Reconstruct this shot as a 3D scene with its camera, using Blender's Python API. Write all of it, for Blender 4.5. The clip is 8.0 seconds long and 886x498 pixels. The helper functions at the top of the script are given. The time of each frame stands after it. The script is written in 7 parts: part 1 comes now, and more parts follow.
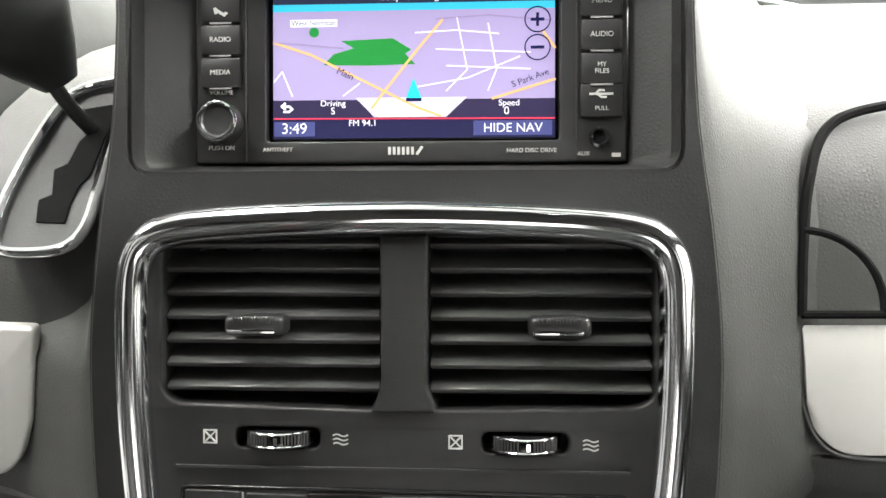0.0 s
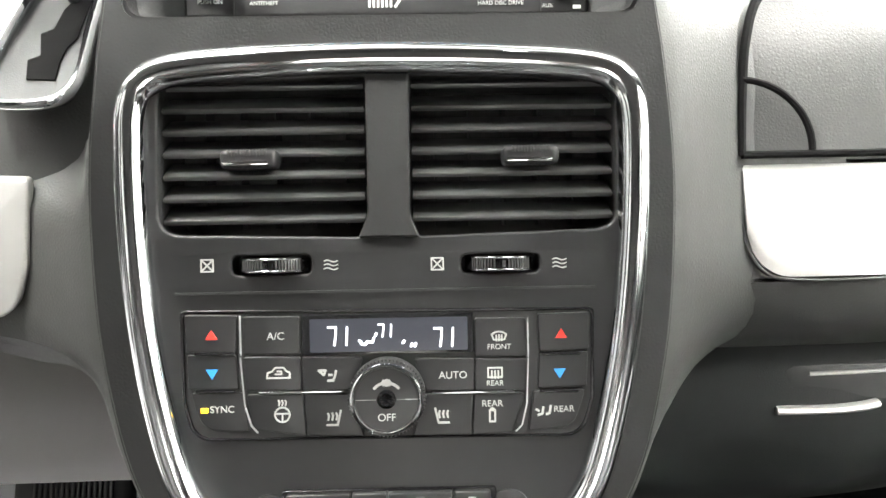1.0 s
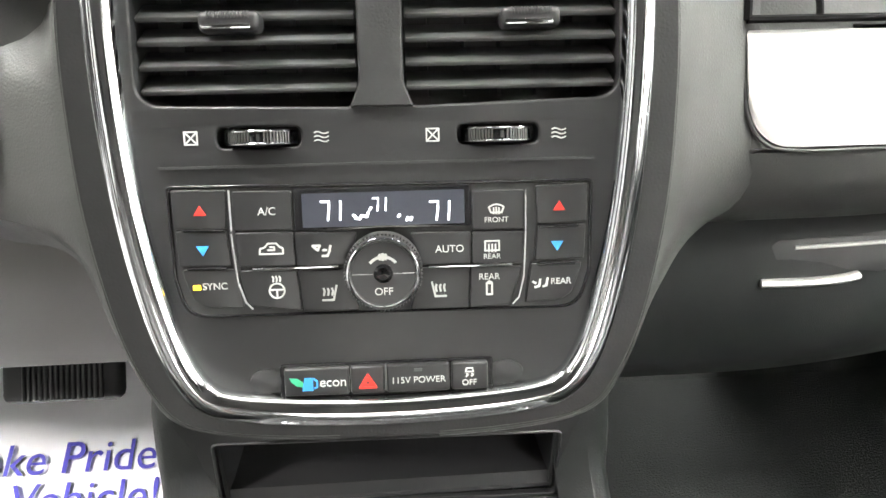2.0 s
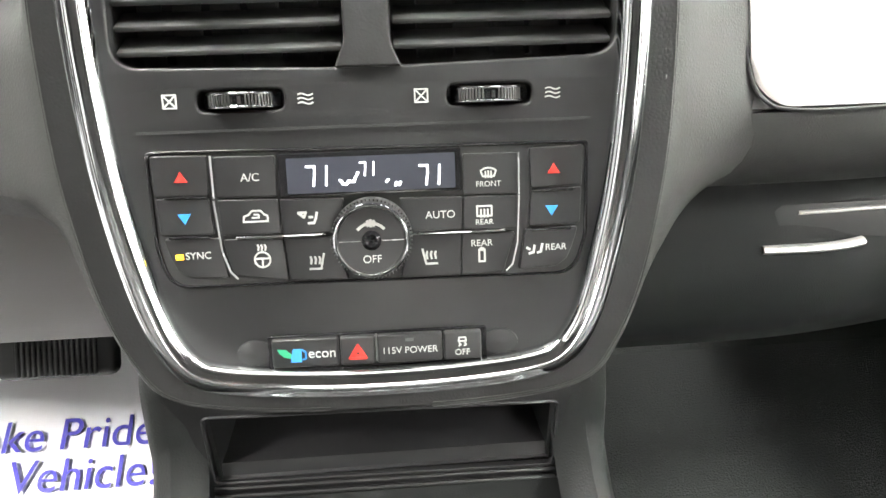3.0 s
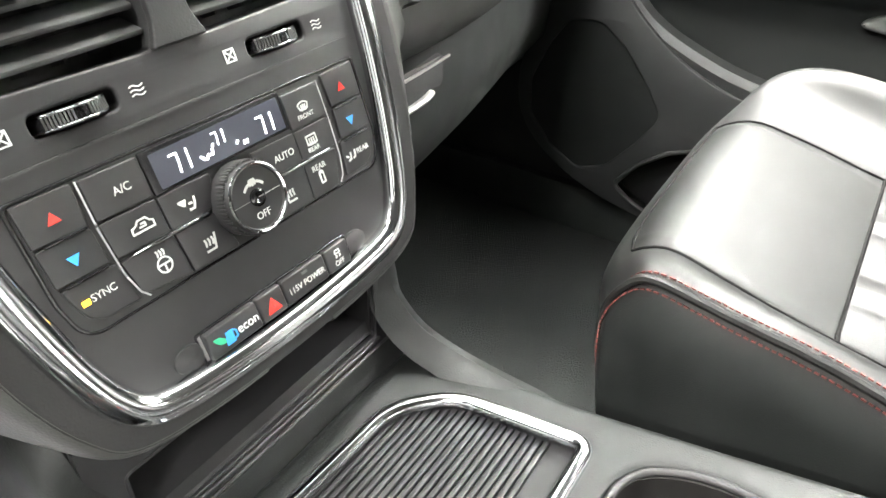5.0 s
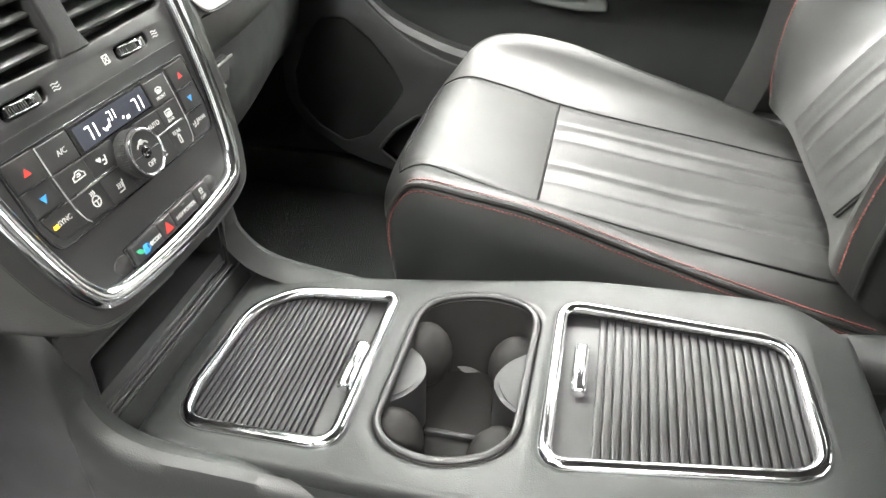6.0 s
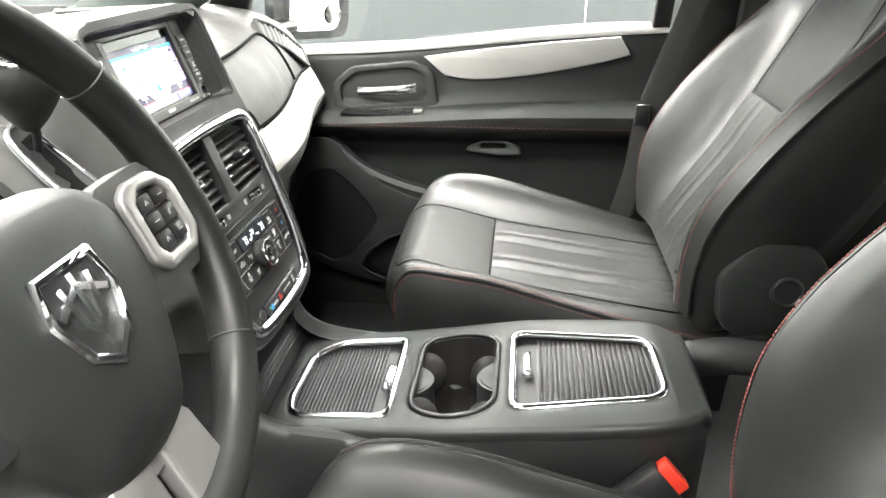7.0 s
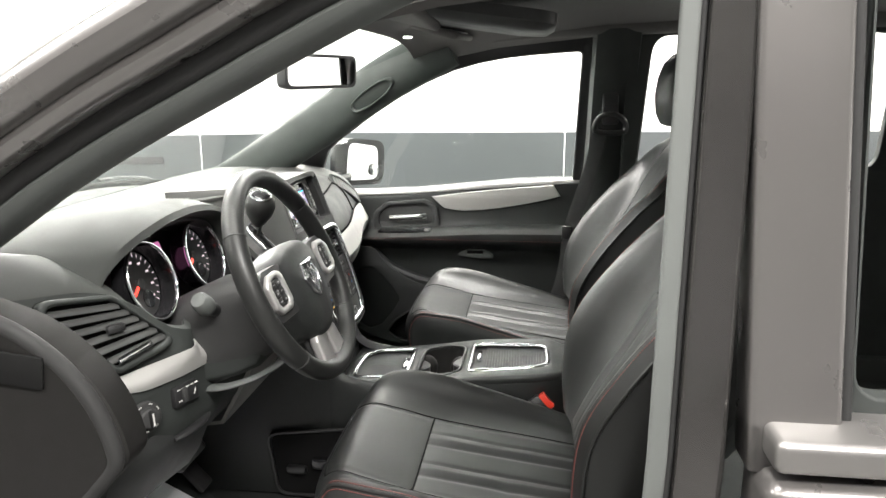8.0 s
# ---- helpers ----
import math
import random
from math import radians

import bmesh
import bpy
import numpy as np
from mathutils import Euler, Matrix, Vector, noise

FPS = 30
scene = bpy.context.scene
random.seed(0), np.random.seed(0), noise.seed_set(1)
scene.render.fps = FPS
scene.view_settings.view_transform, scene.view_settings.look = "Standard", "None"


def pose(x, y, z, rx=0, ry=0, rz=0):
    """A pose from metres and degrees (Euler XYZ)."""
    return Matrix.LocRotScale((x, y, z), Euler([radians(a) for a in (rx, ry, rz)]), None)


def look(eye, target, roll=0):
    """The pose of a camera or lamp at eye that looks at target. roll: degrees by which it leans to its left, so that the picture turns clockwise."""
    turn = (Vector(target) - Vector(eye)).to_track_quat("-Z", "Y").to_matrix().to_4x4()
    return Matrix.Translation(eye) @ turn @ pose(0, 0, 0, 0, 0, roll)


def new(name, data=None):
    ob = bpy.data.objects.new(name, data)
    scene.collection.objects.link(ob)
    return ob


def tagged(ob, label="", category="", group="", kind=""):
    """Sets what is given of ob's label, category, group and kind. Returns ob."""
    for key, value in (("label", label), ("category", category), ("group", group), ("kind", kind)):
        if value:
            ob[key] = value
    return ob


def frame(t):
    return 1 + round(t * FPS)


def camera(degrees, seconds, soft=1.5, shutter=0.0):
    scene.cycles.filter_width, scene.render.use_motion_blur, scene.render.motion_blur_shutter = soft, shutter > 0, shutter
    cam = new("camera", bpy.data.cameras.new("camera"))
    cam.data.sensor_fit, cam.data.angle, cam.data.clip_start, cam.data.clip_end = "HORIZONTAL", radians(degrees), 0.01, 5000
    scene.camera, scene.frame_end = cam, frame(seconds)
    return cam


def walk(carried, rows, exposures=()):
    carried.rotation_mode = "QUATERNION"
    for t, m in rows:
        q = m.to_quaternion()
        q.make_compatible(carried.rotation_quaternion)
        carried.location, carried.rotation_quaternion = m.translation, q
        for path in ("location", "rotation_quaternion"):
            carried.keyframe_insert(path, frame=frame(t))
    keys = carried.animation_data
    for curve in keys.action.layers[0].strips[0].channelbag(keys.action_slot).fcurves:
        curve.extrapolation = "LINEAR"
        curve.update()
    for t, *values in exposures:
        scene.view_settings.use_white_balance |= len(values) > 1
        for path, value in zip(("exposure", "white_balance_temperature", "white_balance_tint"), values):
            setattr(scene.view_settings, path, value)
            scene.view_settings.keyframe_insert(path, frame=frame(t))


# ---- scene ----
cam = camera(63.1, 8.0)
PATH = [
    (0, (0.0370, -0.0180, 1.1870), (-0.0380, 1.8570, 0.4940), -1.10),
    (0.5, (0.0390, -0.0400, 1.1510), (0.0200, 1.8360, 0.4570), -1.20),
    (1, (0.0200, -0.0740, 1.1240), (0.0910, 1.7940, 0.4150), -0.60),
    (1.5, (0.0180, -0.0710, 1.1130), (0.1230, 1.7270, 0.2450), -0.40),
    (2, (0.0090, -0.0680, 1.1120), (0.1440, 1.6680, 0.1280), -0.20),
    (3.3, (0.0160, -0.0540, 1.0900), (0.1460, 1.6480, 0.0470), -1.20),
    (3.5, (-0.0120, -0.0440, 1.0770), (0.2200, 1.6500, 0.0390), -0.90),
    (4, (-0.1110, 0.0110, 1.1080), (0.5770, 1.5050, -0.0310), 1.60),
    (4.5, (-0.1340, 0.0040, 1.1280), (0.9330, 1.2170, -0.0520), 1.00),
    (5, (-0.2020, -0.0130, 1.1170), (1.1700, 0.8720, -0.0390), 0.70),
    (5.2, (-0.2590, -0.0300, 1.1300), (1.1720, 0.7280, -0.0440), 0.70),
    (6.3, (-0.4880, -0.0850, 1.2000), (1.1820, 0.1460, 0.1230), 1.50),
    (6.5, (-0.5590, -0.0840, 1.2280), (1.1600, 0.1230, 0.2270), 1.00),
    (6.8, (-0.6750, -0.0670, 1.2830), (1.0940, 0.1060, 0.3670), 1.70),
    (6.9, (-0.7430, -0.0660, 1.2940), (1.0570, 0.1125, 0.4425), 0.75),
    (7, (-0.8010, -0.0770, 1.3050), (1.0160, 0.1160, 0.4910), -0.40),
    (7.2, (-0.9452, -0.0846, 1.3378), (0.9072, 0.1034, 0.6048), -0.04),
    (7.5, (-1.1980, -0.1030, 1.3860), (0.7030, 0.0810, 0.7920), -0.50),
    (7.8, (-1.4792, -0.1578, 1.4292), (0.4470, 0.0564, 0.9342), -0.06),
    (8, (-1.6780, -0.2340, 1.4540), (0.2510, 0.0200, 0.9910), -0.30),
]
EXPOSURES = [(0.0, 0.35), (0.5, 0.95), (1.0, 1.22), (1.5, 1.45), (2.0, 1.52), (3.5, 1.58), (5.0, 1.65), (6.5, 1.2), (7.0, 0.9), (7.5, 0.4), (8.0, 0.05)]
walk(cam, [(t, look(eye, target, roll)) for t, eye, target, roll in PATH], EXPOSURES)

# ---- world and lights: a closed white photo bay with ceiling panels ----
world = bpy.data.worlds.new("world")
scene.world = world
world.use_nodes = True
world.node_tree.nodes["Background"].inputs[0].default_value = (0.8, 0.85, 0.9, 1)
world.node_tree.nodes["Background"].inputs[1].default_value = 0.02
LAMP_WATTS = 175.0
CEILING = 3.4
# The last three spots are added fill at the driver's side and rear
LAMP_SPOTS = [(x, y, p * q) for x, p in ((-0.9, 0.65), (2.3, 1.8)) for y, q in ((-2.6, 1.0), (0.2, 0.72), (3.0, 1.45))] + [(-2.6, -0.9, 1.7), (-2.4, 1.2, 0.4), (0.0, -5.2, 0.7)]
for lx, ly, power in LAMP_SPOTS:
    lamp_data = bpy.data.lights.new("ceiling_lamp_light", "AREA")
    lamp_data.shape, lamp_data.size, lamp_data.size_y = "RECTANGLE", 0.5, 1.6
    lamp_data.energy = LAMP_WATTS * power
    lamp_data.color = (1.0, 0.97, 0.93)
    lamp = new("ceiling_lamp_light", lamp_data)
    lamp.location = (lx, ly, CEILING - 0.07)


# ---- materials ----
def material(name, color, rough=0.5, metal=0.0, grain=0.0, grain_size=0.001, mottle=0.12, bump=0.25,
             mottle_size=0.06, kind="noise", coat=0.0, spec=0.5, worn=0.08):
    """A surface with colour mottling, roughness wear and a fine relief; sizes in metres."""
    m = bpy.data.materials.new(name)
    m.use_nodes = True
    t = m.node_tree
    b = t.nodes["Principled BSDF"]
    b.inputs["Metallic"].default_value = metal
    b.inputs["Coat Weight"].default_value = coat
    b.inputs["Coat Roughness"].default_value = 0.08
    b.inputs["Specular IOR Level"].default_value = spec
    co = t.nodes.new("ShaderNodeTexCoord")
    big = t.nodes.new("ShaderNodeTexNoise")
    big.inputs["Scale"].default_value = 1.0 / mottle_size
    big.inputs["Detail"].default_value = 6.0
    t.links.new(co.outputs["Object"], big.inputs["Vector"])
    ramp = t.nodes.new("ShaderNodeMix")
    ramp.data_type = "RGBA"
    ramp.inputs["A"].default_value = (*[c * (1 - mottle) for c in color], 1)
    ramp.inputs["B"].default_value = (*[min(1, c * (1 + mottle)) for c in color], 1)
    t.links.new(big.outputs["Fac"], ramp.inputs["Factor"])
    t.links.new(ramp.outputs["Result"], b.inputs["Base Color"])
    spread = t.nodes.new("ShaderNodeMapRange")
    spread.inputs["From Min"].default_value, spread.inputs["From Max"].default_value = 0.3, 0.7
    spread.inputs["To Min"].default_value = max(0.02, rough - worn)
    spread.inputs["To Max"].default_value = min(1.0, rough + worn)
    t.links.new(big.outputs["Fac"], spread.inputs["Value"])
    t.links.new(spread.outputs["Result"], b.inputs["Roughness"])
    if grain:
        if kind == "cells":
            fine = t.nodes.new("ShaderNodeTexVoronoi")
            fine.feature = "DISTANCE_TO_EDGE"
            out = fine.outputs["Distance"]
        else:
            fine = t.nodes.new("ShaderNodeTexNoise")
            fine.inputs["Detail"].default_value = 3.0
            out = fine.outputs["Fac"]
        fine.inputs["Scale"].default_value = 1.0 / grain_size
        t.links.new(co.outputs["Object"], fine.inputs["Vector"])
        bm_node = t.nodes.new("ShaderNodeBump")
        bm_node.inputs["Strength"].default_value = bump
        bm_node.inputs["Distance"].default_value = grain
        t.links.new(out, bm_node.inputs["Height"])
        t.links.new(bm_node.outputs["Normal"], b.inputs["Normal"])
    return m


def glow(name, color, strength, rough=0.25, cover=0.0):
    m = bpy.data.materials.new(name)
    m.use_nodes = True
    b = m.node_tree.nodes["Principled BSDF"]
    b.inputs["Base Color"].default_value = (*[c * 0.3 for c in color], 1)
    b.inputs["Emission Color"].default_value = (*color, 1)
    b.inputs["Emission Strength"].default_value = strength
    b.inputs["Coat Weight"].default_value = cover
    b.inputs["Coat IOR"].default_value = 2.0
    b.inputs["Coat Roughness"].default_value = 0.12
    b.inputs["Roughness"].default_value = rough
    return m


def glass(name, color=(1, 1, 1), rough=0.0):
    m = bpy.data.materials.new(name)
    m.use_nodes = True
    b = m.node_tree.nodes["Principled BSDF"]
    b.inputs["Base Color"].default_value = (*color, 1)
    b.inputs["Roughness"].default_value = rough
    b.inputs["Transmission Weight"].default_value = 1.0
    b.inputs["IOR"].default_value = 1.0 + 0.45
    return m


PAD = material("soft_pad_grey", (0.048, 0.0485, 0.0465), 0.5, spec=0.42, grain=0.0006, grain_size=0.0022, kind="cells", bump=0.35)
# Pad grey again, darkened and dulled to hold back light on the top
PAD_TOP = material("pad_top_dimmed", (0.033, 0.035, 0.033), 0.65, spec=0.16, grain=0.0006, grain_size=0.0022, kind="cells", bump=0.35)
PLASTIC = material("dark_plastic", (0.026, 0.027, 0.027), 0.55, grain=0.0004, grain_size=0.0009, bump=0.3)
BEZEL = material("stack_plastic", (0.015, 0.015, 0.015), 0.52, grain=0.0006, grain_size=0.0022, kind="cells", bump=0.3, spec=0.34)
SATIN = material("satin_black", (0.0135, 0.0135, 0.014), 0.42, grain=0.0002, grain_size=0.0006, bump=0.2)
# Sheenless near-black that stands in for shade in slots, hollows and seams
JOINT_SHADE = material("joint_and_shade_black", (0.010, 0.010, 0.010), 0.9, spec=0.05)
BLACK = material("black_matt", (0.024, 0.024, 0.024), 0.6)
SLAT = material("vent_slat_plastic", (0.045, 0.046, 0.045), 0.36, grain=0.0002, grain_size=0.0006, bump=0.15)
PILLAR_GLOSS = material("pillar_gloss_film", (0.075, 0.072, 0.070), 0.16, metal=0.75, mottle=0.1, mottle_size=0.2, worn=0.06)
MOULDING = material("belt_moulding_grey", (0.20, 0.193, 0.188), 0.35, metal=0.7, mottle=0.05)
GLOSS = material("gloss_black", (0.012, 0.012, 0.013), 0.12, mottle=0.05, worn=0.04)
LEATHER = material("black_leather", (0.0125, 0.013, 0.0125), 0.43, spec=0.36, grain=0.0005, grain_size=0.0018, kind="cells", bump=0.2, mottle=0.07, worn=0.03)
VINYL = material("black_vinyl", (0.0135, 0.0148, 0.0143), 0.48, spec=0.38, grain=0.0006, grain_size=0.002, kind="cells", bump=0.3)
CHROME = material("chrome", (0.90, 0.91, 0.93), 0.09, metal=1.0, mottle=0.03, worn=0.03)
SILVER = material("silver_paint", (0.44, 0.435, 0.42), 0.36, metal=0.35, mottle=0.04, grain=0.0001, grain_size=0.0008, bump=0.1)
SATIN_SILVER = material("satin_silver", (0.42, 0.415, 0.405), 0.32, metal=0.75, mottle=0.03, worn=0.02)
MARK = material("printed_white", (0.52, 0.52, 0.5), 0.6, mottle=0.05)
LINE = material("light_grey_line", (0.5, 0.5, 0.5), 0.3, metal=0.6)
RED = material("printed_red", (0.62, 0.03, 0.02), 0.5, mottle=0.05)
BLUE = material("printed_blue", (0.03, 0.25, 0.65), 0.5, mottle=0.05)
GREEN = material("printed_green", (0.03, 0.35, 0.17), 0.5, mottle=0.05)
THREAD = material("red_thread", (0.15, 0.036, 0.032), 0.7, mottle=0.3, mottle_size=0.004)
BUCKLE_RED = material("buckle_red", (0.62, 0.04, 0.02), 0.45)
CARPET = material("black_carpet", (0.017, 0.0187, 0.018), 0.95, spec=0.2, grain=0.003, grain_size=0.0025, bump=0.8, mottle=0.35)
PAPER = material("paper_mat", (0.86, 0.86, 0.88), 0.8, mottle=0.04)
INK = material("blue_ink", (0.07, 0.06, 0.42), 0.7, mottle=0.25, mottle_size=0.01)
HEADLINER = material("headliner_cloth", (0.075, 0.072, 0.07), 0.95, grain=0.0008, grain_size=0.0015, bump=0.5)
MOULDED_BLACK = material("moulded_black", (0.0085, 0.008, 0.0075), 0.7, spec=0.22, grain=0.0003, grain_size=0.0012, bump=0.2)
# Pad grey again, slightly darkened for the weaker light on the flanks
PAD_FLANK = material("flank_pad_dimmed", (0.044, 0.0445, 0.0425), 0.52, spec=0.38, grain=0.0006, grain_size=0.0022, kind="cells", bump=0.35)
GREEN_TRIM = material("grey_green_pillar_trim", (0.018, 0.023, 0.020), 0.7, grain=0.0004, grain_size=0.0012, bump=0.3)
PILLAR_TRIM = material("pillar_trim", (0.075, 0.08, 0.077), 0.7, grain=0.0004, grain_size=0.0012, bump=0.3)
PAINT = material("grey_brown_metallic", (0.116, 0.110, 0.107), 0.28, metal=0.55, coat=0.6, mottle=0.015, worn=0.01)
RUBBER = material("rubber_seal", (0.018, 0.018, 0.018), 0.75, spec=0.3)
BELT = material("belt_webbing", (0.015, 0.015, 0.015), 0.8, grain=0.0006, grain_size=0.0016, bump=0.6)
WALL_WHITE = material("white_wall_paint", (0.84, 0.84, 0.83), 0.7, mottle=0.03, mottle_size=0.6)
WALL_GREY = material("grey_wall_panel", (0.074, 0.080, 0.083), 0.45, mottle=0.06, mottle_size=0.5)
CONCRETE = material("sealed_concrete", (0.22, 0.22, 0.215), 0.35, mottle=0.2, mottle_size=0.4, grain=0.001, grain_size=0.01)
WALL_DARK = material("bounce_limiting_grey", (0.30, 0.305, 0.31), 0.7, mottle=0.05, mottle_size=0.6)
KNEE = material("knee_panel_grey", (0.17, 0.165, 0.158), 0.6, grain=0.0004, grain_size=0.0012, bump=0.3)
DARK_TRIM = material("dark_pillar_trim", (0.018, 0.021, 0.0195), 0.7, grain=0.0004, grain_size=0.0012, bump=0.3)
PALE = material("pale_door_paint", (0.55, 0.56, 0.53), 0.5, mottle=0.04)
MIRROR = material("mirror_glass", (0.9, 0.9, 0.9), 0.01, metal=1.0, mottle=0.0, worn=0.0)
GLASS = glass("window_glass", (0.93, 0.98, 0.96))
TINT = glass("rear_glass", (0.95, 0.97, 0.96))


# ---- builders ----
def thing(name, loc, label, category, group="", kind=""):
    ob = new(name)
    ob.location = loc
    ob.empty_display_size = 0.05
    return tagged(ob, label, category, group, kind)


def link(name, mesh, mat, parent=None, label=""):
    if mat and not mesh.materials:
        mesh.materials.append(mat)
    ob = new(name, mesh)
    if parent:
        ob.parent = parent
        if parent.type == "EMPTY":
            ob.matrix_parent_inverse = Matrix.Translation(-Vector(parent.location))
    if label:
        ob["label"] = label
    return ob


def part(name, bm, mat, parent=None, label="", smooth=True):
    bmesh.ops.recalc_face_normals(bm, faces=bm.faces[:])
    mesh = bpy.data.meshes.new(name)
    if smooth:
        for f in bm.faces:
            f.smooth = True
        for e in bm.edges:
            if len(e.link_faces) == 2 and e.calc_face_angle(0) > radians(38):
                e.smooth = False
    bm.to_mesh(mesh)
    bm.free()
    return link(name, mesh, mat, parent, label)


def basis(o, u, v, n):
    """A pose with its columns u, v, n and its place o."""
    m = Matrix.Identity(4)
    for k, c in enumerate((u, v, n, o)):
        for r in range(3):
            m[r][k] = c[r]
    return m


def face_pose(o, n, up=(0, 0, 1)):
    """A pose at o whose z axis is n and whose y axis is as near to up as can be."""
    n = Vector(n).normalized()
    u = Vector(up).cross(n).normalized()
    return basis(Vector(o), u, n.cross(u), n)


def box(sx, sy, sz, m=Matrix.Identity(4), bevel=0.0, seg=2, bm=None):
    own = bmesh.new()
    bmesh.ops.create_cube(own, size=1.0, matrix=Matrix.Diagonal((sx, sy, sz, 1)))
    if bevel:
        bmesh.ops.bevel(own, geom=own.edges[:] + own.verts[:], offset=bevel, segments=seg, profile=0.5, affect="EDGES")
    bmesh.ops.transform(own, matrix=m, verts=own.verts[:])
    if bm is None:
        return own
    return joined(bm, own)


def joined(bm, other):
    mesh = bpy.data.meshes.new("tmp")
    other.to_mesh(mesh)
    other.free()
    bm.from_mesh(mesh)
    bpy.data.meshes.remove(mesh)
    return bm


def disc(r, depth, m=Matrix.Identity(4), bevel=0.0, seg=40, r2=None):
    """A cylinder or cone along its pose's z, from 0 to depth."""
    bm = bmesh.new()
    bmesh.ops.create_cone(bm, cap_ends=True, segments=seg, radius1=r, radius2=r if r2 is None else r2, depth=depth,
                          matrix=Matrix.Translation((0, 0, depth / 2)))
    if bevel:
        rim = [e for e in bm.edges if abs(e.verts[0].co.z - e.verts[1].co.z) < 1e-6 and e.verts[0].co.z > depth / 2]
        bmesh.ops.bevel(bm, geom=rim, offset=bevel, segments=3, profile=0.5, affect="EDGES")
    bmesh.ops.transform(bm, matrix=m, verts=bm.verts[:])
    return bm


def turned(profile, m=Matrix.Identity(4), seg=40):
    """A solid of revolution about the pose's z from (radius, height) pairs."""
    rings = [[Vector((r * math.cos(a), r * math.sin(a), h)) for a in [2 * math.pi * k / seg for k in range(seg)]] for r, h in profile]
    bm = loft(rings)
    bmesh.ops.transform(bm, matrix=m, verts=bm.verts[:])
    return bm


def loft(rings, closed=True, caps=True):
    bm = bmesh.new()
    rows = [[bm.verts.new(p) for p in ring] for ring in rings]
    n = len(rows[0])
    for a, b in zip(rows, rows[1:]):
        for k in range(n if closed else n - 1):
            q = (a[k], a[(k + 1) % n], b[(k + 1) % n], b[k])
            bm.faces.new(q)
    if caps and closed:
        bm.faces.new(rows[0])
        bm.faces.new(rows[-1])
    return bm


def thick(bm, d):
    """Gives an open sheet an even thickness d against its normals, with closed rims."""
    bmesh.ops.recalc_face_normals(bm, faces=bm.faces[:])
    bm.normal_update()
    old_faces = bm.faces[:]
    rim = [e for e in bm.edges if len(e.link_faces) == 1]
    twin = {v: bm.verts.new(v.co - v.normal * d) for v in bm.verts[:]}
    for f in old_faces:
        bm.faces.new([twin[v] for v in reversed(f.verts)])
    for e in rim:
        a, b = e.verts
        bm.faces.new((a, b, twin[b], twin[a]))
    return bm


def smooth_path(pts, per=6, closed=False):
    """A Catmull-Rom curve through the points."""
    pts = [Vector(p) for p in pts]
    n = len(pts)
    out = []
    for k in range(n if closed else n - 1):
        def at(i):
            return pts[i % n] if closed else pts[min(max(i, 0), n - 1)]
        p0, p1, p2, p3 = at(k - 1), at(k), at(k + 1), at(k + 2)
        for s in range(per):
            t = s / per
            out.append(0.5 * (2 * p1 + (p2 - p0) * t + (2 * p0 - 5 * p1 + 4 * p2 - p3) * t * t + (3 * p1 - p0 - 3 * p2 + p3) * t ** 3))
    if not closed:
        out.append(pts[-1])
    return out


def tube(path, r, closed=False, seg=10, flat=None, normal=None):
    """A round or flattened rod along a path; flat: the half height along normal, r the half width."""
    n = len(path)
    rings = []
    side = None
    for k, p in enumerate(path):
        a = path[(k - 1) % n] if closed or k else path[0]
        b = path[(k + 1) % n] if closed or k < n - 1 else path[-1]
        d = (Vector(b) - Vector(a)).normalized()
        if normal is not None:
            up = Vector(normal)
            up = (up - up.dot(d) * d).normalized()
            s = d.cross(up)
        else:
            if side is None:
                side = d.orthogonal().normalized()
            s = (side - side.dot(d) * d).normalized()
            side = s
            up = s.cross(d)
        rr = r[k] if isinstance(r, (list, tuple)) else r
        h = rr if flat is None else flat
        rings.append([Vector(p) + s * rr * math.cos(t) + up * h * math.sin(t) for t in [2 * math.pi * i / seg for i in range(seg)]])
    if closed:
        rings.append(rings[0])
        bm = loft(rings, caps=False)
        bmesh.ops.remove_doubles(bm, verts=bm.verts[:], dist=1e-6)
        return bm
    return loft(rings)


def rounded(pts, radii, seg=6):
    """A polygon in 2D with its corners rounded."""
    n = len(pts)
    out = []
    for k in range(n):
        p = Vector(pts[k]).to_2d()
        a, b = Vector(pts[k - 1]).to_2d() - p, Vector(pts[(k + 1) % n]).to_2d() - p
        r = radii[k] if isinstance(radii, (list, tuple)) else radii
        ang = a.angle(b)
        cut = min(r / math.tan(ang / 2), 0.49 * a.length, 0.49 * b.length) if r else 0
        if cut <= 1e-6:
            out.append(p)
            continue
        pa, pb = p + a.normalized() * cut, p + b.normalized() * cut
        for s in range(seg + 1):
            t = s / seg
            out.append(pa * (1 - t) ** 2 + 2 * p * t * (1 - t) + pb * t * t)
    return out


def rect(x0, y0, x1, y1, r=0.0, seg=5):
    return rounded([(x0, y0), (x1, y0), (x1, y1), (x0, y1)], r, seg)


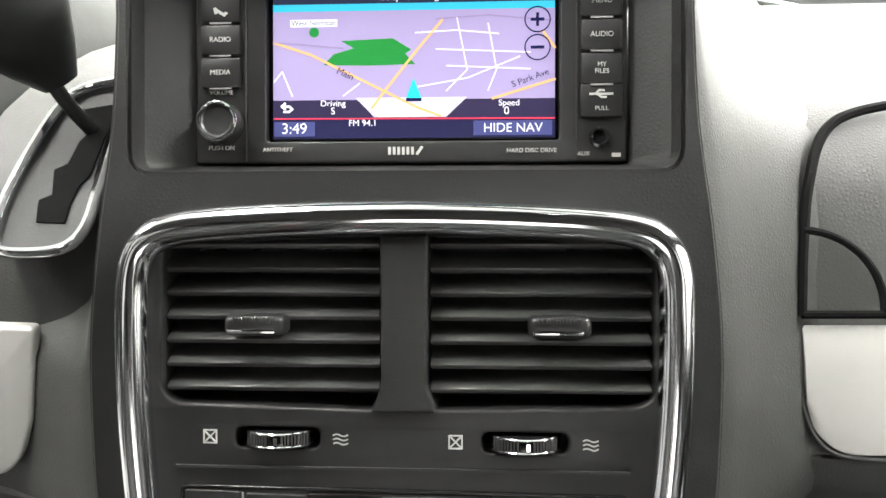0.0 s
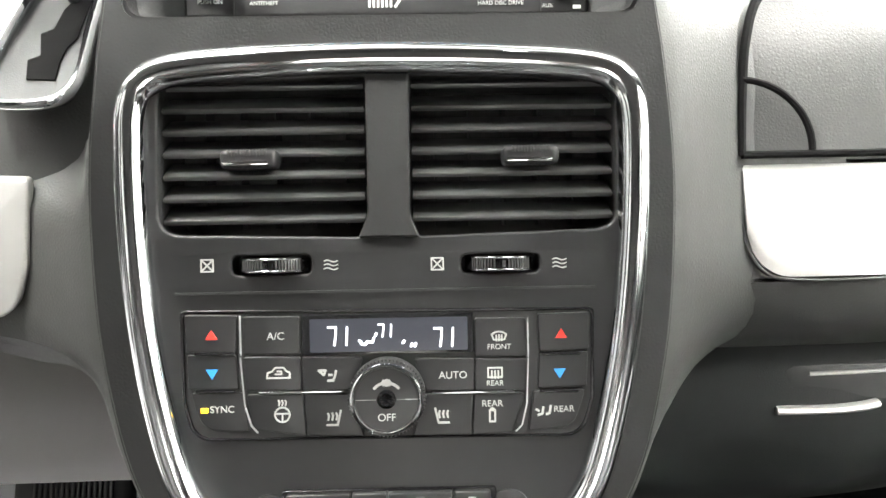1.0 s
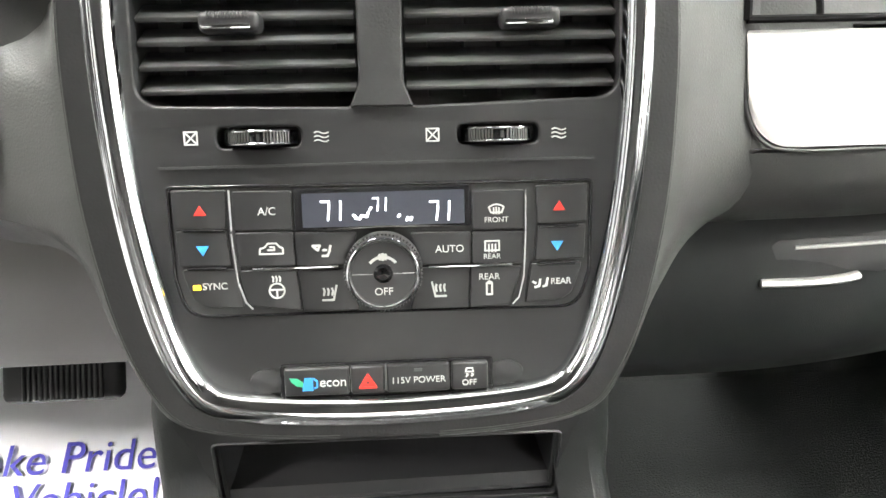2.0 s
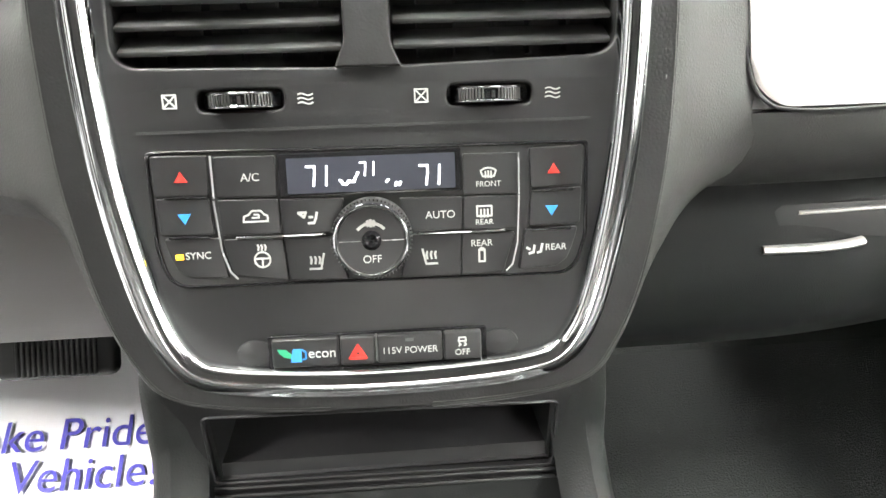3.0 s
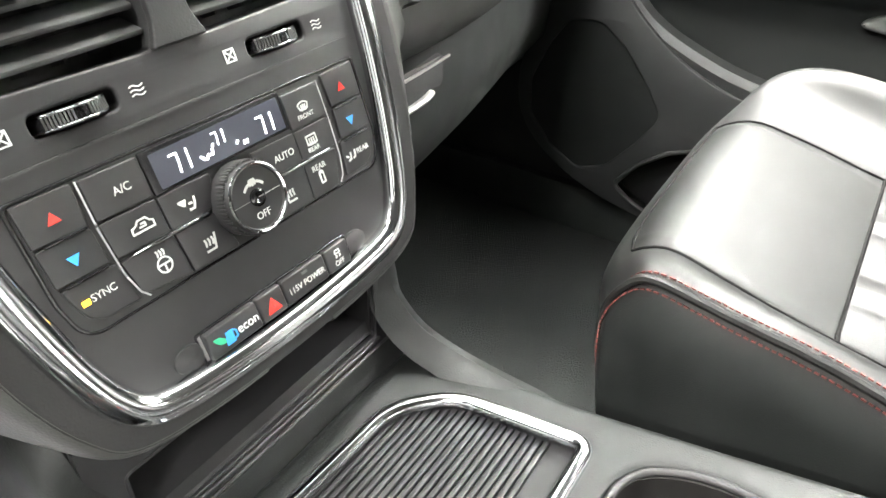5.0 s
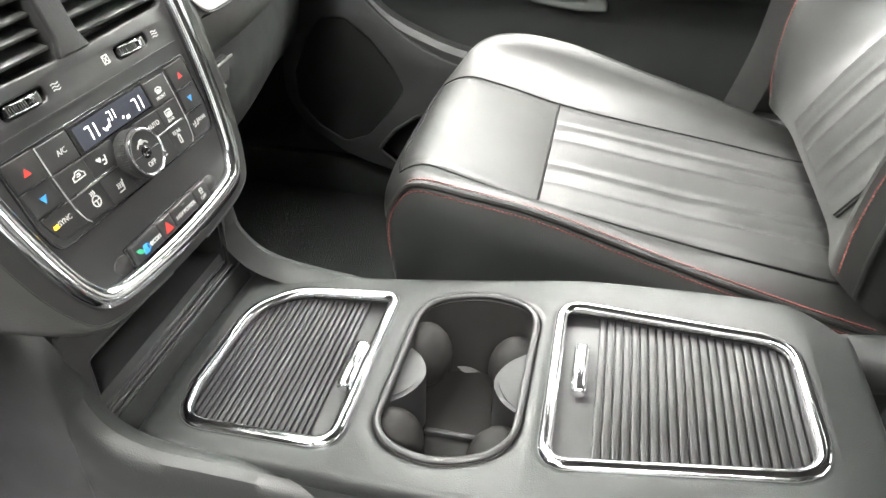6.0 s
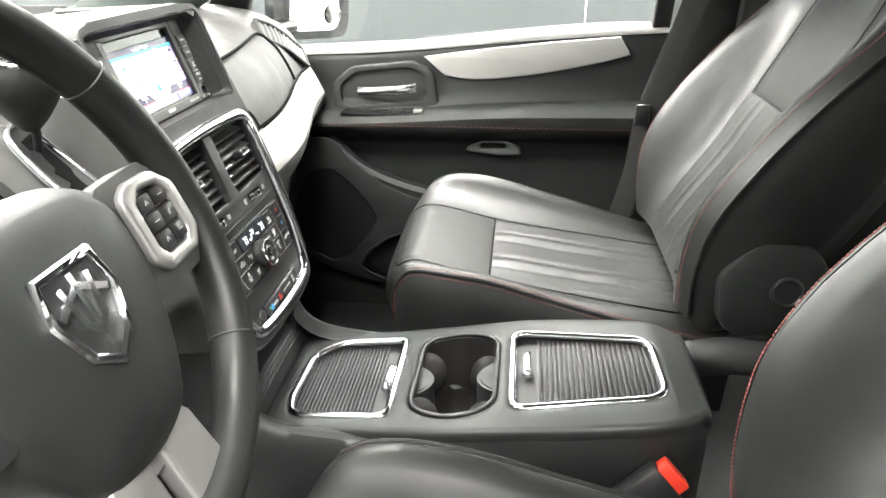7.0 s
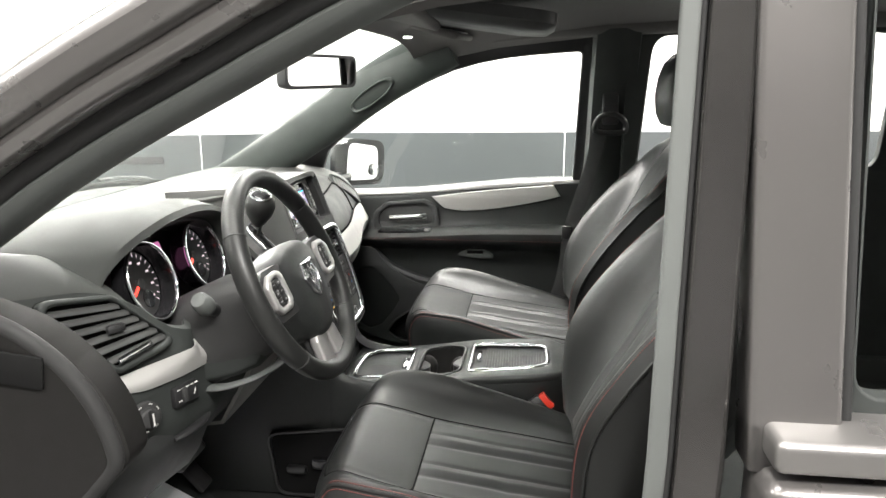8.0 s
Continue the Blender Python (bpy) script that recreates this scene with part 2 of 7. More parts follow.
def plate_mesh(outer, holes=(), depth=0.002, bevel=0.0, m=Matrix.Identity(4)):
    """A flat plate with rounded edges and real openings, its front at z = 0."""
    cu = bpy.data.curves.new("plate", "CURVE")
    cu.dimensions, cu.fill_mode = "2D", "BOTH"
    cu.extrude, cu.bevel_depth, cu.bevel_resolution = max(depth / 2 - bevel, 0.0), bevel, 2
    cu.offset = -bevel
    for loop in (outer, *holes):
        sp = cu.splines.new("POLY")
        sp.points.add(len(loop) - 1)
        for q, p in zip(sp.points, loop):
            q.co = (p[0], p[1], 0, 1)
        sp.use_cyclic_u = True
    ob = bpy.data.objects.new("plate", cu)
    scene.collection.objects.link(ob)
    mesh = bpy.data.meshes.new_from_object(ob.evaluated_get(bpy.context.evaluated_depsgraph_get()))
    bpy.data.objects.remove(ob)
    bpy.data.curves.remove(cu)
    mesh.materials.clear()
    mesh.transform(m @ Matrix.Translation((0, 0, -depth / 2)))
    return mesh


def plate(name, outer, holes, depth, bevel, m, mat, parent, label="", warp=None):
    mesh = plate_mesh(outer, holes, depth, bevel, m)
    bm = bmesh.new()
    bm.from_mesh(mesh)
    bpy.data.meshes.remove(mesh)
    bmesh.ops.remove_doubles(bm, verts=bm.verts[:], dist=1e-6)
    if warp:
        for v in bm.verts:
            v.co = warp(v.co)
    return part(name, bm, mat, parent, label)


def lettering(name, text, size, m, mat, parent, align="CENTER", depth=0.00015, label="", widen=1.0):
    cu = bpy.data.curves.new("text", "FONT")
    cu.body, cu.size, cu.extrude = text, size, depth
    cu.align_x, cu.align_y = align, "CENTER"
    ob = bpy.data.objects.new("text", cu)
    scene.collection.objects.link(ob)
    mesh = bpy.data.meshes.new_from_object(ob.evaluated_get(bpy.context.evaluated_depsgraph_get()))
    bpy.data.objects.remove(ob)
    bpy.data.curves.remove(cu)
    mesh.materials.clear()
    mesh.transform(m @ Matrix.Diagonal((widen, 1, 1, 1)))
    return link(name, mesh, mat, parent, label)


def strokes(lines, width, depth=0.0003, m=Matrix.Identity(4)):
    """Short bars along polylines in the pose's plane, as printed signs have them."""
    bm = bmesh.new()
    for line in lines:
        for a, b in zip(line, line[1:]):
            a, b = Vector((*a, 0)), Vector((*b, 0))
            d = b - a
            if d.length < 1e-7:
                continue
            box(d.length + width * 0.6, width, depth, Matrix.Translation((a + b) / 2) @ Matrix.Rotation(math.atan2(d.y, d.x), 4, "Z"), bm=bm)
    bmesh.ops.transform(bm, matrix=m, verts=bm.verts[:])
    return bm


def polygon(pts, depth=0.0003, m=Matrix.Identity(4)):
    bm = bmesh.new()
    f = bm.faces.new([bm.verts.new((p[0], p[1], -depth / 2)) for p in pts])
    ex = bmesh.ops.extrude_face_region(bm, geom=[f])
    bmesh.ops.translate(bm, verts=[v for v in ex["geom"] if isinstance(v, bmesh.types.BMVert)], vec=(0, 0, depth))
    bmesh.ops.transform(bm, matrix=m, verts=bm.verts[:])
    return bm


def arc(cx, cy, r, a0, a1, n=8):
    return [(cx + r * math.cos(radians(a0 + (a1 - a0) * k / n)), cy + r * math.sin(radians(a0 + (a1 - a0) * k / n))) for k in range(n + 1)]


def lerp(table, x):
    """A value from sorted (x, value) pairs, eased between them."""
    if x <= table[0][0]:
        return table[0][1]
    for (a, p), (b, q) in zip(table, table[1:]):
        if x <= b:
            t = (x - a) / (b - a)
            return p + (q - p) * t
    return table[-1][1]


def ease(a, b, x):
    t = min(max((x - a) / (b - a), 0.0), 1.0)
    return t * t * (3 - 2 * t)


def structure(ob, label, category):
    return tagged(ob, label, category, kind="structure")


# ---- the bay round the car ----
def bay():
    a = math.atan2(0.243, 2.45)
    wall_pose = Matrix.Translation((3.14, 0.0, 0)) @ Matrix.Rotation(a, 4, "Z")
    structure(part("wall_east", box(0.12, 16, CEILING, wall_pose @ Matrix.Translation((0.08, 0, CEILING / 2))), WALL_WHITE, smooth=False),
              "white painted wall above a grey panelled dado", "wall")
    dado = thing("wall_panelling", (3.1, 0, 0), "smooth blue-grey dado panels along the white wall", "wall panel", kind="structure")
    for k in range(-3, 4):
        part("panel", box(0.016, 2.436, 1.10, wall_pose @ Matrix.Translation((0.012, -0.41 - 1.22 + 2.44 * (k + 1) - 0.003, 0.55)), bevel=0.003, seg=1), WALL_GREY, dado)
        part("joint_strip", box(0.018, 0.006, 1.10, wall_pose @ Matrix.Translation((0.011, -0.41 + 2.44 * k, 0.55)), bevel=0.002, seg=1), WALL_WHITE, dado)
    structure(part("wall_slot", box(0.008, 1.1, 0.05, wall_pose @ Matrix.Translation((0.0, 2.84, 0.93)), bevel=0.003, seg=1), BLACK, smooth=False), "dark slot along the grey dado", "wall slot")
    structure(part("wall_north", box(16, 0.12, CEILING, pose(-2, 6.6, CEILING / 2)), WALL_WHITE, smooth=False), "white painted end wall of the bay", "wall")
    door = thing("roller_door", (-0.5, 6.5, 0), "pale grey ribbed roller door in the end wall", "garage door", kind="structure")
    for k in range(6):
        part("panel", box(5.2, 0.06, 0.47, pose(-0.3, 6.5, 0.26 + 0.49 * k), bevel=0.012), PALE, door)
        part("rib", box(5.2, 0.012, 0.02, pose(-0.3, 6.466, 0.30 + 0.49 * k), bevel=0.004), PALE, door)
    for x in (-4.4, 3.6):
        part("panel", box(2.436, 0.016, 1.10, pose(x, 6.53, 0.55), bevel=0.003, seg=1), WALL_GREY, dado)
    # unseen wall, toned mid grey to cut light from the driver's side
    structure(part("wall_west", box(0.12, 16, CEILING, pose(-7.4, 0, CEILING / 2)), WALL_DARK, smooth=False), "unseen wall behind the open side, greyed to limit bounce", "wall")
    structure(part("wall_south", box(16, 0.12, CEILING, pose(-2, -6.6, CEILING / 2)), WALL_WHITE, smooth=False), "white painted rear wall of the bay", "wall")
    structure(part("ceiling", box(16, 16, 0.1, pose(-1, 0, CEILING + 0.05)), WALL_WHITE, smooth=False), "flat white ceiling of the bay", "ceiling")
    structure(part("ground", box(16, 16, 0.1, pose(-1, 0, -0.05)), CONCRETE, smooth=False), "sealed grey concrete floor of the bay", "floor")
    for lx, ly, power in LAMP_SPOTS:
        lt = thing("ceiling_light", (lx, ly, CEILING), "long white ceiling light panel, assumed out of view", "ceiling light", "ceiling lights")
        part("housing", box(0.56, 1.66, 0.05, pose(lx, ly, CEILING - 0.027), bevel=0.006), WALL_WHITE, lt)


bay()

# ---- the car's shell ----
EX, EY, EZ = Vector((1, 0, 0)), Vector((0, 1, 0)), Vector((0, 0, 1))


def side_pose(x, sign):
    """Plane of a side wall: its x axis runs along the car's y, its y axis up; sign +1 faces the cabin from the passenger side."""
    return basis(Vector((x, 0, 0)), Vector((0, -sign, 0)), EZ, Vector((-sign, 0, 0)))


def lean(sign, belt=1.05, amount=0.27):
    """Upper sides lean inwards above the belt line."""
    def warp(co):
        if co.z > belt:
            co.x -= sign * (co.z - belt) * amount
        return co
    return warp


def car_shell():
    car = thing("minivan", (0, -1.0, 0.4), "grey-brown metallic minivan body with its driver's door open", "car body")
    # floor and firewall
    part("floor_pan", box(1.62, 4.2, 0.04, pose(0, -1.1, 0.425)), CARPET, car, "black carpeted floor")
    part("firewall", box(1.6, 0.06, 0.75, pose(0, 0.98, 0.75) @ pose(0, 0, 0, -12)), CARPET, car)
    part("cowl", box(1.6, 0.42, 0.04, pose(0, 1.12, 1.075), bevel=0.012), BLACK, car)
    # unseen tail, left open so that light reaches the stack from behind
    tail = basis(Vector((0, -3.25, 0)), EX, EZ, EY)
    plate("tail_frame", rounded([(-0.82, 0.42), (0.82, 0.42), (0.74, 1.66), (-0.74, 1.66)], 0.08), [rounded([(-0.70, 0.50), (0.70, 0.50), (0.62, 1.58), (-0.62, 1.58)], 0.08)], 0.06, 0.01, tail, DARK_TRIM, car, "unseen tail frame, left open to let light in")
    for sg in (-1, 1):
        part("kick_panel", thick(loft([[Vector((sg * 0.80, y, z)) for y in (0.48, 0.6, 0.8, 1.05)] for z in (0.42, 0.7, 0.9, 1.05)], closed=False), 0.01), CARPET if sg > 0 else PLASTIC, car)
        part("door_sill", box(0.10, 4.2, 0.14, pose(sg * 0.82, -1.1, 0.455), bevel=0.015), DARK_TRIM, car)
    part("toe_board", box(1.6, 0.42, 0.02, pose(0, 0.83, 0.53) @ pose(0, 0, 0, 38)), CARPET, car)
    part("footwell_ramp", loft([[Vector((x, y, z)) for y, z in ((0.46, 0.442), (0.50, 0.447), (0.78, 0.585), (0.98, 0.62), (0.98, 0.44))] for x in (-0.74, -0.19)]), CARPET, car, "black carpeted footwell ramp", smooth=False)
    # roof skin and headliner, a curved sheet
    rows = []
    for y in [0.16, 0.05, -0.1, -0.4, -0.9, -1.6, -2.4, -3.25]:
        z = lerp([(-3.25, 1.64), (-1.6, 1.69), (-0.9, 1.685), (-0.4, 1.66), (-0.1, 1.63), (0.05, 1.60), (0.16, 1.568)], y)
        rows.append([Vector((x, y, z - 0.075 * abs(x / 0.70) ** 4)) for x in [-0.70 + 1.40 * k / 20 for k in range(21)]])
    part("headliner", thick(loft(rows, closed=False), 0.012), HEADLINER, car, "dark grey cloth headliner")
    up = [[p + Vector((0, 0, 0.05)) for p in r] for r in rows]
    part("roof", thick(loft(up, closed=False), 0.01), PAINT, car)

    # windscreen
    ws = []
    for k in range(9):
        t = k / 8
        y, z = 1.02 + (0.17 - 1.02) * t, 1.11 + (1.60 - 1.11) * t + 0.05 * math.sin(math.pi * t)
        hw = 0.77 - 0.13 * t
        ws.append([Vector((hw * s, y - 0.10 * s * s, z - 0.03 * s * s * t)) for s in [-1 + 2 * i / 16 for i in range(17)]])
    pane = part("windscreen", thick(loft(ws, closed=False), 0.005), GLASS, car, "clear windscreen")
    pane.visible_shadow = False

    # passenger side
    for sign, name in ((1, "passenger"), (-1, "driver")):
        # pillar between windscreen and front door, inner trim
        a_path = [(0.745 * sign, 0.855, 1.09), (0.715 * sign, 0.653, 1.205), (0.69 * sign, 0.453, 1.327), (0.665 * sign, 0.244, 1.458), (0.645 * sign, 0.05, 1.557)]
        if sign > 0:
            pil = part("windscreen_pillar", tube(smooth_path(a_path, 6), 0.074, flat=0.042, normal=(-0.5, -0.6, 0.3), seg=20), GREEN_TRIM, car,
                       "grey-green moulded pillar trim with a grab handle")
            along = Vector((-0.02, -0.1225, 0.083)).normalized()
            facing = Vector((-0.80, -0.50, 0.20))
            facing = (facing - along * facing.dot(along)).normalized()
            across = facing.cross(along)
            mid = Vector((0.6285, 0.2976, 1.3985))
            oval = []
            for k in range(40):
                a = 2 * math.pi * k / 40
                ca, sa = math.cos(a), math.sin(a)
                oval.append((0.073 * math.copysign(abs(ca) ** 0.75, ca), 0.0205 * math.copysign(abs(sa) ** 0.85, sa)))
            rings = [[mid + along * u * k + across * v * k + facing * h for u, v in oval] for k, h in ((1.30, -0.028), (1.22, -0.003), (1.12, 0.005), (1.0, 0.002), (0.97, -0.010), (0.9, -0.018), (0.4, -0.019))]
            grip = part("grab_handle", loft(rings, caps=False), GREEN_TRIM, pil, "moulded grab handle with a dark recess")
            # near-black sheet paints the shade inside the grip's hollow
            part("recess", loft([[mid + along * u * k + across * v * k + facing * h for u, v in oval] for k, h in ((0.975, -0.010), (0.80, -0.013), (0.3, -0.014))]), JOINT_SHADE, grip, "near-black sheet for the shade in the grab handle")
        # roof rail over the doors
        up = 0.0 if sign > 0 else 0.05
        rail = [(0.66 * sign, 0.06, 1.575 + up), (0.655 * sign, -0.15, 1.605 + up), (0.65 * sign, -0.45, 1.617 + up), (0.65 * sign, -1.0, 1.63 + up), (0.66 * sign, -1.8, 1.63), (0.67 * sign, -3.2, 1.59)]
        part("roof_rail", tube(smooth_path(rail, 5), 0.045, flat=0.035, normal=(-sign, 0, -0.4), seg=14), HEADLINER, car)
    rm = side_pose(0.80, 1)
    # rear passenger side with its windows (u = -y)
    plate("side_panel", [(0.50, 0.45), (3.25, 0.45), (3.25, 1.64), (0.50, 1.64)],
                       [rounded([(0.56, 1.16), (1.30, 1.16), (1.28, 1.575), (0.575, 1.575)], [0.03, 0.06, 0.06, 0.06]),
                        rounded([(1.45, 1.16), (2.7, 1.18), (2.6, 1.56), (1.45, 1.57)], 0.06)], 0.03, 0.004, rm, DARK_TRIM, car,
                       "dark sliding door trim with a large window", warp=lean(1))
    pane = plate("rear_window", [(0.55, 1.14), (2.72, 1.14), (2.65, 1.6), (0.55, 1.6)], [], 0.004, 0, side_pose(0.815, 1), TINT, car, "", warp=lean(1))
    pane.visible_shadow = False
    # pillar behind the passenger's door
    part("door_pillar", loft([[Vector((0.79 - max(0, z - 1.05) * 0.27 + dx, y0 + dy, z)) for dx, dy in ((0.03, 0.065), (-0.008, 0.055), (-0.02, 0.02), (-0.02, -0.03), (-0.008, -0.075), (0.03, -0.085))]
                              for z, y0 in ((0.45, -0.44), (0.8, -0.445), (1.05, -0.45), (1.3, -0.455), (1.62, -0.46))]), DARK_TRIM, car, "dark grey door pillar trim")

    # driver's side: open door aperture, pillar, sliding door
    outer = [(0.50, 1.245), (0.43, 1.290), (0.32, 1.352), (0.20, 1.412), (0.09, 1.468), (-0.02, 1.520), (-0.15, 1.575), (-0.28, 1.61)]
    def band(name, mat, x, off, width, depth, label=""):
        path = smooth_path([(x, y, z + off) for y, z in [(0.95, 0.95), (0.72, 1.10)] + outer + [(-0.5, 1.64), (-0.75, 1.65)]], 5)
        return part(name, tube(path, width, flat=depth, normal=(0, -0.45, 0.9), seg=12), mat, car, label)
    band("pillar_trim", PILLAR_TRIM, -0.755, 0.028, 0.05, 0.026, "grey moulded pillar trim")
    band("door_seal", RUBBER, -0.80, 0.055, 0.016, 0.020)
    band("pillar_flange", PAINT, -0.825, 0.082, 0.030, 0.020)
    band("outer_pillar", PAINT, -0.835, 0.128, 0.045, 0.034, "grey-brown metallic outer pillar")

    def post(name, y0, y1, x0, x1, mat, label="", bottom=0.45, top=1.60, bev=0.008, slope=-0.035):
        rings = []
        for z in (bottom, 1.05, 1.2, 1.4, top):
            xo = max(0, z - 1.05) * 0.16
            yy = (z - 1.3) * slope
            pts = rounded([(x0 + xo, y0 + yy), (x1 + xo, y0 + yy), (x1 + xo, y1 + yy), (x0 + xo, y1 + yy)], bev, 3)
            rings.append([Vector((p.x, p.y, z)) for p in pts])
        return part(name, loft(rings), mat, car, label)
    post("door_pillar", -0.390, -0.368, -0.950, -0.940, PILLAR_TRIM, "pale grey door aperture edge")
    post("door_seal", -0.398, -0.390, -0.940, -0.90, RUBBER)
    post("pillar_cover", -0.450, -0.398, -0.950, -0.84, PILLAR_GLOSS, "gloss black pillar cover")
    post("sliding_door_frame", -0.549, -0.456, -0.960, -0.90, PAINT, "grey-brown painted window frame", bottom=1.10, slope=0.02)
    post("window_seal", -0.562, -0.549, -0.950, -0.90, RUBBER, bottom=1.10, slope=0.02)
    part("sliding_door", box(0.10, 1.2, 0.64, pose(-0.957, -1.067, 0.738), bevel=0.02, seg=3), PAINT, car, "grey-brown metallic sliding door")
    part("belt_moulding", box(0.09, 1.18, 0.036, pose(-0.955, -1.064, 1.086), bevel=0.010, seg=3), MOULDING, car, "grey metal belt moulding")
    rear = lean(-1, 1.05, 0.16)
    plate("side_panel", [(-3.25, 0.45), (-0.57, 0.45), (-0.57, 1.62), (-3.25, 1.62)],
          [rounded([(-1.45, 1.12), (-0.575, 1.12), (-0.575, 1.57), (-1.45, 1.57)], 0.03), rounded([(-2.7, 1.15), (-1.6, 1.15), (-1.6, 1.55), (-2.6, 1.55)], 0.05)],
          0.03, 0.004, side_pose(-0.90, -1), DARK_TRIM, car, "", warp=rear)
    # hinge pillar by the dashboard's open end
    curve = [(0.62, 1.19), (0.476, 1.148), (0.421, 1.124), (0.376, 1.090), (0.344, 1.052), (0.323, 1.012), (0.311, 0.972), (0.312, 0.945), (0.345, 0.905), (0.386, 0.850), (0.40, 0.70), (0.40, 0.50)]
    rim = smooth_path([(-0.85, y, z) for y, z in curve], 5)
    rings = []
    for p in rim:
        rings.append([p + Vector(v) for v in ((0.05, 0.0, 0), (0.0, -0.002, 0), (-0.02, 0.02, 0), (-0.02, 0.35, 0))])
    part("hinge_pillar", thick(loft(rings, closed=False), 0.01), MOULDED_BLACK, car, "black trim of the hinge pillar")
    part("door_seal", tube([p + Vector((-0.01, 0.012, 0)) for p in rim], 0.012, seg=10), RUBBER, car)
    # proud black plate stands in for a recess's shade
    part("hinge_recess", box(0.006, 0.11, 0.045, pose(-0.8735, 0.455, 1.085) @ pose(0, 0, 0, 6), bevel=0.002), JOINT_SHADE, car, "black plate for the shade in a hinge recess")
    part("sill", box(0.16, 1.3, 0.12, pose(-0.86, -0.1, 0.42), bevel=0.02), PLASTIC, car)


# ---- passenger door ----
def passenger_door():
    d = thing("passenger_door", (0.82, 0, 0.5), "black front door panel with silver trim, armrest and chrome handle", "car door")
    # main panel: a sheet from sill to bottom, with an armrest ridge and a hollow below it
    prof = [(1.062, 0.872), (1.058, 0.850), (1.048, 0.834), (1.030, 0.827), (1.00, 0.828), (0.955, 0.826), (0.935, 0.812), (0.928, 0.768), (0.918, 0.752), (0.900, 0.750),
            (0.885, 0.757), (0.870, 0.785), (0.85, 0.80), (0.80, 0.803), (0.76, 0.80), (0.70, 0.79), (0.60, 0.785), (0.50, 0.785)]
    rows = []
    for z, x in prof:
        row = []
        for k in range(25):
            y = 0.62 - 1.04 * k / 24
            rise = 0.055 * ease(0.40, -0.36, y) * ease(0.86, 1.05, z)
            dip = -0.012 * ease(-0.1, 0.36, y) * (0.9 < z < 0.95)
            row.append(Vector((x, y, z + rise + dip)))
        rows.append(row)
    part("door_panel", thick(loft(rows, closed=False), 0.02), VINYL, d, "black grained door panel")
    m = basis(Vector((0.821, 0, 0)), Vector((0, -1, 0)), EZ, Vector((-1, 0, 0)))
    # bright sill cap and silver trim
    part("sill_cap", tube(smooth_path([(0.838, 0.44, 1.052), (0.838, 0.2, 1.062), (0.838, -0.1, 1.088), (0.838, -0.39, 1.107)], 6), 0.014, flat=0.007, normal=(-0.6, 0, 0.8)), SILVER, d, "silver sill cap")
    top = [(-0.135, 1.044), (0.0, 1.062), (0.15, 1.078), (0.29, 1.090)]
    bot = [(0.315, 1.052), (0.24, 1.032), (0.10, 1.006), (-0.02, 0.995), (-0.09, 1.004)]
    outline = [p.to_2d() for p in smooth_path([(*p, 0) for p in top], 5)] + [p.to_2d() for p in smooth_path([(*p, 0) for p in bot], 5)]
    plate("trim_strip", outline, [], 0.012, 0.003, m @ Matrix.Translation((0, 0, 0.003)), SILVER, d, "curved satin silver trim")
    # handle bowl, lever, switches
    bowl = rounded([(-0.345, 0.905), (-0.10, 0.93), (-0.115, 1.015), (-0.16, 1.036), (-0.30, 1.022), (-0.345, 0.985)], [0.04, 0.02, 0.03, 0.02, 0.04, 0.04])
    inner = rounded([(-0.325, 0.932), (-0.125, 0.948), (-0.135, 1.005), (-0.17, 1.020), (-0.29, 1.008), (-0.325, 0.98)], 0.025)
    plate("handle_surround", bowl, [inner], 0.014, 0.004, m @ Matrix.Translation((0, 0, 0.008)), PLASTIC, d)
    plate("handle_bowl", inner, [], 0.004, 0, m @ Matrix.Translation((0, 0, -0.002)), BLACK, d)
    lever = tube(smooth_path([(0.806, 0.283, 0.969), (0.797, 0.25, 0.971), (0.795, 0.19, 0.975), (0.803, 0.152, 0.978)], 5), 0.0095, flat=0.005, normal=(-1, 0, 0.2))
    part("door_handle", lever, CHROME, d, "chrome door handle")
    part("switch_panel", box(0.045, 0.20, 0.008, pose(0.792, 0.22, 0.9235), bevel=0.003), GLOSS, d)
    for k in range(2):
        part("window_switch", box(0.022, 0.022, 0.010, pose(0.788, 0.19 - 0.045 * k, 0.930), bevel=0.003), SATIN_SILVER if k else SATIN, d)
    # stitching along the armrest
    stitch = bmesh.new()
    for k in range(60):
        y = 0.34 - 0.7 * k / 60
        box(0.0012, 0.005, 0.001, pose(0.7477, y, 0.905), bm=stitch)
    part("stitching", stitch, THREAD, d, "red stitching", smooth=False)
    # pull cup and storage pocket below the armrest
    cup = rounded([(-0.05, 0.840), (0.0, 0.866), (0.05, 0.866), (0.085, 0.848), (0.088, 0.832), (0.04, 0.830)], 0.012)
    plate("pull_cup", cup, [rect(-0.005, 0.846, 0.052, 0.858, 0.005)], 0.016, 0.005, m @ Matrix.Translation((0, 0, 0.034)), PILLAR_TRIM, d, "grey pull cup below the armrest")
    pocket_top = smooth_path([(0.782, 0.365, 0.90), (0.778, 0.335, 0.855), (0.772, 0.28, 0.80), (0.765, 0.20, 0.765), (0.76, 0.12, 0.745), (0.758, 0.0, 0.73), (0.758, -0.2, 0.70), (0.76, -0.40, 0.68)], 6)
    rings = [[p + Vector(v) for v in ((0.02, 0, 0.012), (0.0, 0, 0.010), (-0.008, 0, 0.0), (-0.004, 0.0, -0.03), (0.006, 0.0, -0.06))] for p in pocket_top]
    part("storage_pocket", thick(loft(rings, closed=False), 0.008), PLASTIC, d, "moulded map pocket")
    lower = basis(Vector((0.752, 0, 0)), Vector((0, -1, 0)), EZ, Vector((-1, 0, 0)))
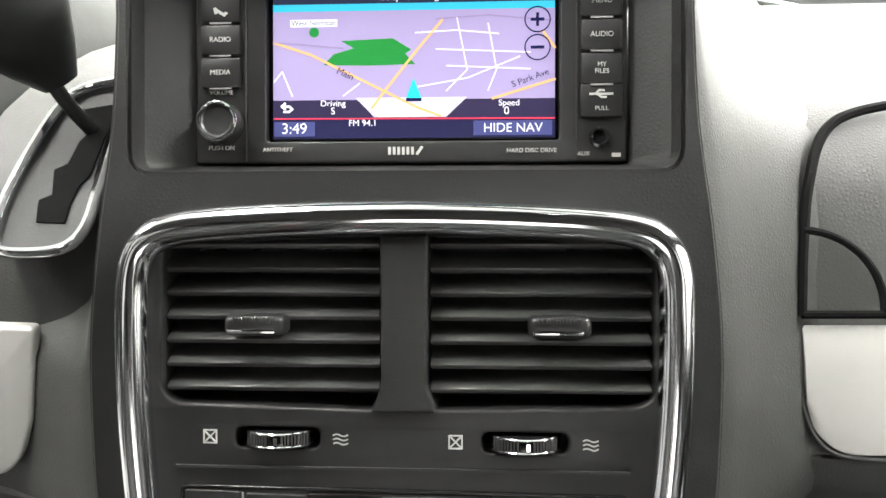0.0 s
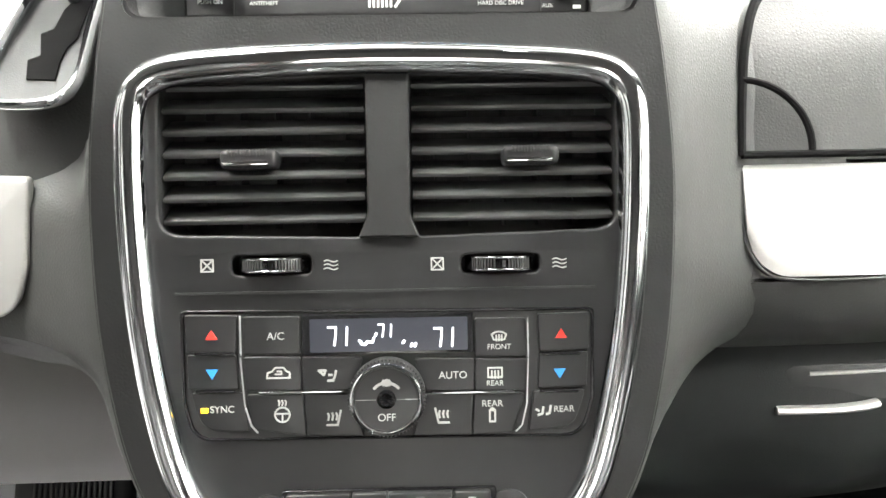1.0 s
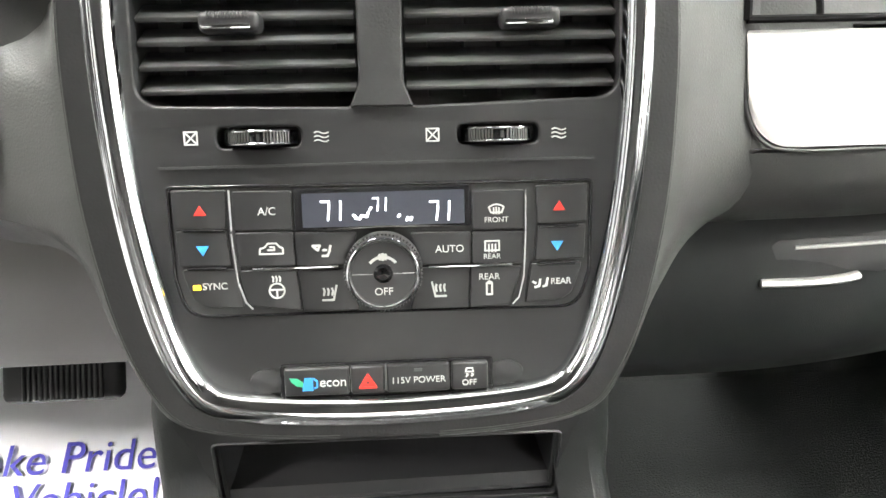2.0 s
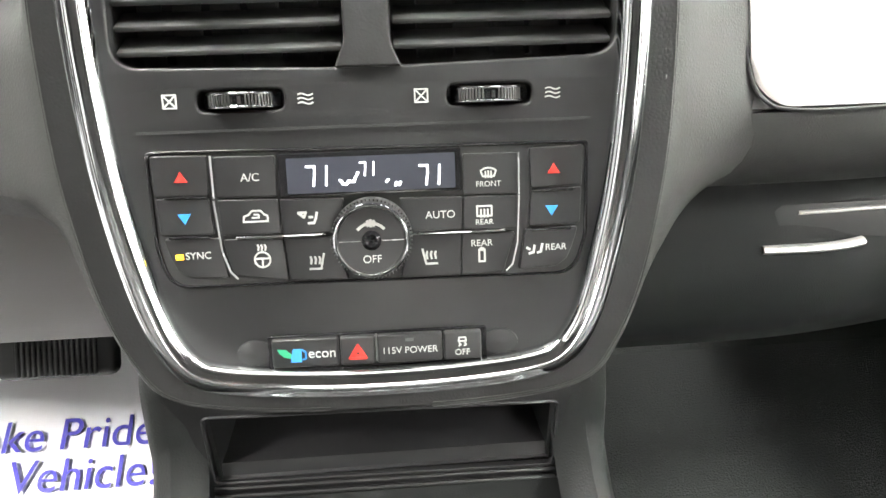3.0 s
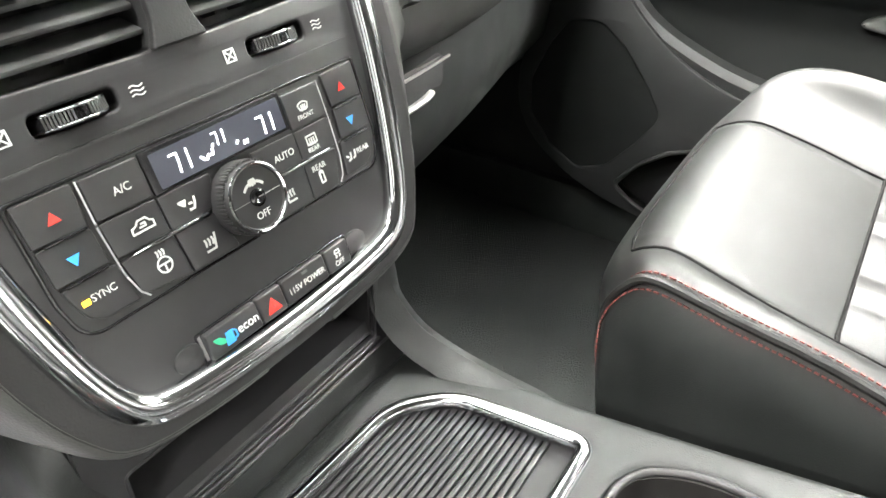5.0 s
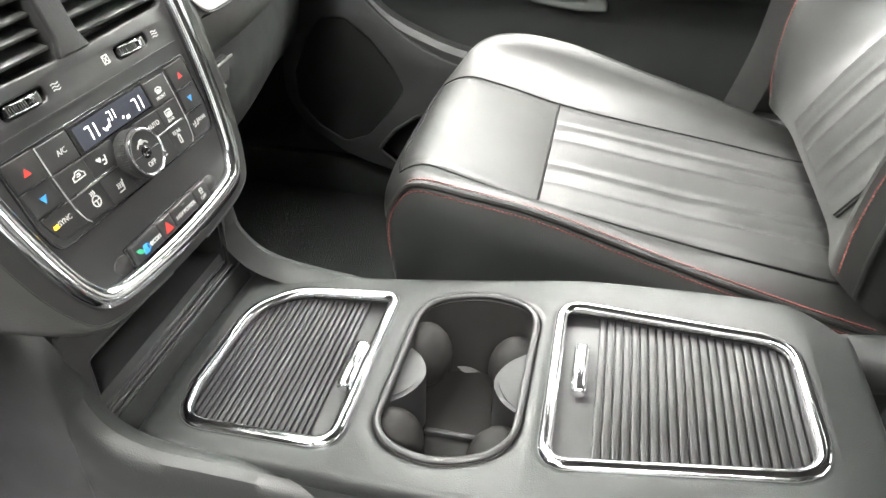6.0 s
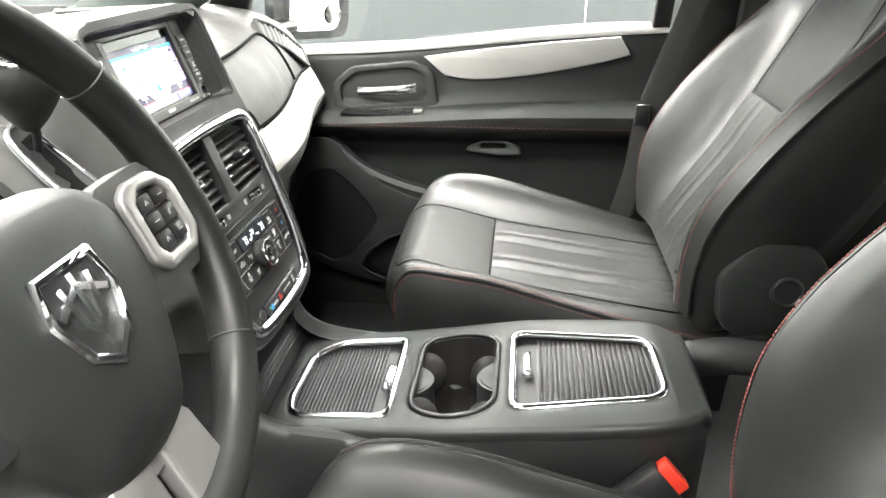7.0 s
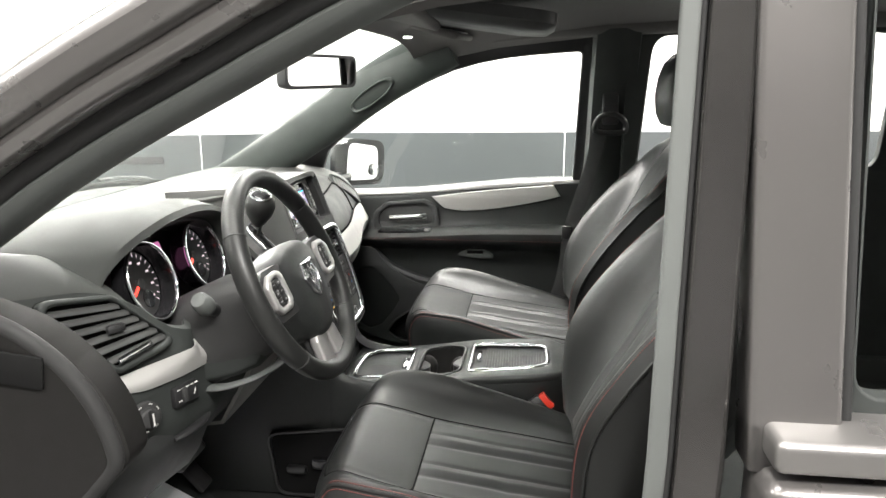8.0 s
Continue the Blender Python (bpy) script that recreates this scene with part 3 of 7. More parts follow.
    rim_line = [(-0.395, 0.875), (-0.334, 0.868), (-0.304, 0.829), (-0.257, 0.788), (-0.203, 0.755), (-0.126, 0.730), (0.0, 0.715), (0.2, 0.69), (0.38, 0.67)]
    foot_line = [(0.38, 0.50), (0.0, 0.50), (-0.15, 0.505), (-0.241, 0.515), (-0.319, 0.532), (-0.378, 0.558), (-0.424, 0.590), (-0.454, 0.627), (-0.467, 0.675), (-0.46, 0.74), (-0.435, 0.82)]
    outline = [p.to_2d() for run in (rim_line, foot_line) for p in smooth_path([(*q, 0) for q in run], 4)]
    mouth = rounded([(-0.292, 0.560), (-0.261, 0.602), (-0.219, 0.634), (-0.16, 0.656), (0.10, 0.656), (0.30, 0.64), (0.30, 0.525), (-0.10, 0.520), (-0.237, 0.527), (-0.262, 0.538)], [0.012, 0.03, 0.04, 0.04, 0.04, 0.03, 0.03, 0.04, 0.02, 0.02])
    speaker = rounded([(-0.446, 0.695), (-0.420, 0.755), (-0.393, 0.794), (-0.346, 0.800), (-0.304, 0.768), (-0.267, 0.724), (-0.240, 0.682), (-0.2715, 0.633), (-0.310, 0.586), (-0.356, 0.568), (-0.405, 0.596), (-0.4425, 0.640)], 0.024)
    panel = plate("map_pocket_panel", outline, [mouth, speaker], 0.008, 0.002, lower, PLASTIC, d, "dark grey moulded lower panel")
    plate("speaker_grille", speaker, [], 0.004, 0, lower @ Matrix.Translation((0, 0, -0.004)), VINYL, panel, "black speaker grille")
    # black backing paints the pocket's inner shade
    plate("map_pocket", mouth, [], 0.003, 0, lower @ Matrix.Translation((0, 0, -0.020)), JOINT_SHADE, panel, "black sheet for the shade in the map pocket")
    part("pocket_rim", tube([lower @ Vector((p.x, p.y, 0.001)) for p in mouth], 0.0035, True, seg=8), PLASTIC, panel)
    # window frame and glass
    wf = [(-0.56, 1.056), (-0.50, 1.205), (-0.45, 1.246), (-0.405, 1.276), (-0.325, 1.332), (-0.243, 1.383), (-0.145, 1.434), (-0.05, 1.4735), (0.043, 1.499), (0.1335, 1.514), (0.223, 1.5225), (0.366, 1.532), (0.354, 1.10)]
    hole = rounded(wf, [0.01] + [0.02] * 10 + [0.015, 0.01])
    big = rounded([(-0.72, 1.02), (-0.58, 1.20), (-0.44, 1.315), (-0.25, 1.435), (-0.05, 1.54), (0.15, 1.582), (0.405, 1.595), (0.395, 1.06)], 0.02)
    plate("window_frame", big, [hole], 0.03, 0.006, side_pose(0.845, 1), SATIN, d, "", warp=lean(1, 1.05, 0.26))
    pane = plate("window_pane", big, [], 0.004, 0, side_pose(0.862, 1), GLASS, d, "clear raised side glass", warp=lean(1, 1.05, 0.26))
    pane.visible_shadow = False
    part("lock_pin", turned([(0.0, 0.03), (0.004, 0.029), (0.005, 0.02), (0.004, 0.0), (0.0, 0.0)], pose(0.845, -0.283, 1.085), seg=16), CHROME, d, "small lock pin")


def side_mirror():
    mi = thing("side_mirror", (1.05, 0.45, 1.06), "black door mirror with a round blind-spot glass", "side mirror")
    m = face_pose((1.06, 0.44, 1.14), (-0.55, -0.83, 0.0))
    shell = [rounded([(-0.115 * s, -0.083 * s), (0.100 * s, -0.098 * s), (0.115 * s, 0.070 * s), (-0.095 * s, 0.097 * s)], 0.05 * s, 6) for s in (1.0, 1.0, 0.97, 0.8, 0.4)]
    part("housing", loft([[m @ Vector((p.x, p.y, h)) for p in r] for r, h in zip(shell, (0.01, 0.0, -0.05, -0.09, -0.11))]), GLOSS, mi, "gloss black mirror housing")
    g = rounded([(-0.098, -0.064), (0.066, -0.076), (0.072, 0.052), (-0.078, 0.078)], 0.034, 6)
    plate("mirror_glass", g, [], 0.003, 0, m @ Matrix.Translation((0, 0, 0.0135)), MIRROR, mi)
    part("blind_spot_glass", turned([(0.024, 0.0), (0.024, 0.003), (0.02, 0.005), (0.01, 0.0065), (0.0, 0.007)], m @ Matrix.Translation((0.045, -0.036, 0.0165)), 28), MIRROR, mi, "small convex mirror")
    part("arm", tube(smooth_path([(0.90, 0.55, 1.08), (0.95, 0.52, 1.085), (1.0, 0.49, 1.09)], 4), 0.03, flat=0.02, normal=EZ), SATIN, mi)


def windscreen_wiper():
    w = thing("windscreen_wiper", (0.30, 0.99, 1.16), "black wiper resting at the foot of the windscreen", "wiper")
    part("blade", tube(smooth_path([(-0.14, 0.985, 1.158), (0.10, 0.985, 1.172), (0.35, 0.975, 1.152), (0.58, 0.965, 1.122)], 6), 0.006, flat=0.010, normal=(0, -0.5, 0.86), seg=8), RUBBER, w)
    part("arm", tube(smooth_path([(0.62, 1.03, 1.105), (0.48, 1.01, 1.148), (0.30, 0.995, 1.174), (0.20, 0.992, 1.180)], 6), 0.007, flat=0.004, normal=(0, -0.5, 0.86), seg=8), SATIN, w)


def seat_belt():
    b = thing("seat_belt", (0.74, -0.47, 1.3), "black front seat belt hanging from the door pillar", "seat belt")
    part("webbing", tube(smooth_path([(0.675, -0.431, 1.297), (0.700, -0.400, 1.141), (0.735, -0.350, 0.955), (0.750, -0.335, 0.807), (0.755, -0.30, 0.66)], 6), 0.024, flat=0.0015, normal=(-1, 0.35, 0)), BELT, b)
    part("guide_loop", tube(smooth_path([(0.668, -0.50, 1.285), (0.662, -0.495, 1.325), (0.66, -0.455, 1.338), (0.662, -0.42, 1.325), (0.668, -0.415, 1.285)], 5, True), 0.009, True), BLACK, b)
    part("slider_cover", box(0.02, 0.05, 0.13, pose(0.675, -0.456, 1.37) @ pose(0, 0, 0, 0, 15), bevel=0.008), SATIN, b)
    part("tongue", box(0.012, 0.03, 0.045, pose(0.722, -0.335, 0.945), bevel=0.004), SATIN, b)


car_shell()
passenger_door()
side_mirror()
windscreen_wiper()
seat_belt()

# ---- dashboard ----
# Cross-section of the dashboard's upper pad, from the windscreen to the trim band: (y, z)
PAD_LINE = [(1.02, 1.115), (0.90, 1.140), (0.75, 1.150), (0.62, 1.150), (0.52, 1.144), (0.45, 1.134), (0.405, 1.120), (0.372, 1.102), (0.350, 1.080), (0.335, 1.055), (0.325, 1.033), (0.318, 1.014)]
BAND_LINE = [(0.318, 1.014), (0.308, 0.995), (0.298, 0.975), (0.287, 0.955)]
LOW_LINE = [(0.287, 0.953), (0.287, 0.945), (0.289, 0.936), (0.294, 0.926), (0.303, 0.915), (0.315, 0.905), (0.330, 0.896), (0.348, 0.889), (0.361, 0.880), (0.360, 0.85), (0.352, 0.81), (0.36, 0.76), (0.40, 0.71), (0.55, 0.68)]


def bow(x):
    """How far the dashboard's face lies forward of its middle at x."""
    return 0.075 * ease(0.30, 0.82, abs(x + 0.02)) + (0.055 if x < 0 else 0.0) * ease(0.25, 0.5, -x)


def face_sheet(line, x0, x1, n, mat, name, parent, label="", d=0.012, lift=0.0):
    rows = []
    for k in range(n + 1):
        x = x0 + (x1 - x0) * k / n
        row = []
        for y, z in line:
            front = ease(0.95, 0.40, y)
            row.append(Vector((x, y + bow(x) * front - lift, z + 0.03 * ease(-0.25, -0.6, x) * ease(1.0, 0.6, y) * ease(0.98, 1.06, z))))
        rows.append(row)
    return part(name, thick(loft(rows, closed=False), d), mat, parent, label)


def driver_face_y(x, z):
    """Depth of the dashboard's face on the driver's side."""
    yu = lerp([(-0.50, 0.376), (-0.40, 0.360), (-0.30, 0.342), (-0.22, 0.325)], x)
    yl = lerp([(-0.82, 0.507), (-0.745, 0.447), (-0.66, 0.397), (-0.585, 0.368), (-0.50, 0.350), (-0.40, 0.346), (-0.30, 0.342), (-0.22, 0.325)], x)
    slope = 0.435 - 0.636 * (x + 0.6675) + 0.172 * (z - 1.0678) - 0.004
    up = slope + (yu - slope) * ease(-0.57, -0.52, x)
    return yl + (up - yl) * ease(0.965, 1.005, z)


def dashboard():
    d = thing("dashboard", (0, 0.5, 0.7), "dark grey moulded dashboard with satin silver trim bands", "dashboard")
    face_sheet(PAD_LINE[:4], -0.24, 0.80, 40, PAD_TOP, "upper_pad", d, "grained grey upper pad")
    face_sheet(PAD_LINE[3:], -0.24, 0.80, 40, PAD, "upper_pad", d, "grained grey upper pad")
    face_sheet(PAD_LINE[:4], -0.80, -0.24, 24, PAD_TOP, "upper_pad", d, "grained grey upper pad")
    # face on the driver's side, below the hood and behind vent and switches
    rows = []
    for k in range(37):
        x = -0.82 + 0.60 * k / 36
        top = lerp([(-0.82, 1.148), (-0.76, 1.142), (-0.70, 1.136), (-0.665, 1.124), (-0.625, 1.092), (-0.59, 1.045), (-0.56, 1.03), (-0.30, 1.03), (-0.22, 1.05)], x)
        def face_y(z):
            return driver_face_y(x, z)
        yl = face_y(0.88)
        zs = [top, top * 0.66 + 1.0 * 0.34, top * 0.33 + 1.0 * 0.67, 1.003, 0.985, 0.965, 0.94, 0.92, 0.90, 0.88]
        row = [Vector((x, face_y(z), z)) for z in zs]
        row.insert(0, Vector((x, face_y(top) + 0.012, top + 0.006)))
        row += [Vector((x, yl + 0.010, 0.84)), Vector((x, yl + 0.04, 0.80)), Vector((x, yl + 0.12, 0.79))]
        if x > -0.30:
            row = [Vector((p.x, p.y, max(p.z, 0.948 - 0.0006 * i))) for i, p in enumerate(row)]
        rows.append(row)
    part("driver_face", thick(loft(rows, closed=False), 0.008), DARK_TRIM, d, "dark face below the instrument hood")
    # rounded shoulder over the outboard vent
    rows = []
    for k in range(17):
        x = -0.83 + 0.19 * k / 16
        top = lerp([(-0.83, 1.149), (-0.76, 1.142), (-0.70, 1.136), (-0.665, 1.124), (-0.625, 1.092), (-0.59, 1.045), (-0.56, 1.03)], x)
        yf = 0.435 - 0.636 * (x + 0.6675) + 0.172 * (top - 1.0678) - 0.004
        rise = 0.02 + 0.075 * ease(-0.66, -0.57, x)
        sink = 0.035 * ease(-0.672, -0.642, x)
        rows.append([Vector((x, yf, top)), Vector((x, yf + 0.006, top + 0.007)), Vector((x, yf + 0.03, top + 0.020 + rise * 0.2)), Vector((x, yf + 0.09, max(1.190 - 0.006 * ease(-0.71, -0.645, x), top + rise * 0.9) - sink)), Vector((x, 0.66, 1.200 - 0.014 * ease(-0.72, -0.645, x) - sink)), Vector((x, 0.80, 1.178 - 0.010 * ease(-0.72, -0.645, x))), Vector((x, 0.95, 1.13))])
    part("shoulder", thick(loft(rows, closed=False), 0.006), PAD_TOP, d, "grained grey shoulder")
    rows = []
    for x in [0.1975 + 0.0025 * k for k in range(11)] + [0.2225 + 0.0258 * k for k in range(1, 23)]:
        q = min(max((0.2215 - x) / 0.024, 0.0), 1.0)
        zl = 0.957 + 0.022 * (1 - math.sqrt(1 - q * q))
        rows.append([Vector((x, lerp([(0.955, 0.287), (0.975, 0.298), (0.995, 0.308), (1.014, 0.318)], z) + bow(x) - 0.006 + 0.0015 * abs(2 * f - 1) ** 6, z)) for z, f in [(zl + (1.013 - zl) * k / 12, k / 12) for k in range(13)]])
    part("trim_strip", thick(loft(rows, closed=False), 0.010), SILVER, d, "satin silver trim band")
    face_sheet(BAND_LINE, -0.24, 0.26, 20, PAD, "middle_panel", d)
    face_sheet(LOW_LINE[:9], 0.10, 0.80, 30, PAD, "lower_lip", d, "grained grey lip below the trim band", lift=-0.011)
    face_sheet(LOW_LINE[8:], 0.10, 0.80, 30, VINYL, "lower_panel", d, "dark lower panel with the glovebox", lift=-0.011)
    # upper glovebox lid with its latch corner, outlined by a dark gap
    def on_pad(u, v):
        # u along x from 0.19, v up the pad from the band
        line = [p for p in reversed(PAD_LINE)]
        s = 0.0
        for (ya, za), (yb, zb) in zip(line, line[1:]):
            seg = math.hypot(yb - ya, zb - za)
            if v <= s + seg:
                t = (v - s) / seg
                return Vector((u, ya + (yb - ya) * t + bow(u), za + (zb - za) * t))
            s += seg
        return Vector((u, line[-1][0] + bow(u), line[-1][1]))
    gap = [(0.197, 0.0), (0.198, 0.03), (0.202, 0.06), (0.210, 0.085), (0.222, 0.102), (0.245, 0.113), (0.28, 0.118), (0.38, 0.121), (0.52, 0.121), (0.575, 0.117), (0.592, 0.10), (0.598, 0.06), (0.600, 0.004)]
    pts = [on_pad(u, v) + Vector((0, -0.004, 0.004)) for u, v in [tuple(p.to_2d()) for p in smooth_path([(*g, 0) for g in gap], 5)]]
    part("lid_gap", tube(pts, 0.0028, seg=8), JOINT_SHADE, d, "dark gap round the upper lid")
    latch = [on_pad(u, v) + Vector((0, -0.005, 0.005)) for u, v in arc(0.197, 0.002, 0.040, 0, 88, 14)]
    part("latch_gap", tube(latch, 0.0020, seg=8), JOINT_SHADE, d)
    part("latch_base_gap", tube([on_pad(0.197 + 0.05 * k, 0.003) + Vector((0, -0.006, 0.002)) for k in range(12)], 0.0022, seg=8), JOINT_SHADE, d)
    # gap under the trim band and the grey lip
    rim = [(0.1955, 1.012), (0.1958, 0.985), (0.1985, 0.969), (0.2065, 0.959), (0.2205, 0.9555), (0.26, 0.955), (0.40, 0.955), (0.6, 0.955), (0.78, 0.955)]
    part("band_gap", tube(smooth_path([(x, 0.287 + (z - 0.955) * 0.55 + bow(x) - 0.004, z) for x, z in rim], 5), 0.0011, seg=8), BLACK, d)
    # lower glovebox: recessed pull with a bright lip
    part("glovebox_pull", box(0.10, 0.03, 0.036, pose(0.318, 0.372, 0.840), bevel=0.008), BLACK, d, "dark glovebox pull recess")
    part("pull_lip", tube(smooth_path([(0.266, 0.3535, 0.8235), (0.30, 0.352, 0.824), (0.325, 0.3525, 0.825), (0.340, 0.3555, 0.826)], 5), 0.0042, flat=0.0032, normal=EZ), SILVER, d, "satin grey pull lip")
    part("pull_edge", tube(smooth_path([(0.288, 0.3575, 0.850), (0.325, 0.357, 0.851), (0.376, 0.3585, 0.852)], 5), 0.0016, seg=8), SATIN_SILVER, d)
    # passenger end vent on the pad
    v0 = thing("air_vent", (0.74, 0.45, 1.1), "black slatted air vent at the dashboard's end", "air vent", "dashboard air vents")
    spine = smooth_path([on_pad(u, v) + Vector((0.005, 0, 0.010)) for u, v in ((0.625, 0.122), (0.665, 0.096), (0.705, 0.068), (0.745, 0.040), (0.780, 0.018))], 6)
    facing = Vector((-0.30, -0.72, 0.62)).normalized()
    side = facing.cross(spine[-1] - spine[0]).normalized()
    part("vent_well", tube([p - facing * 0.001 for p in spine], 0.024, flat=0.008, normal=facing, seg=12), BLACK, v0)
    across = [p + side * 0.023 + facing * 0.003 for p in spine]
    below = [p - side * 0.023 + facing * 0.003 for p in spine]
    part("vent_frame", tube([p + facing * 0.004 for p in across + list(reversed(below))], 0.0045, True, seg=8), DARK_TRIM, v0)
    for k in range(2, len(spine) - 1, 2):
        part("slat", tube([across[k] + facing * 0.004, spine[k] + facing * 0.007, below[k] + facing * 0.004], 0.0045, flat=0.0015, normal=facing, seg=8), SLAT, v0)
    part("knee_panel", thick(loft([[Vector((x, y + 0.02 * ease(-0.35, -0.6, x), z)) for y, z in ((0.318, 0.935), (0.322, 0.905), (0.338, 0.872), (0.358, 0.838), (0.379, 0.800), (0.395, 0.771), (0.45, 0.762))]
                                   for x in [-0.15 - 0.03 * k for k in range(9)]], closed=False), 0.008), KNEE, d, "pale grey padded knee panel")
    settle(d)


def settle(d):
    """The passenger's half of the dashboard sits a little higher and further out than the driver's."""
    for ob in d.children:
        if ob.type == "MESH" and min(v.co.x for v in ob.data.vertices) > -0.25:
            for v in ob.data.vertices:
                v.co += Vector((0.005, 0.0, 0.010)) * ease(-0.12, 0.05, v.co.x)


def driver_end():
    d = thing("driver_dash_end", (-0.62, 0.45, 0.8), "dark outboard dashboard section with switches and silver strip", "dashboard end")
    rows = []
    for k in range(11):
        f = k / 10
        row = []
        for x in (-0.712 + 0.232 * q / 14 for q in range(15)):
            top = lerp([(-0.712, 0.990), (-0.60, 0.997), (-0.48, 1.003)], x)
            low = lerp([(-0.712, 0.988), (-0.70, 0.975), (-0.68, 0.963), (-0.655, 0.957), (-0.60, 0.955), (-0.48, 0.952)], x)
            z = top + (low - top) * f
            row.append(Vector((x, driver_face_y(x, z) - 0.004 - 0.004 * math.sin(math.pi * f), z)))
        rows.append(row)
    part("trim_strip", thick(loft(rows, closed=False), 0.005), SILVER, d, "satin silver trim strip")
    tl, tr, br, bl = Vector((-0.762, 0.505, 1.132)), Vector((-0.662, 0.437, 1.116)), Vector((-0.585, 0.385, 1.022)), Vector((-0.685, 0.425, 1.005))
    n = (tr - bl).cross(tl - br).normalized()
    if n.y > 0:
        n = -n
    vent = thing("air_vent", (-0.66, 0.43, 1.0), "black slatted air vent beside the steering wheel", "air vent", "dashboard air vents")
    c = (tl + tr + br + bl) / 4
    m = face_pose(c, n)
    inv = m.inverted()
    quad = [inv @ p for p in (bl, br, tr, tl)]
    out = rounded([(q.x * 1.10, q.y * 1.12) for q in quad], 0.02)
    inn = rounded([(q.x * 0.95, q.y * 0.93) for q in quad], 0.014)
    plate("vent_frame", out, [inn], 0.02, 0.005, m @ Matrix.Translation((0, 0, 0.022)), DARK_TRIM, vent)
    # flat black sheet in place of the vent's shaded depth
    plate("vent_well", out, [], 0.005, 0, m @ Matrix.Translation((0, 0, 0.006)), JOINT_SHADE, vent)
    for k in range(6):
        t = (k + 0.6) / 6.4
        a, b = quad[0].lerp(quad[3], t), quad[1].lerp(quad[2], t)
        part("slat", tube([m @ Vector((p.x * 0.93, p.y * 0.93, 0.014)) for p in (a, a.lerp(b, 0.5), b)], 0.0062, flat=0.0020, normal=n * 0.75 + EZ * 0.66, seg=8), SLAT, vent)
    part("vent_lever", box(0.03, 0.014, 0.012, m @ pose(0.005, 0.0, 0.021), bevel=0.004), SATIN, vent)
    part("vent_wheel", tube([m @ Vector((quad[0].x * 0.75, quad[0].y * 0.80, 0.024)), m @ Vector((quad[1].x * 0.55, quad[1].y * 0.86, 0.024))], 0.006, flat=0.004, normal=n), CHROME, vent, "chrome shut-off wheel")
    sw = thing("light_switch", (-0.66, 0.40, 0.913), "black rotary headlamp switch with white marks", "switch")
    m = face_pose((-0.662, driver_face_y(-0.662, 0.913) - 0.004, 0.913), (-0.45, -0.88, 0.10))
    part("plate", disc(0.027, 0.032, m @ Matrix.Translation((0, 0, -0.026)), 0.002), BLACK, sw)
    part("knob", disc(0.017, 0.016, m, 0.004), BLACK, sw)
    part("grip", box(0.007, 0.030, 0.010, m @ pose(0, 0, 0.019), bevel=0.003), SATIN, sw)
    part("marks", strokes([arc(0, 0, 0.023, a, a + 14, 2) for a in (20, 60, 110, 150, 210, 250, 300)], 0.002, m=m @ Matrix.Translation((0, 0, 0.0065))), MARK, sw)
    part("pointer", strokes([[(0, -0.010), (0, 0.010)]], 0.003, m=m @ Matrix.Translation((0, 0, 0.0242))), MARK, sw)
    dim = thing("dimmer_switch", (-0.60, 0.37, 0.93), "black dimmer wheel unit with white marks", "switch")
    m = face_pose((-0.583, driver_face_y(-0.583, 0.922) - 0.004, 0.922), (-0.3, -0.94, 0.10))
    part("plate", box(0.055, 0.035, 0.034, m @ Matrix.Translation((0, 0, -0.013)), bevel=0.003), SATIN, dim)
    part("wheel", box(0.010, 0.026, 0.008, m @ pose(-0.006, 0, 0.006), bevel=0.003), BLACK, dim)
    part("marks", strokes([[(-0.02 + 0.01 * k, 0.012), (-0.014 + 0.01 * k, 0.012)] for k in range(5)] + [[(-0.02, -0.008), (-0.014, -0.008)], [(0.016, -0.006), (0.02, 0.002)]], 0.0022, m=m @ Matrix.Translation((0, 0, 0.0045))), MARK, dim)
    rows = [[Vector((x, lerp([(-0.80, 0.47), (-0.66, 0.40), (-0.50, 0.372), (-0.34, 0.372)], x) + dy, z + 0.0)) for x in (-0.80, -0.73, -0.66, -0.60, -0.55, -0.50)] for z, dy in ((0.872, -0.004), (0.85, -0.008), (0.82, -0.002), (0.77, 0.02), (0.735, 0.045), (0.728, 0.09))]
    part("lower_skirt", thick(loft(rows, closed=False), 0.008), PLASTIC, d, "dark grey knee bolster")
    part("hood_release", tube(smooth_path([(-0.60, 0.385, 0.842), (-0.57, 0.368, 0.845), (-0.53, 0.362, 0.848), (-0.50, 0.372, 0.85)], 4), 0.010, flat=0.006, normal=EZ, seg=10), SATIN, d, "release handle")


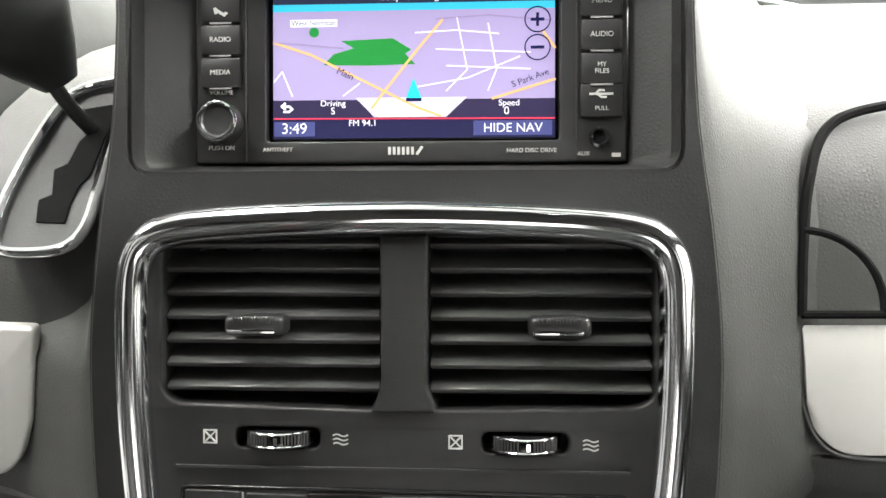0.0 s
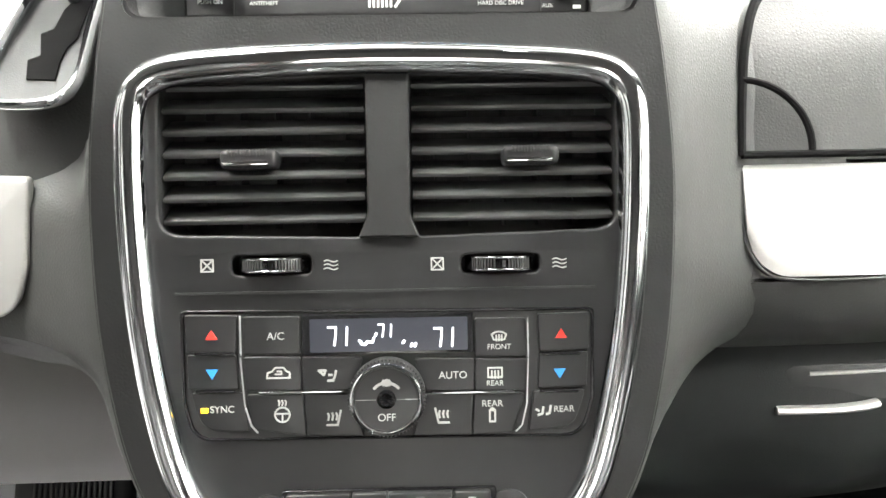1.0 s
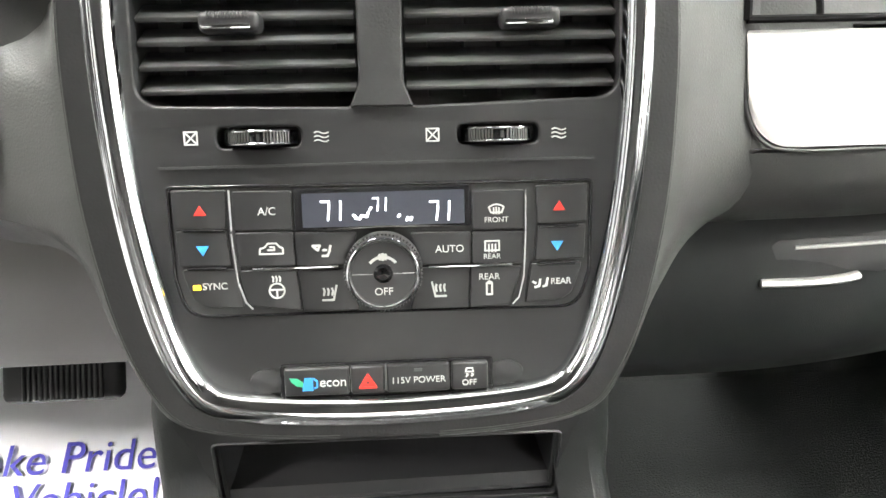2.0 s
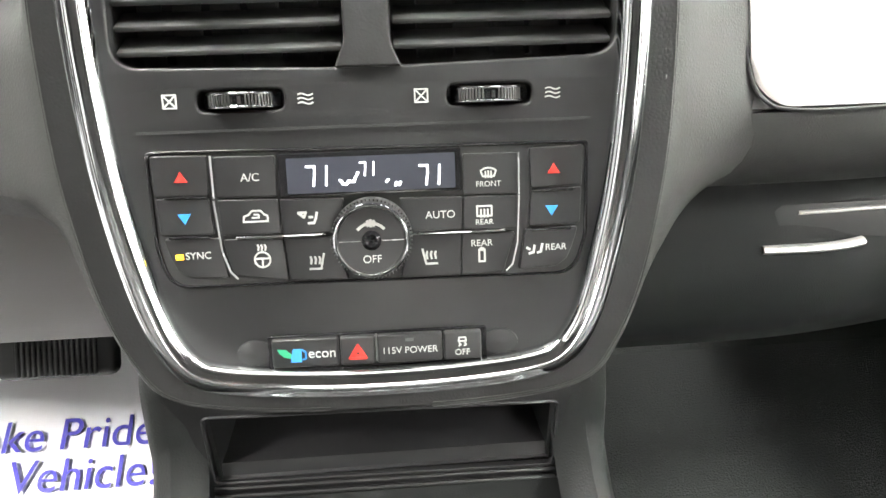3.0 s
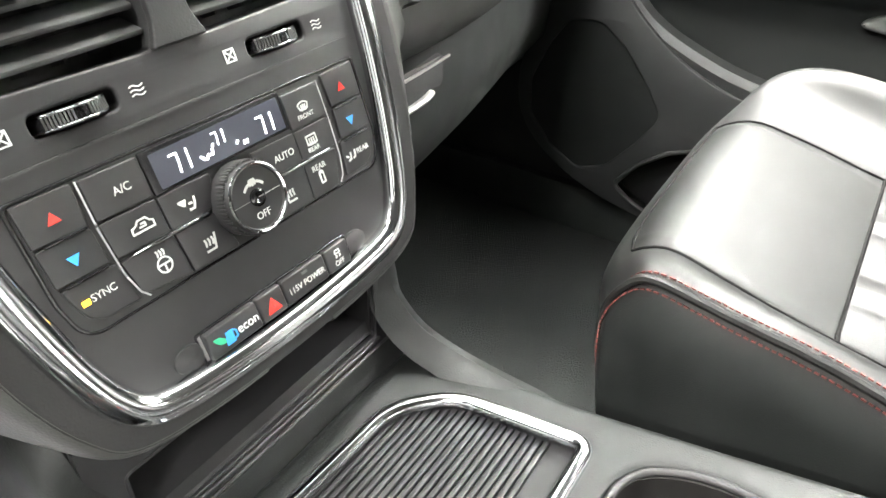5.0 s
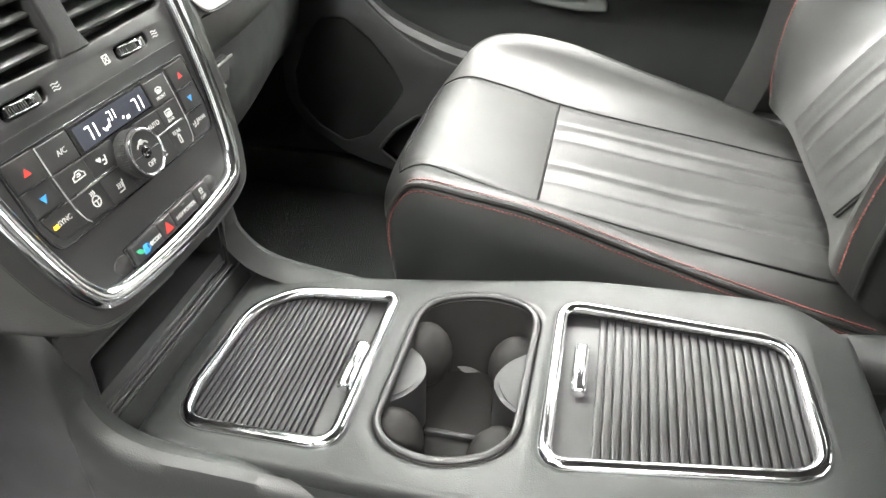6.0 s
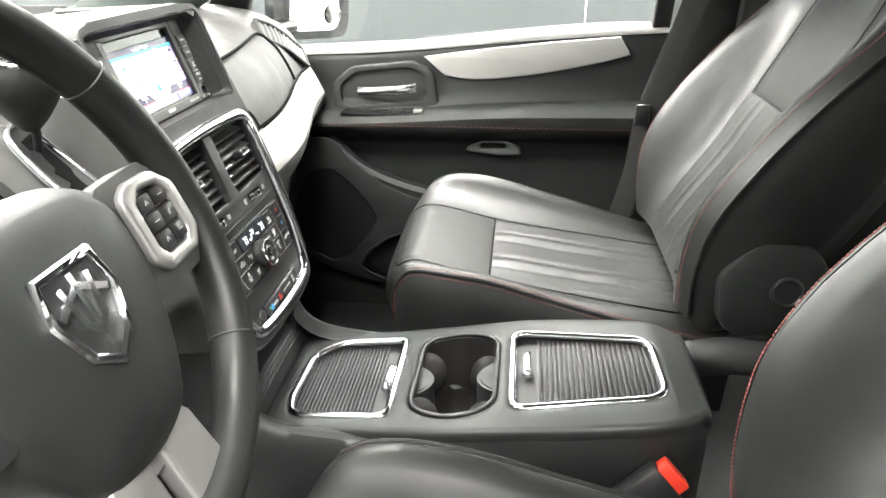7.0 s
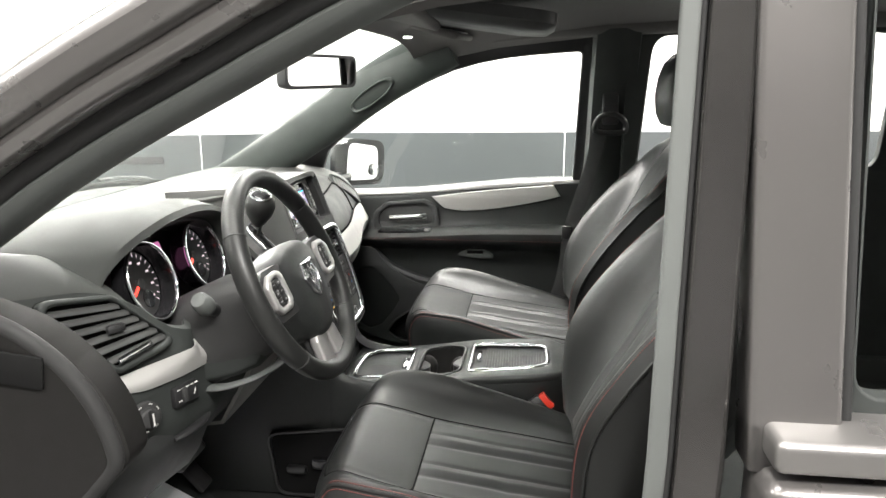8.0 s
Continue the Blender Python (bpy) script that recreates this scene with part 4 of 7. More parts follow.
def cluster():
    hood = thing("instrument_cluster", (-0.45, 0.45, 1.0), "hooded instrument cluster with two chrome-ringed lit gauges", "instrument cluster")
    def arch(y, s, dz):
        pts = [(-0.678, 1.03), (-0.674, 1.10), (-0.660, 1.152), (-0.625, 1.196), (-0.54, 1.226), (-0.44, 1.230), (-0.36, 1.222), (-0.29, 1.200), (-0.255, 1.15), (-0.245, 1.06)]
        return smooth_path([(-0.48 + (x + 0.48) * s, y + 0.060 * ease(-0.58, -0.69, x) * ease(0.56, 0.42, y), 1.06 + (z - 1.06) * s + dz) for x, z in pts], 4)
    rings = [arch(0.86, 0.9, -0.06), arch(0.70, 1.0, -0.028), arch(0.56, 1.03, -0.004), arch(0.45, 1.01, 0.002), arch(0.405, 0.985, -0.004), arch(0.398, 0.955, -0.010), arch(0.41, 0.93, -0.014), arch(0.46, 0.90, -0.02)]
    part("hood", thick(loft(rings, closed=False), 0.004), PAD_TOP, hood, "grained grey hood")
    part("well", thick(loft([arch(0.43, 0.905, -0.016), arch(0.50, 0.86, -0.03)], closed=False), 0.004), BLACK, hood)
    m0 = face_pose((-0.45, 0.485, 1.09), (0, -0.95, 0.3))
    part("back_panel", box(0.36, 0.20, 0.01, m0 @ Matrix.Translation((0.0, -0.02, -0.006)), bevel=0.004), BLACK, hood)
    dial_mat = glow("dial_glow", (0.9, 0.75, 0.8), 0.9)
    dial_band = glow("dial_band_glow", (0.60, 0.44, 0.48), 0.40)
    red_mark = glow("red_mark_glow", (0.9, 0.10, 0.08), 0.7)
    red_glow = glow("needle_glow", (1.0, 0.06, 0.04), 2.5)
    pink = glow("display_glow", (0.80, 0.26, 0.55), 0.7)
    for gx in (-0.551, -0.349):
        m = face_pose((gx, 0.458, 1.103), (0, -0.95, 0.3))
        g = part("gauge", disc(0.060, 0.01, m, seg=48), BLACK, hood, "round dial")
        part("hood_wall", turned([(0.061, 0.006), (0.064, 0.022), (0.0665, 0.038), (0.0685, 0.0385), (0.066, 0.020), (0.063, 0.004)], m, 56), GLOSS, g, "gloss black gauge hood")
        part("ring", tube([m @ Vector((0.0685 * math.cos(a), 0.0685 * math.sin(a), 0.038)) for a in [2 * math.pi * k / 56 for k in range(56)]], 0.0027, True, flat=0.004, normal=m.to_3x3() @ EZ), CHROME, g, "chrome ring")
        part("scale_marks", strokes([[(0.050 * math.cos(a), 0.050 * math.sin(a)), (0.056 * math.cos(a), 0.056 * math.sin(a))] for a in [radians(225 - 270 * k / 20) for k in range(21)]],
                                    0.0018, m=m @ Matrix.Translation((0, 0, 0.0108))), dial_mat, g)
        part("figures", strokes([[(0.040 * math.cos(a) - 0.003, 0.040 * math.sin(a)), (0.040 * math.cos(a) + 0.003, 0.040 * math.sin(a))] for a in [radians(225 - 270 * k / 8) for k in range(9)]],
                                0.004, m=m @ Matrix.Translation((0, 0, 0.0108))), dial_mat, g)
        part("scale_band", strokes([arc(0, 0, 0.047, 225, 95, 20)], 0.013, m=m @ Matrix.Translation((0, 0, 0.0103))), dial_band, g, "lit pale pink scale band")
        part("red_arc", strokes([arc(0, 0, 0.056, 222, 250, 5)], 0.003, m=m @ Matrix.Translation((0, 0, 0.011))), red_mark, g)
        part("needle", strokes([[(0.004, 0.004), (-0.030, -0.016)]], 0.005, 0.002, m=m @ Matrix.Translation((0, 0, 0.014))), red_glow, g, "red needle")
        part("hub", disc(0.010, 0.006, m @ Matrix.Translation((0, 0, 0.011)), 0.002), BLACK, g)
        part("small_dial", disc(0.016, 0.001, m @ Matrix.Translation((0.012, -0.03, 0.0108))), GLOSS, g)
    m = face_pose((-0.45, 0.462, 1.112), (0, -0.95, 0.3))
    plate("display", rect(-0.026, -0.030, 0.026, 0.045, 0.006), [], 0.004, 0, m, pink, hood, "pink lit trip display")


# ---- centre stack ----
SO = Vector((0.0036, 0.2437, 0.9332))
STACK = Matrix.Translation(SO) @ Matrix.Rotation(radians(-1.0), 4, "Z") @ Matrix.Rotation(radians(70.1), 4, "X") @ Matrix.Scale(1.024, 4)
SN = (STACK.to_3x3() @ EZ).normalized()


def st(u, v, w=0.0):
    return STACK @ Vector((u, v, w))


def stm(u, v, w=0.0):
    return STACK @ Matrix.Translation((u, v, w))


# half of the chrome ring's outline, from the top middle to the bottom middle
RING_HALF = [(0.0, 0.1645), (0.06, 0.1630), (0.102, 0.1595), (0.1200, 0.1515), (0.1280, 0.1365), (0.1295, 0.11), (0.1283, 0.07), (0.1248, 0.03), (0.1192, -0.006),
             (0.1112, -0.0395), (0.1030, -0.0600), (0.0920, -0.0732), (0.0750, -0.0795), (0.04, -0.0830), (0.0, -0.0842)]
RING = [p.to_2d() for p in smooth_path([(u, v, 0) for u, v in RING_HALF + [(-u, v) for u, v in reversed(RING_HALF[1:-1])]], 5, True)]


def inset(loop, d):
    c = Vector((0, 0.04))
    out = []
    n = len(loop)
    for k in range(n):
        t = (loop[(k + 1) % n] - loop[k - 1]).normalized()
        nrm = Vector((-t.y, t.x))
        if nrm.dot(c - loop[k]) < 0:
            nrm = -nrm
        out.append(loop[k] + nrm * d)
    return out


VENT_L = rounded([(-0.1110, 0.0735), (-0.0125, 0.0710), (-0.0085, 0.082), (-0.0085, 0.1495), (-0.1095, 0.1470)], [0.012, 0.003, 0.008, 0.002, 0.010])
VENT_R = [Vector((-p.x + 0.004, p.y)) for p in VENT_L]


def center_stack():
    s = thing("center_stack", (0, 0.3, 0.75), "dark grey centre console stack with a chrome ring and controls", "center console")
    # bezel round ring and radio
    half = [(0.0, 0.300), (0.10, 0.298), (0.1295, 0.288), (0.1300, 0.25), (0.1325, 0.20), (0.1385, 0.155), (0.1425, 0.11), (0.1425, 0.07), (0.1390, 0.02), (0.1285, -0.033), (0.1150, -0.0655), (0.0985, -0.0825), (0.06, -0.0897), (0.0, -0.0918)]
    outline = [p.to_2d() for p in smooth_path([(u, v, 0) for u, v in half + [(-u, v) for u, v in reversed(half[1:-1])]], 5, True)]
    radio_hole = rect(-0.1255, 0.1775, 0.1265, 0.290, 0.012)
    plate("bezel", outline, [inset(RING, -0.001), radio_hole], 0.006, 0.0, stm(0, 0, 0.002), BEZEL, s, "dark grey moulded bezel")
    # flanks from the bezel back to the dashboard
    n_out = len(outline)
    for sg in (-1, 1):
        rings = []
        for k, q in enumerate(outline):
            if q.x * sg < 0.02 or q.y > 0.292:
                continue
            t = (outline[(k + 1) % n_out] - outline[k - 1]).normalized()
            nrm = Vector((t.y, -t.x))
            if nrm.dot(q - Vector((0, 0.1))) < 0:
                nrm = -nrm
            p = st(q.x - nrm.x * 0.001, q.y - nrm.y * 0.001, 0.0022)
            z = p.z - (0.010 if sg > 0 else 0.0)
            yd = lerp([(0.84, 0.352), (0.87, 0.362), (0.88, 0.361), (0.889, 0.348), (0.896, 0.331), (0.905, 0.316), (0.915, 0.305), (0.926, 0.297), (0.936, 0.292), (0.945, 0.290), (0.955, 0.292), (1.014, 0.322), (1.055, 0.338), (1.08, 0.354), (1.102, 0.376), (1.12, 0.41), (1.135, 0.46), (1.16, 0.53), (1.22, 0.60)], z)
            if sg > 0:
                far = lerp([(0.845, 0.140), (0.86, 0.170), (0.88, 0.220), (0.90, 0.255), (0.93, 0.265), (1.12, 0.265), (1.2, 0.23)], z)
                yd += 0.006
            else:
                far = lerp([(0.845, 0.140), (0.866, 0.175), (0.90, 0.195), (0.917, 0.208), (0.93, 0.228), (0.945, 0.262), (1.015, 0.262), (1.035, 0.20), (1.05, 0.158), (1.08, 0.152), (1.2, 0.150)], z)
                yd = lerp([(1.015, yd), (1.05, 0.36), (1.2, 0.60)], z) if z > 1.015 else yd
            edge = Vector((sg * far + (0.005 if sg > 0 else 0.0), yd + 0.004, p.z - 0.012 * ease(1.1, 1.2, z)))
            low = ease(-0.042, -0.080, q.y)
            edge = edge.lerp(Vector((q.x * 1.03 + sg * 0.004, p.y + 0.045, p.z - 0.006)), low)
            out = STACK.to_3x3() @ Vector((nrm.x, nrm.y, 0))
            reach = min(0.013 if sg > 0 else 0.011 - 0.006 * ease(1.02, 1.06, z), (edge - p).length * 0.5)
            c1, c2 = p + out * reach, edge + Vector((-sg * 0.080 * ease(0.155, 0.24, far), -0.003, 0)) * (1 - low) + out * 0.004 * low
            rings.append([p * (1 - t) ** 3 + 3 * c1 * t * (1 - t) ** 2 + 3 * c2 * t * t * (1 - t) + edge * t ** 3 for t in [i / 11 for i in range(12)]])
        part("flank", thick(loft(rings, closed=False), 0.005), PAD_FLANK, s, "grained grey flank")
    # top cap behind the radio
    rings = []
    for k in range(7):
        t = k / 6
        rings.append([Vector((u * (1 + 0.35 * t), p.y + (0.66 - p.y) * t, p.z + 0.008 * math.sin(math.pi * t) - 0.04 * t - 0.015 * t * abs(u / 0.13) ** 2))
                      for u, p in [(u, st(u, 0.300 - 0.014 * max(0, abs(u) - 0.10) / 0.03, 0.0)) for u in (-0.13, -0.115, -0.10, -0.05, 0, 0.05, 0.10, 0.115, 0.13)]])
    part("top_cap", thick(loft(rings, closed=False), 0.006), PAD, s, "grained grey top")
    # chrome ring
    mid = inset(RING, 0.0065)
    part("chrome_ring", tube([st(p.x, p.y, 0.002) for p in mid], 0.0080, True, flat=0.0075, normal=SN, seg=20), CHROME, s, "polished chrome ring")
    # face inside the ring, with vents and thumbwheel slots cut through
    slots = [rect(-0.0755, 0.0531, -0.0365, 0.0625, 0.004), rect(0.0370, 0.0521, 0.0760, 0.0615, 0.004)]
    plate("face_panel", inset(RING, 0.009), [VENT_L, VENT_R, *slots], 0.010, 0.0015, stm(0, 0, 0.0), SATIN, s, "satin black control face")
    for k, (hole, dx) in enumerate(((VENT_L, -0.0575), (VENT_R, 0.0615))):
        v = part("vent_well", loft([[st(p.x, p.y, w) for p in hole] for w in (-0.004, -0.045)]), BLACK, s, "black vent well")
        bpy_faces(v)
        for i in range(7):
            vv = 0.1490 - 0.0110 * i
            part("slat", slat_bar(dx, vv, hole), SLAT, v)
        for i in range(5):
            part("fin", box(0.0012, 0.068, 0.016, stm(dx - 0.036 + 0.018 * i, 0.110, -0.030)), BLACK, v)
        kx = -0.0650 if k == 0 else 0.0715
        kn = part("vent_knob", box(0.0275, 0.0095, 0.014, stm(kx, 0.1095, 0.000), bevel=0.003, seg=3), SATIN, v, "black slider knob")
        part("knob_lip", box(0.022, 0.0022, 0.0012, stm(kx - 0.001, 0.1072, 0.0072), bevel=0.0005), CHROME, kn)
        part("knob_ribs", strokes([[(kx - 0.009 + 0.0015 * i, 0.111), (kx - 0.009 + 0.0015 * i, 0.1135)] for i in range(13)], 0.0006, 0.0006, m=stm(0, 0, 0.0071)), BLACK, kn)
    plate("vent_divider", rounded([(-0.0085, 0.150), (0.0130, 0.150), (0.0120, 0.082), (0.0170, 0.0705), (-0.0130, 0.0705), (-0.0080, 0.082)], [0.001, 0.001, 0.02, 0.001, 0.001, 0.02]), [], 0.006, 0.0012,
          stm(0, 0, 0.0035), BEZEL, s)
    for kx in (-0.056, 0.0565):
        kv = 0.0578 if kx < 0 else 0.0568
        slot = part("wheel_slot", loft([[st(kx + p.x, kv + p.y, w) for p in rect(-0.0195, -0.0047, 0.0195, 0.0047, 0.004)] for w in (-0.002, -0.014)]), BLACK, s)
        bpy_faces(slot)
        w = part("thumbwheel", disc(0.0170, 0.0064, STACK @ Matrix.Translation((kx, kv - 0.0032, -0.0105)) @ pose(0, 0, 0, -90), 0.001, 48), GLOSS, slot, "glossy ribbed thumbwheel")
        knurl = bmesh.new()
        for i in range(22):
            a = radians(-52 + 104 * i / 21)
            if abs(i - 10.5) < 2:
                continue
            box(0.0008, 0.0054, 0.0010, stm(kx + 0.0171 * math.sin(a), kv, -0.0105 + 0.0171 * math.cos(a)) @ pose(0, 0, 0, 0, math.degrees(a)), bm=knurl)
        part("ribs", knurl, SLAT, w, "", smooth=False)
        # chrome lines drawn in as the wheel's curved highlight
        for dv in (-0.0029, 0.0029):
            part("bright_edge", tube([st(kx + 0.0172 * math.sin(a), kv + dv, -0.0105 + 0.0172 * math.cos(a)) for a in [radians(-55 + 110 * i / 16) for i in range(17)]], 0.0006, seg=6), CHROME, w)
        part("pointer", box(0.0016, 0.0034, 0.0012, stm(kx + 0.001, kv, 0.0068)), CHROME, w)
        # closed sign to its left, air sign to its right
        m = stm(kx - 0.0312, kv + 0.0003, 0.0003)
        q = 0.0029
        part("vent_closed_sign", strokes([[(-q, -q), (q, -q), (q, q), (-q, q), (-q, -q)], [(-q, -q), (q, q)], [(-q, q), (q, -q)]], 0.0007, m=m), MARK, s)
        m = stm(kx + 0.0292, kv - 0.0003, 0.0003)
        waves = [[(-0.0034 + 0.0011 * i, 0.0005 * math.sin(i * 1.1) + dy) for i in range(7)] for dy in (-0.0019, 0, 0.0019)]
        part("air_flow_sign", strokes(waves, 0.0006, m=m), MARK, s)
    # crease under the wheels
    part("crease", box(0.206, 0.0012, 0.002, stm(0.0, 0.0445, 0.0002)), BLACK, s)


def slat_bar(dx, v, hole):
    us = [p.x for p in hole]
    a, b = min(us) + 0.001, max(us) - 0.001
    m = STACK @ Matrix.Translation(((a + b) / 2, v, -0.012)) @ pose(0, 0, 0, -62)
    return box(b - a, 0.017, 0.0030, m, bevel=0.0012, seg=2)


def bpy_faces(ob):
    """Takes the front cap off a well, so that it is hollow."""
    bm = bmesh.new()
    bm.from_mesh(ob.data)
    bm.faces.ensure_lookup_table()
    big = sorted([f for f in bm.faces if len(f.verts) > 8], key=lambda f: (STACK.inverted() @ f.calc_center_median()).z)
    bmesh.ops.delete(bm, geom=[big[-1]], context="FACES_ONLY")
    bmesh.ops.reverse_faces(bm, faces=bm.faces[:])
    bm.to_mesh(ob.data)
    bm.free()

def climate_panel():
    c = thing("climate_panel", st(0, 0, 0), "black climate control panel with lit figures and dial", "climate control")
    rim = rounded([(-0.1005, 0.0365), (0.1020, 0.0345), (0.1015, -0.010), (0.0960, -0.0290), (-0.0955, -0.0275), (-0.1000, -0.008)], [0.003, 0.003, 0.02, 0.014, 0.014, 0.02])
    inner = inset2(rim, 0.0016)
    plate("panel_rim", rim, [inner], 0.003, 0.0006, stm(0, 0, 0.0022), GLOSS, c)
    plate("back_plate", inner, [], 0.002, 0, stm(0, 0, 0.0012), BLACK, c)
    white, lit = MARK, glow("figure_glow", (0.93, 0.95, 1.0), 1.6)
    def button(outer, label="", r=0.0012):
        return plate("button", rounded(outer, r, 3), [], 0.0022, 0.0005, stm(0, 0, 0.0030), SATIN, c, label)
    # side columns
    rows_l = [[(-0.0975, 0.0160), (-0.0735, 0.0155), (-0.0725, 0.0340), (-0.0978, 0.0345)], [(-0.0965, -0.0020), (-0.0722, -0.0025), (-0.0735, 0.0145), (-0.0972, 0.0150)],
              [(-0.0855, -0.0222), (-0.0675, -0.0232), (-0.0705, -0.0040), (-0.0955, -0.0035), (-0.0935, -0.0110), (-0.0905, -0.0185)]]
    for q in rows_l:
        button(q)
        button([(-p[0] + 0.0012, p[1] - 0.0022) for p in reversed(q)])
    part("column_line", strokes([[(-0.0710, 0.0335), (-0.0710, 0.0145)], [(-0.0712, 0.013), (-0.0695, -0.010), (-0.0665, -0.020), (-0.0635, -0.0235)]], 0.0008, m=stm(0, 0, 0.0034)), LINE, c)
    part("column_line", strokes([[(0.0690, 0.030), (0.0690, 0.011)], [(0.0690, 0.010), (0.0680, -0.012), (0.0655, -0.0225), (0.0625, -0.0255)]], 0.0006, m=stm(0, 0, 0.0034)), LINE, c)
    # middle keys
    keys = [[(-0.0697, 0.0145), (-0.0425, 0.0142), (-0.0422, 0.0328), (-0.0697, 0.0332)], [(0.0432, 0.0115), (0.0682, 0.011), (0.0684, 0.0300), (0.0430, 0.0303)],
            [(-0.0690, -0.0030), (-0.0420, -0.0032), (-0.0423, 0.0130), (-0.0697, 0.0135)], [(-0.0412, -0.0034), (-0.0165, -0.0036), (-0.0120, 0.0122), (-0.0415, 0.0128)],
            [(0.0185, -0.0048), (0.0420, -0.005), (0.0424, 0.0106), (0.0130, 0.0112)], [(0.0428, -0.0050), (0.0672, -0.0055), (0.0682, 0.0102), (0.0430, 0.0105)],
            [(-0.0655, -0.0220), (-0.0400, -0.0258), (-0.0415, -0.0052), (-0.0688, -0.0048)], [(-0.0392, -0.0258), (-0.0120, -0.0262), (-0.0172, -0.0056), (-0.0408, -0.0053)],
            [(0.0120, -0.0268), (0.0405, -0.0270), (0.0416, -0.0066), (0.0185, -0.0062)], [(0.0412, -0.0270), (0.0610, -0.0262), (0.0672, -0.0070), (0.0422, -0.0066)]]
    for q in keys:
        button(q)
    for u0, u1, v in ((-0.0625, -0.0215, -0.0040), (0.0215, 0.0622, -0.0058)):
        part("bright_bar", box(u1 - u0, 0.0013, 0.001, stm((u0 + u1) / 2, v, 0.0036), bevel=0.0003), CHROME, c, "bright divider bar")
    for u0, v in ((-0.0838, 0.0152), (-0.0835, -0.0031), (0.0850, 0.0121), (0.0838, -0.0063)):
        part("divider_groove", box(0.019, 0.0012, 0.001, stm(u0, v, 0.0035), bevel=0.0004), GLOSS, c)
    # display
    plate("display_frame", rect(-0.0412, 0.0135, 0.0422, 0.0335, 0.001), [], 0.002, 0.0004, stm(0, 0, 0.0030), GLOSS, c)
    screen = glow("display_dark", (0.10, 0.105, 0.13), 0.12, 0.12)
    plate("display", rect(-0.0374, 0.0150, 0.0395, 0.0312, 0.0008), [], 0.0006, 0, stm(0, 0, 0.0034), screen, c, "grey backlit display")
    def digits(u, v, h):
        w = h * 0.5
        a = u - w * 0.85
        return [[(a - w * 0.5, v + h / 2), (a + w * 0.35, v + h / 2), (a + w * 0.35, v + h * 0.06)], [(a + w * 0.30, v - h * 0.04), (a + w * 0.18, v - h / 2)],
                [(u + w * 0.75, v + h / 2), (u + w * 0.72, v + h * 0.04)], [(u + w * 0.70, v - h * 0.04), (u + w * 0.64, v - h / 2)]]
    lines = digits(-0.0225, 0.0228, 0.0088) + digits(0.0290, 0.0214, 0.0088)
    for run in lines:
        part("display_stroke", strokes([run], 0.0009, m=stm(0, 0, 0.0038)), lit, c, "lit display stroke")
    part("middle_figures", strokes(digits(0.0, 0.0252, 0.006), 0.0007, m=stm(0, 0, 0.0038)), lit, c, "lit figures 71")
    part("air_sign", strokes([[(-0.0125, 0.0190), (-0.0105, 0.0185), (-0.0095, 0.0200), (-0.0070, 0.0195), (-0.0062, 0.0218)], [(-0.0135, 0.0205), (-0.0125, 0.0198)], [(-0.0055, 0.0228), (-0.0050, 0.0238)]], 0.0011, m=stm(0, 0, 0.0038)), lit, c)
    part("fan_sign", strokes([[(0.0078, 0.0190), (0.0086, 0.0200)], [(0.0118, 0.0172), (0.0124, 0.0186)], [(0.0136, 0.0172), (0.0142, 0.0186)]], 0.0011, m=stm(0, 0, 0.0038)), lit, c)
    # signs and words
    def tri(u, v, s, up, mat):
        part("triangle_sign", polygon([(-s, -s * 0.75 * up), (s, -s * 0.75 * up), (0, s * 0.85 * up)], m=stm(u, v, 0.0034)), mat, c)
    tri(-0.0850, 0.0245, 0.0030, 1, RED)
    tri(0.0853, 0.0220, 0.0030, 1, RED)
    tri(-0.0850, 0.0055, 0.0030, -1, BLUE)
    tri(0.0843, 0.0025, 0.0030, -1, BLUE)
    def word(txt, u, v, h, wide=1.0):
        lettering("word", txt, h, stm(u, v, 0.0033), white, c, widen=wide)
    word("A/C", -0.0540, 0.0232, 0.0052)
    word("SYNC", -0.0805, -0.0120, 0.0047)
    word("AUTO", 0.0320, 0.0025, 0.0050)
    word("FRONT", 0.0548, 0.0160, 0.0036)
    word("REAR", 0.0525, -0.0018, 0.0036)
    word("REAR", 0.0510, -0.0118, 0.0044)
    word("REAR", 0.0862, -0.0152, 0.0043)
    part("indicator", box(0.0034, 0.0022, 0.0006, stm(-0.0890, -0.0122, 0.0034)), glow("amber_glow", (1.0, 0.55, 0.02), 2.5), c, "amber indicator")
    s = 0.0008
    # car, airflow, heated wheel, heated seats, screens, padlock
    part("recirculation_sign", strokes([[(-0.0585, 0.0030), (-0.0582, 0.0055), (-0.0560, 0.0062), (-0.0545, 0.0080), (-0.0505, 0.0080), (-0.0490, 0.0062), (-0.0475, 0.0056), (-0.0475, 0.0030), (-0.0585, 0.0030)],
                                        [(-0.0545, 0.0048), (-0.0515, 0.0048), (-0.0515, 0.0062), (-0.0535, 0.0062)]], s, m=stm(0, 0, 0.0034)), white, c)
    part("airflow_sign", strokes([[(-0.0335, 0.0062), (-0.0310, 0.0040), (-0.0300, 0.0062), (-0.0335, 0.0062)], [(-0.0290, 0.0012), (-0.0265, 0.0012), (-0.0255, 0.0035), (-0.0250, 0.0060)], [(-0.0285, 0.0040), (-0.0270, 0.0040)]], 0.0011, m=stm(0, 0, 0.0034)), white, c)
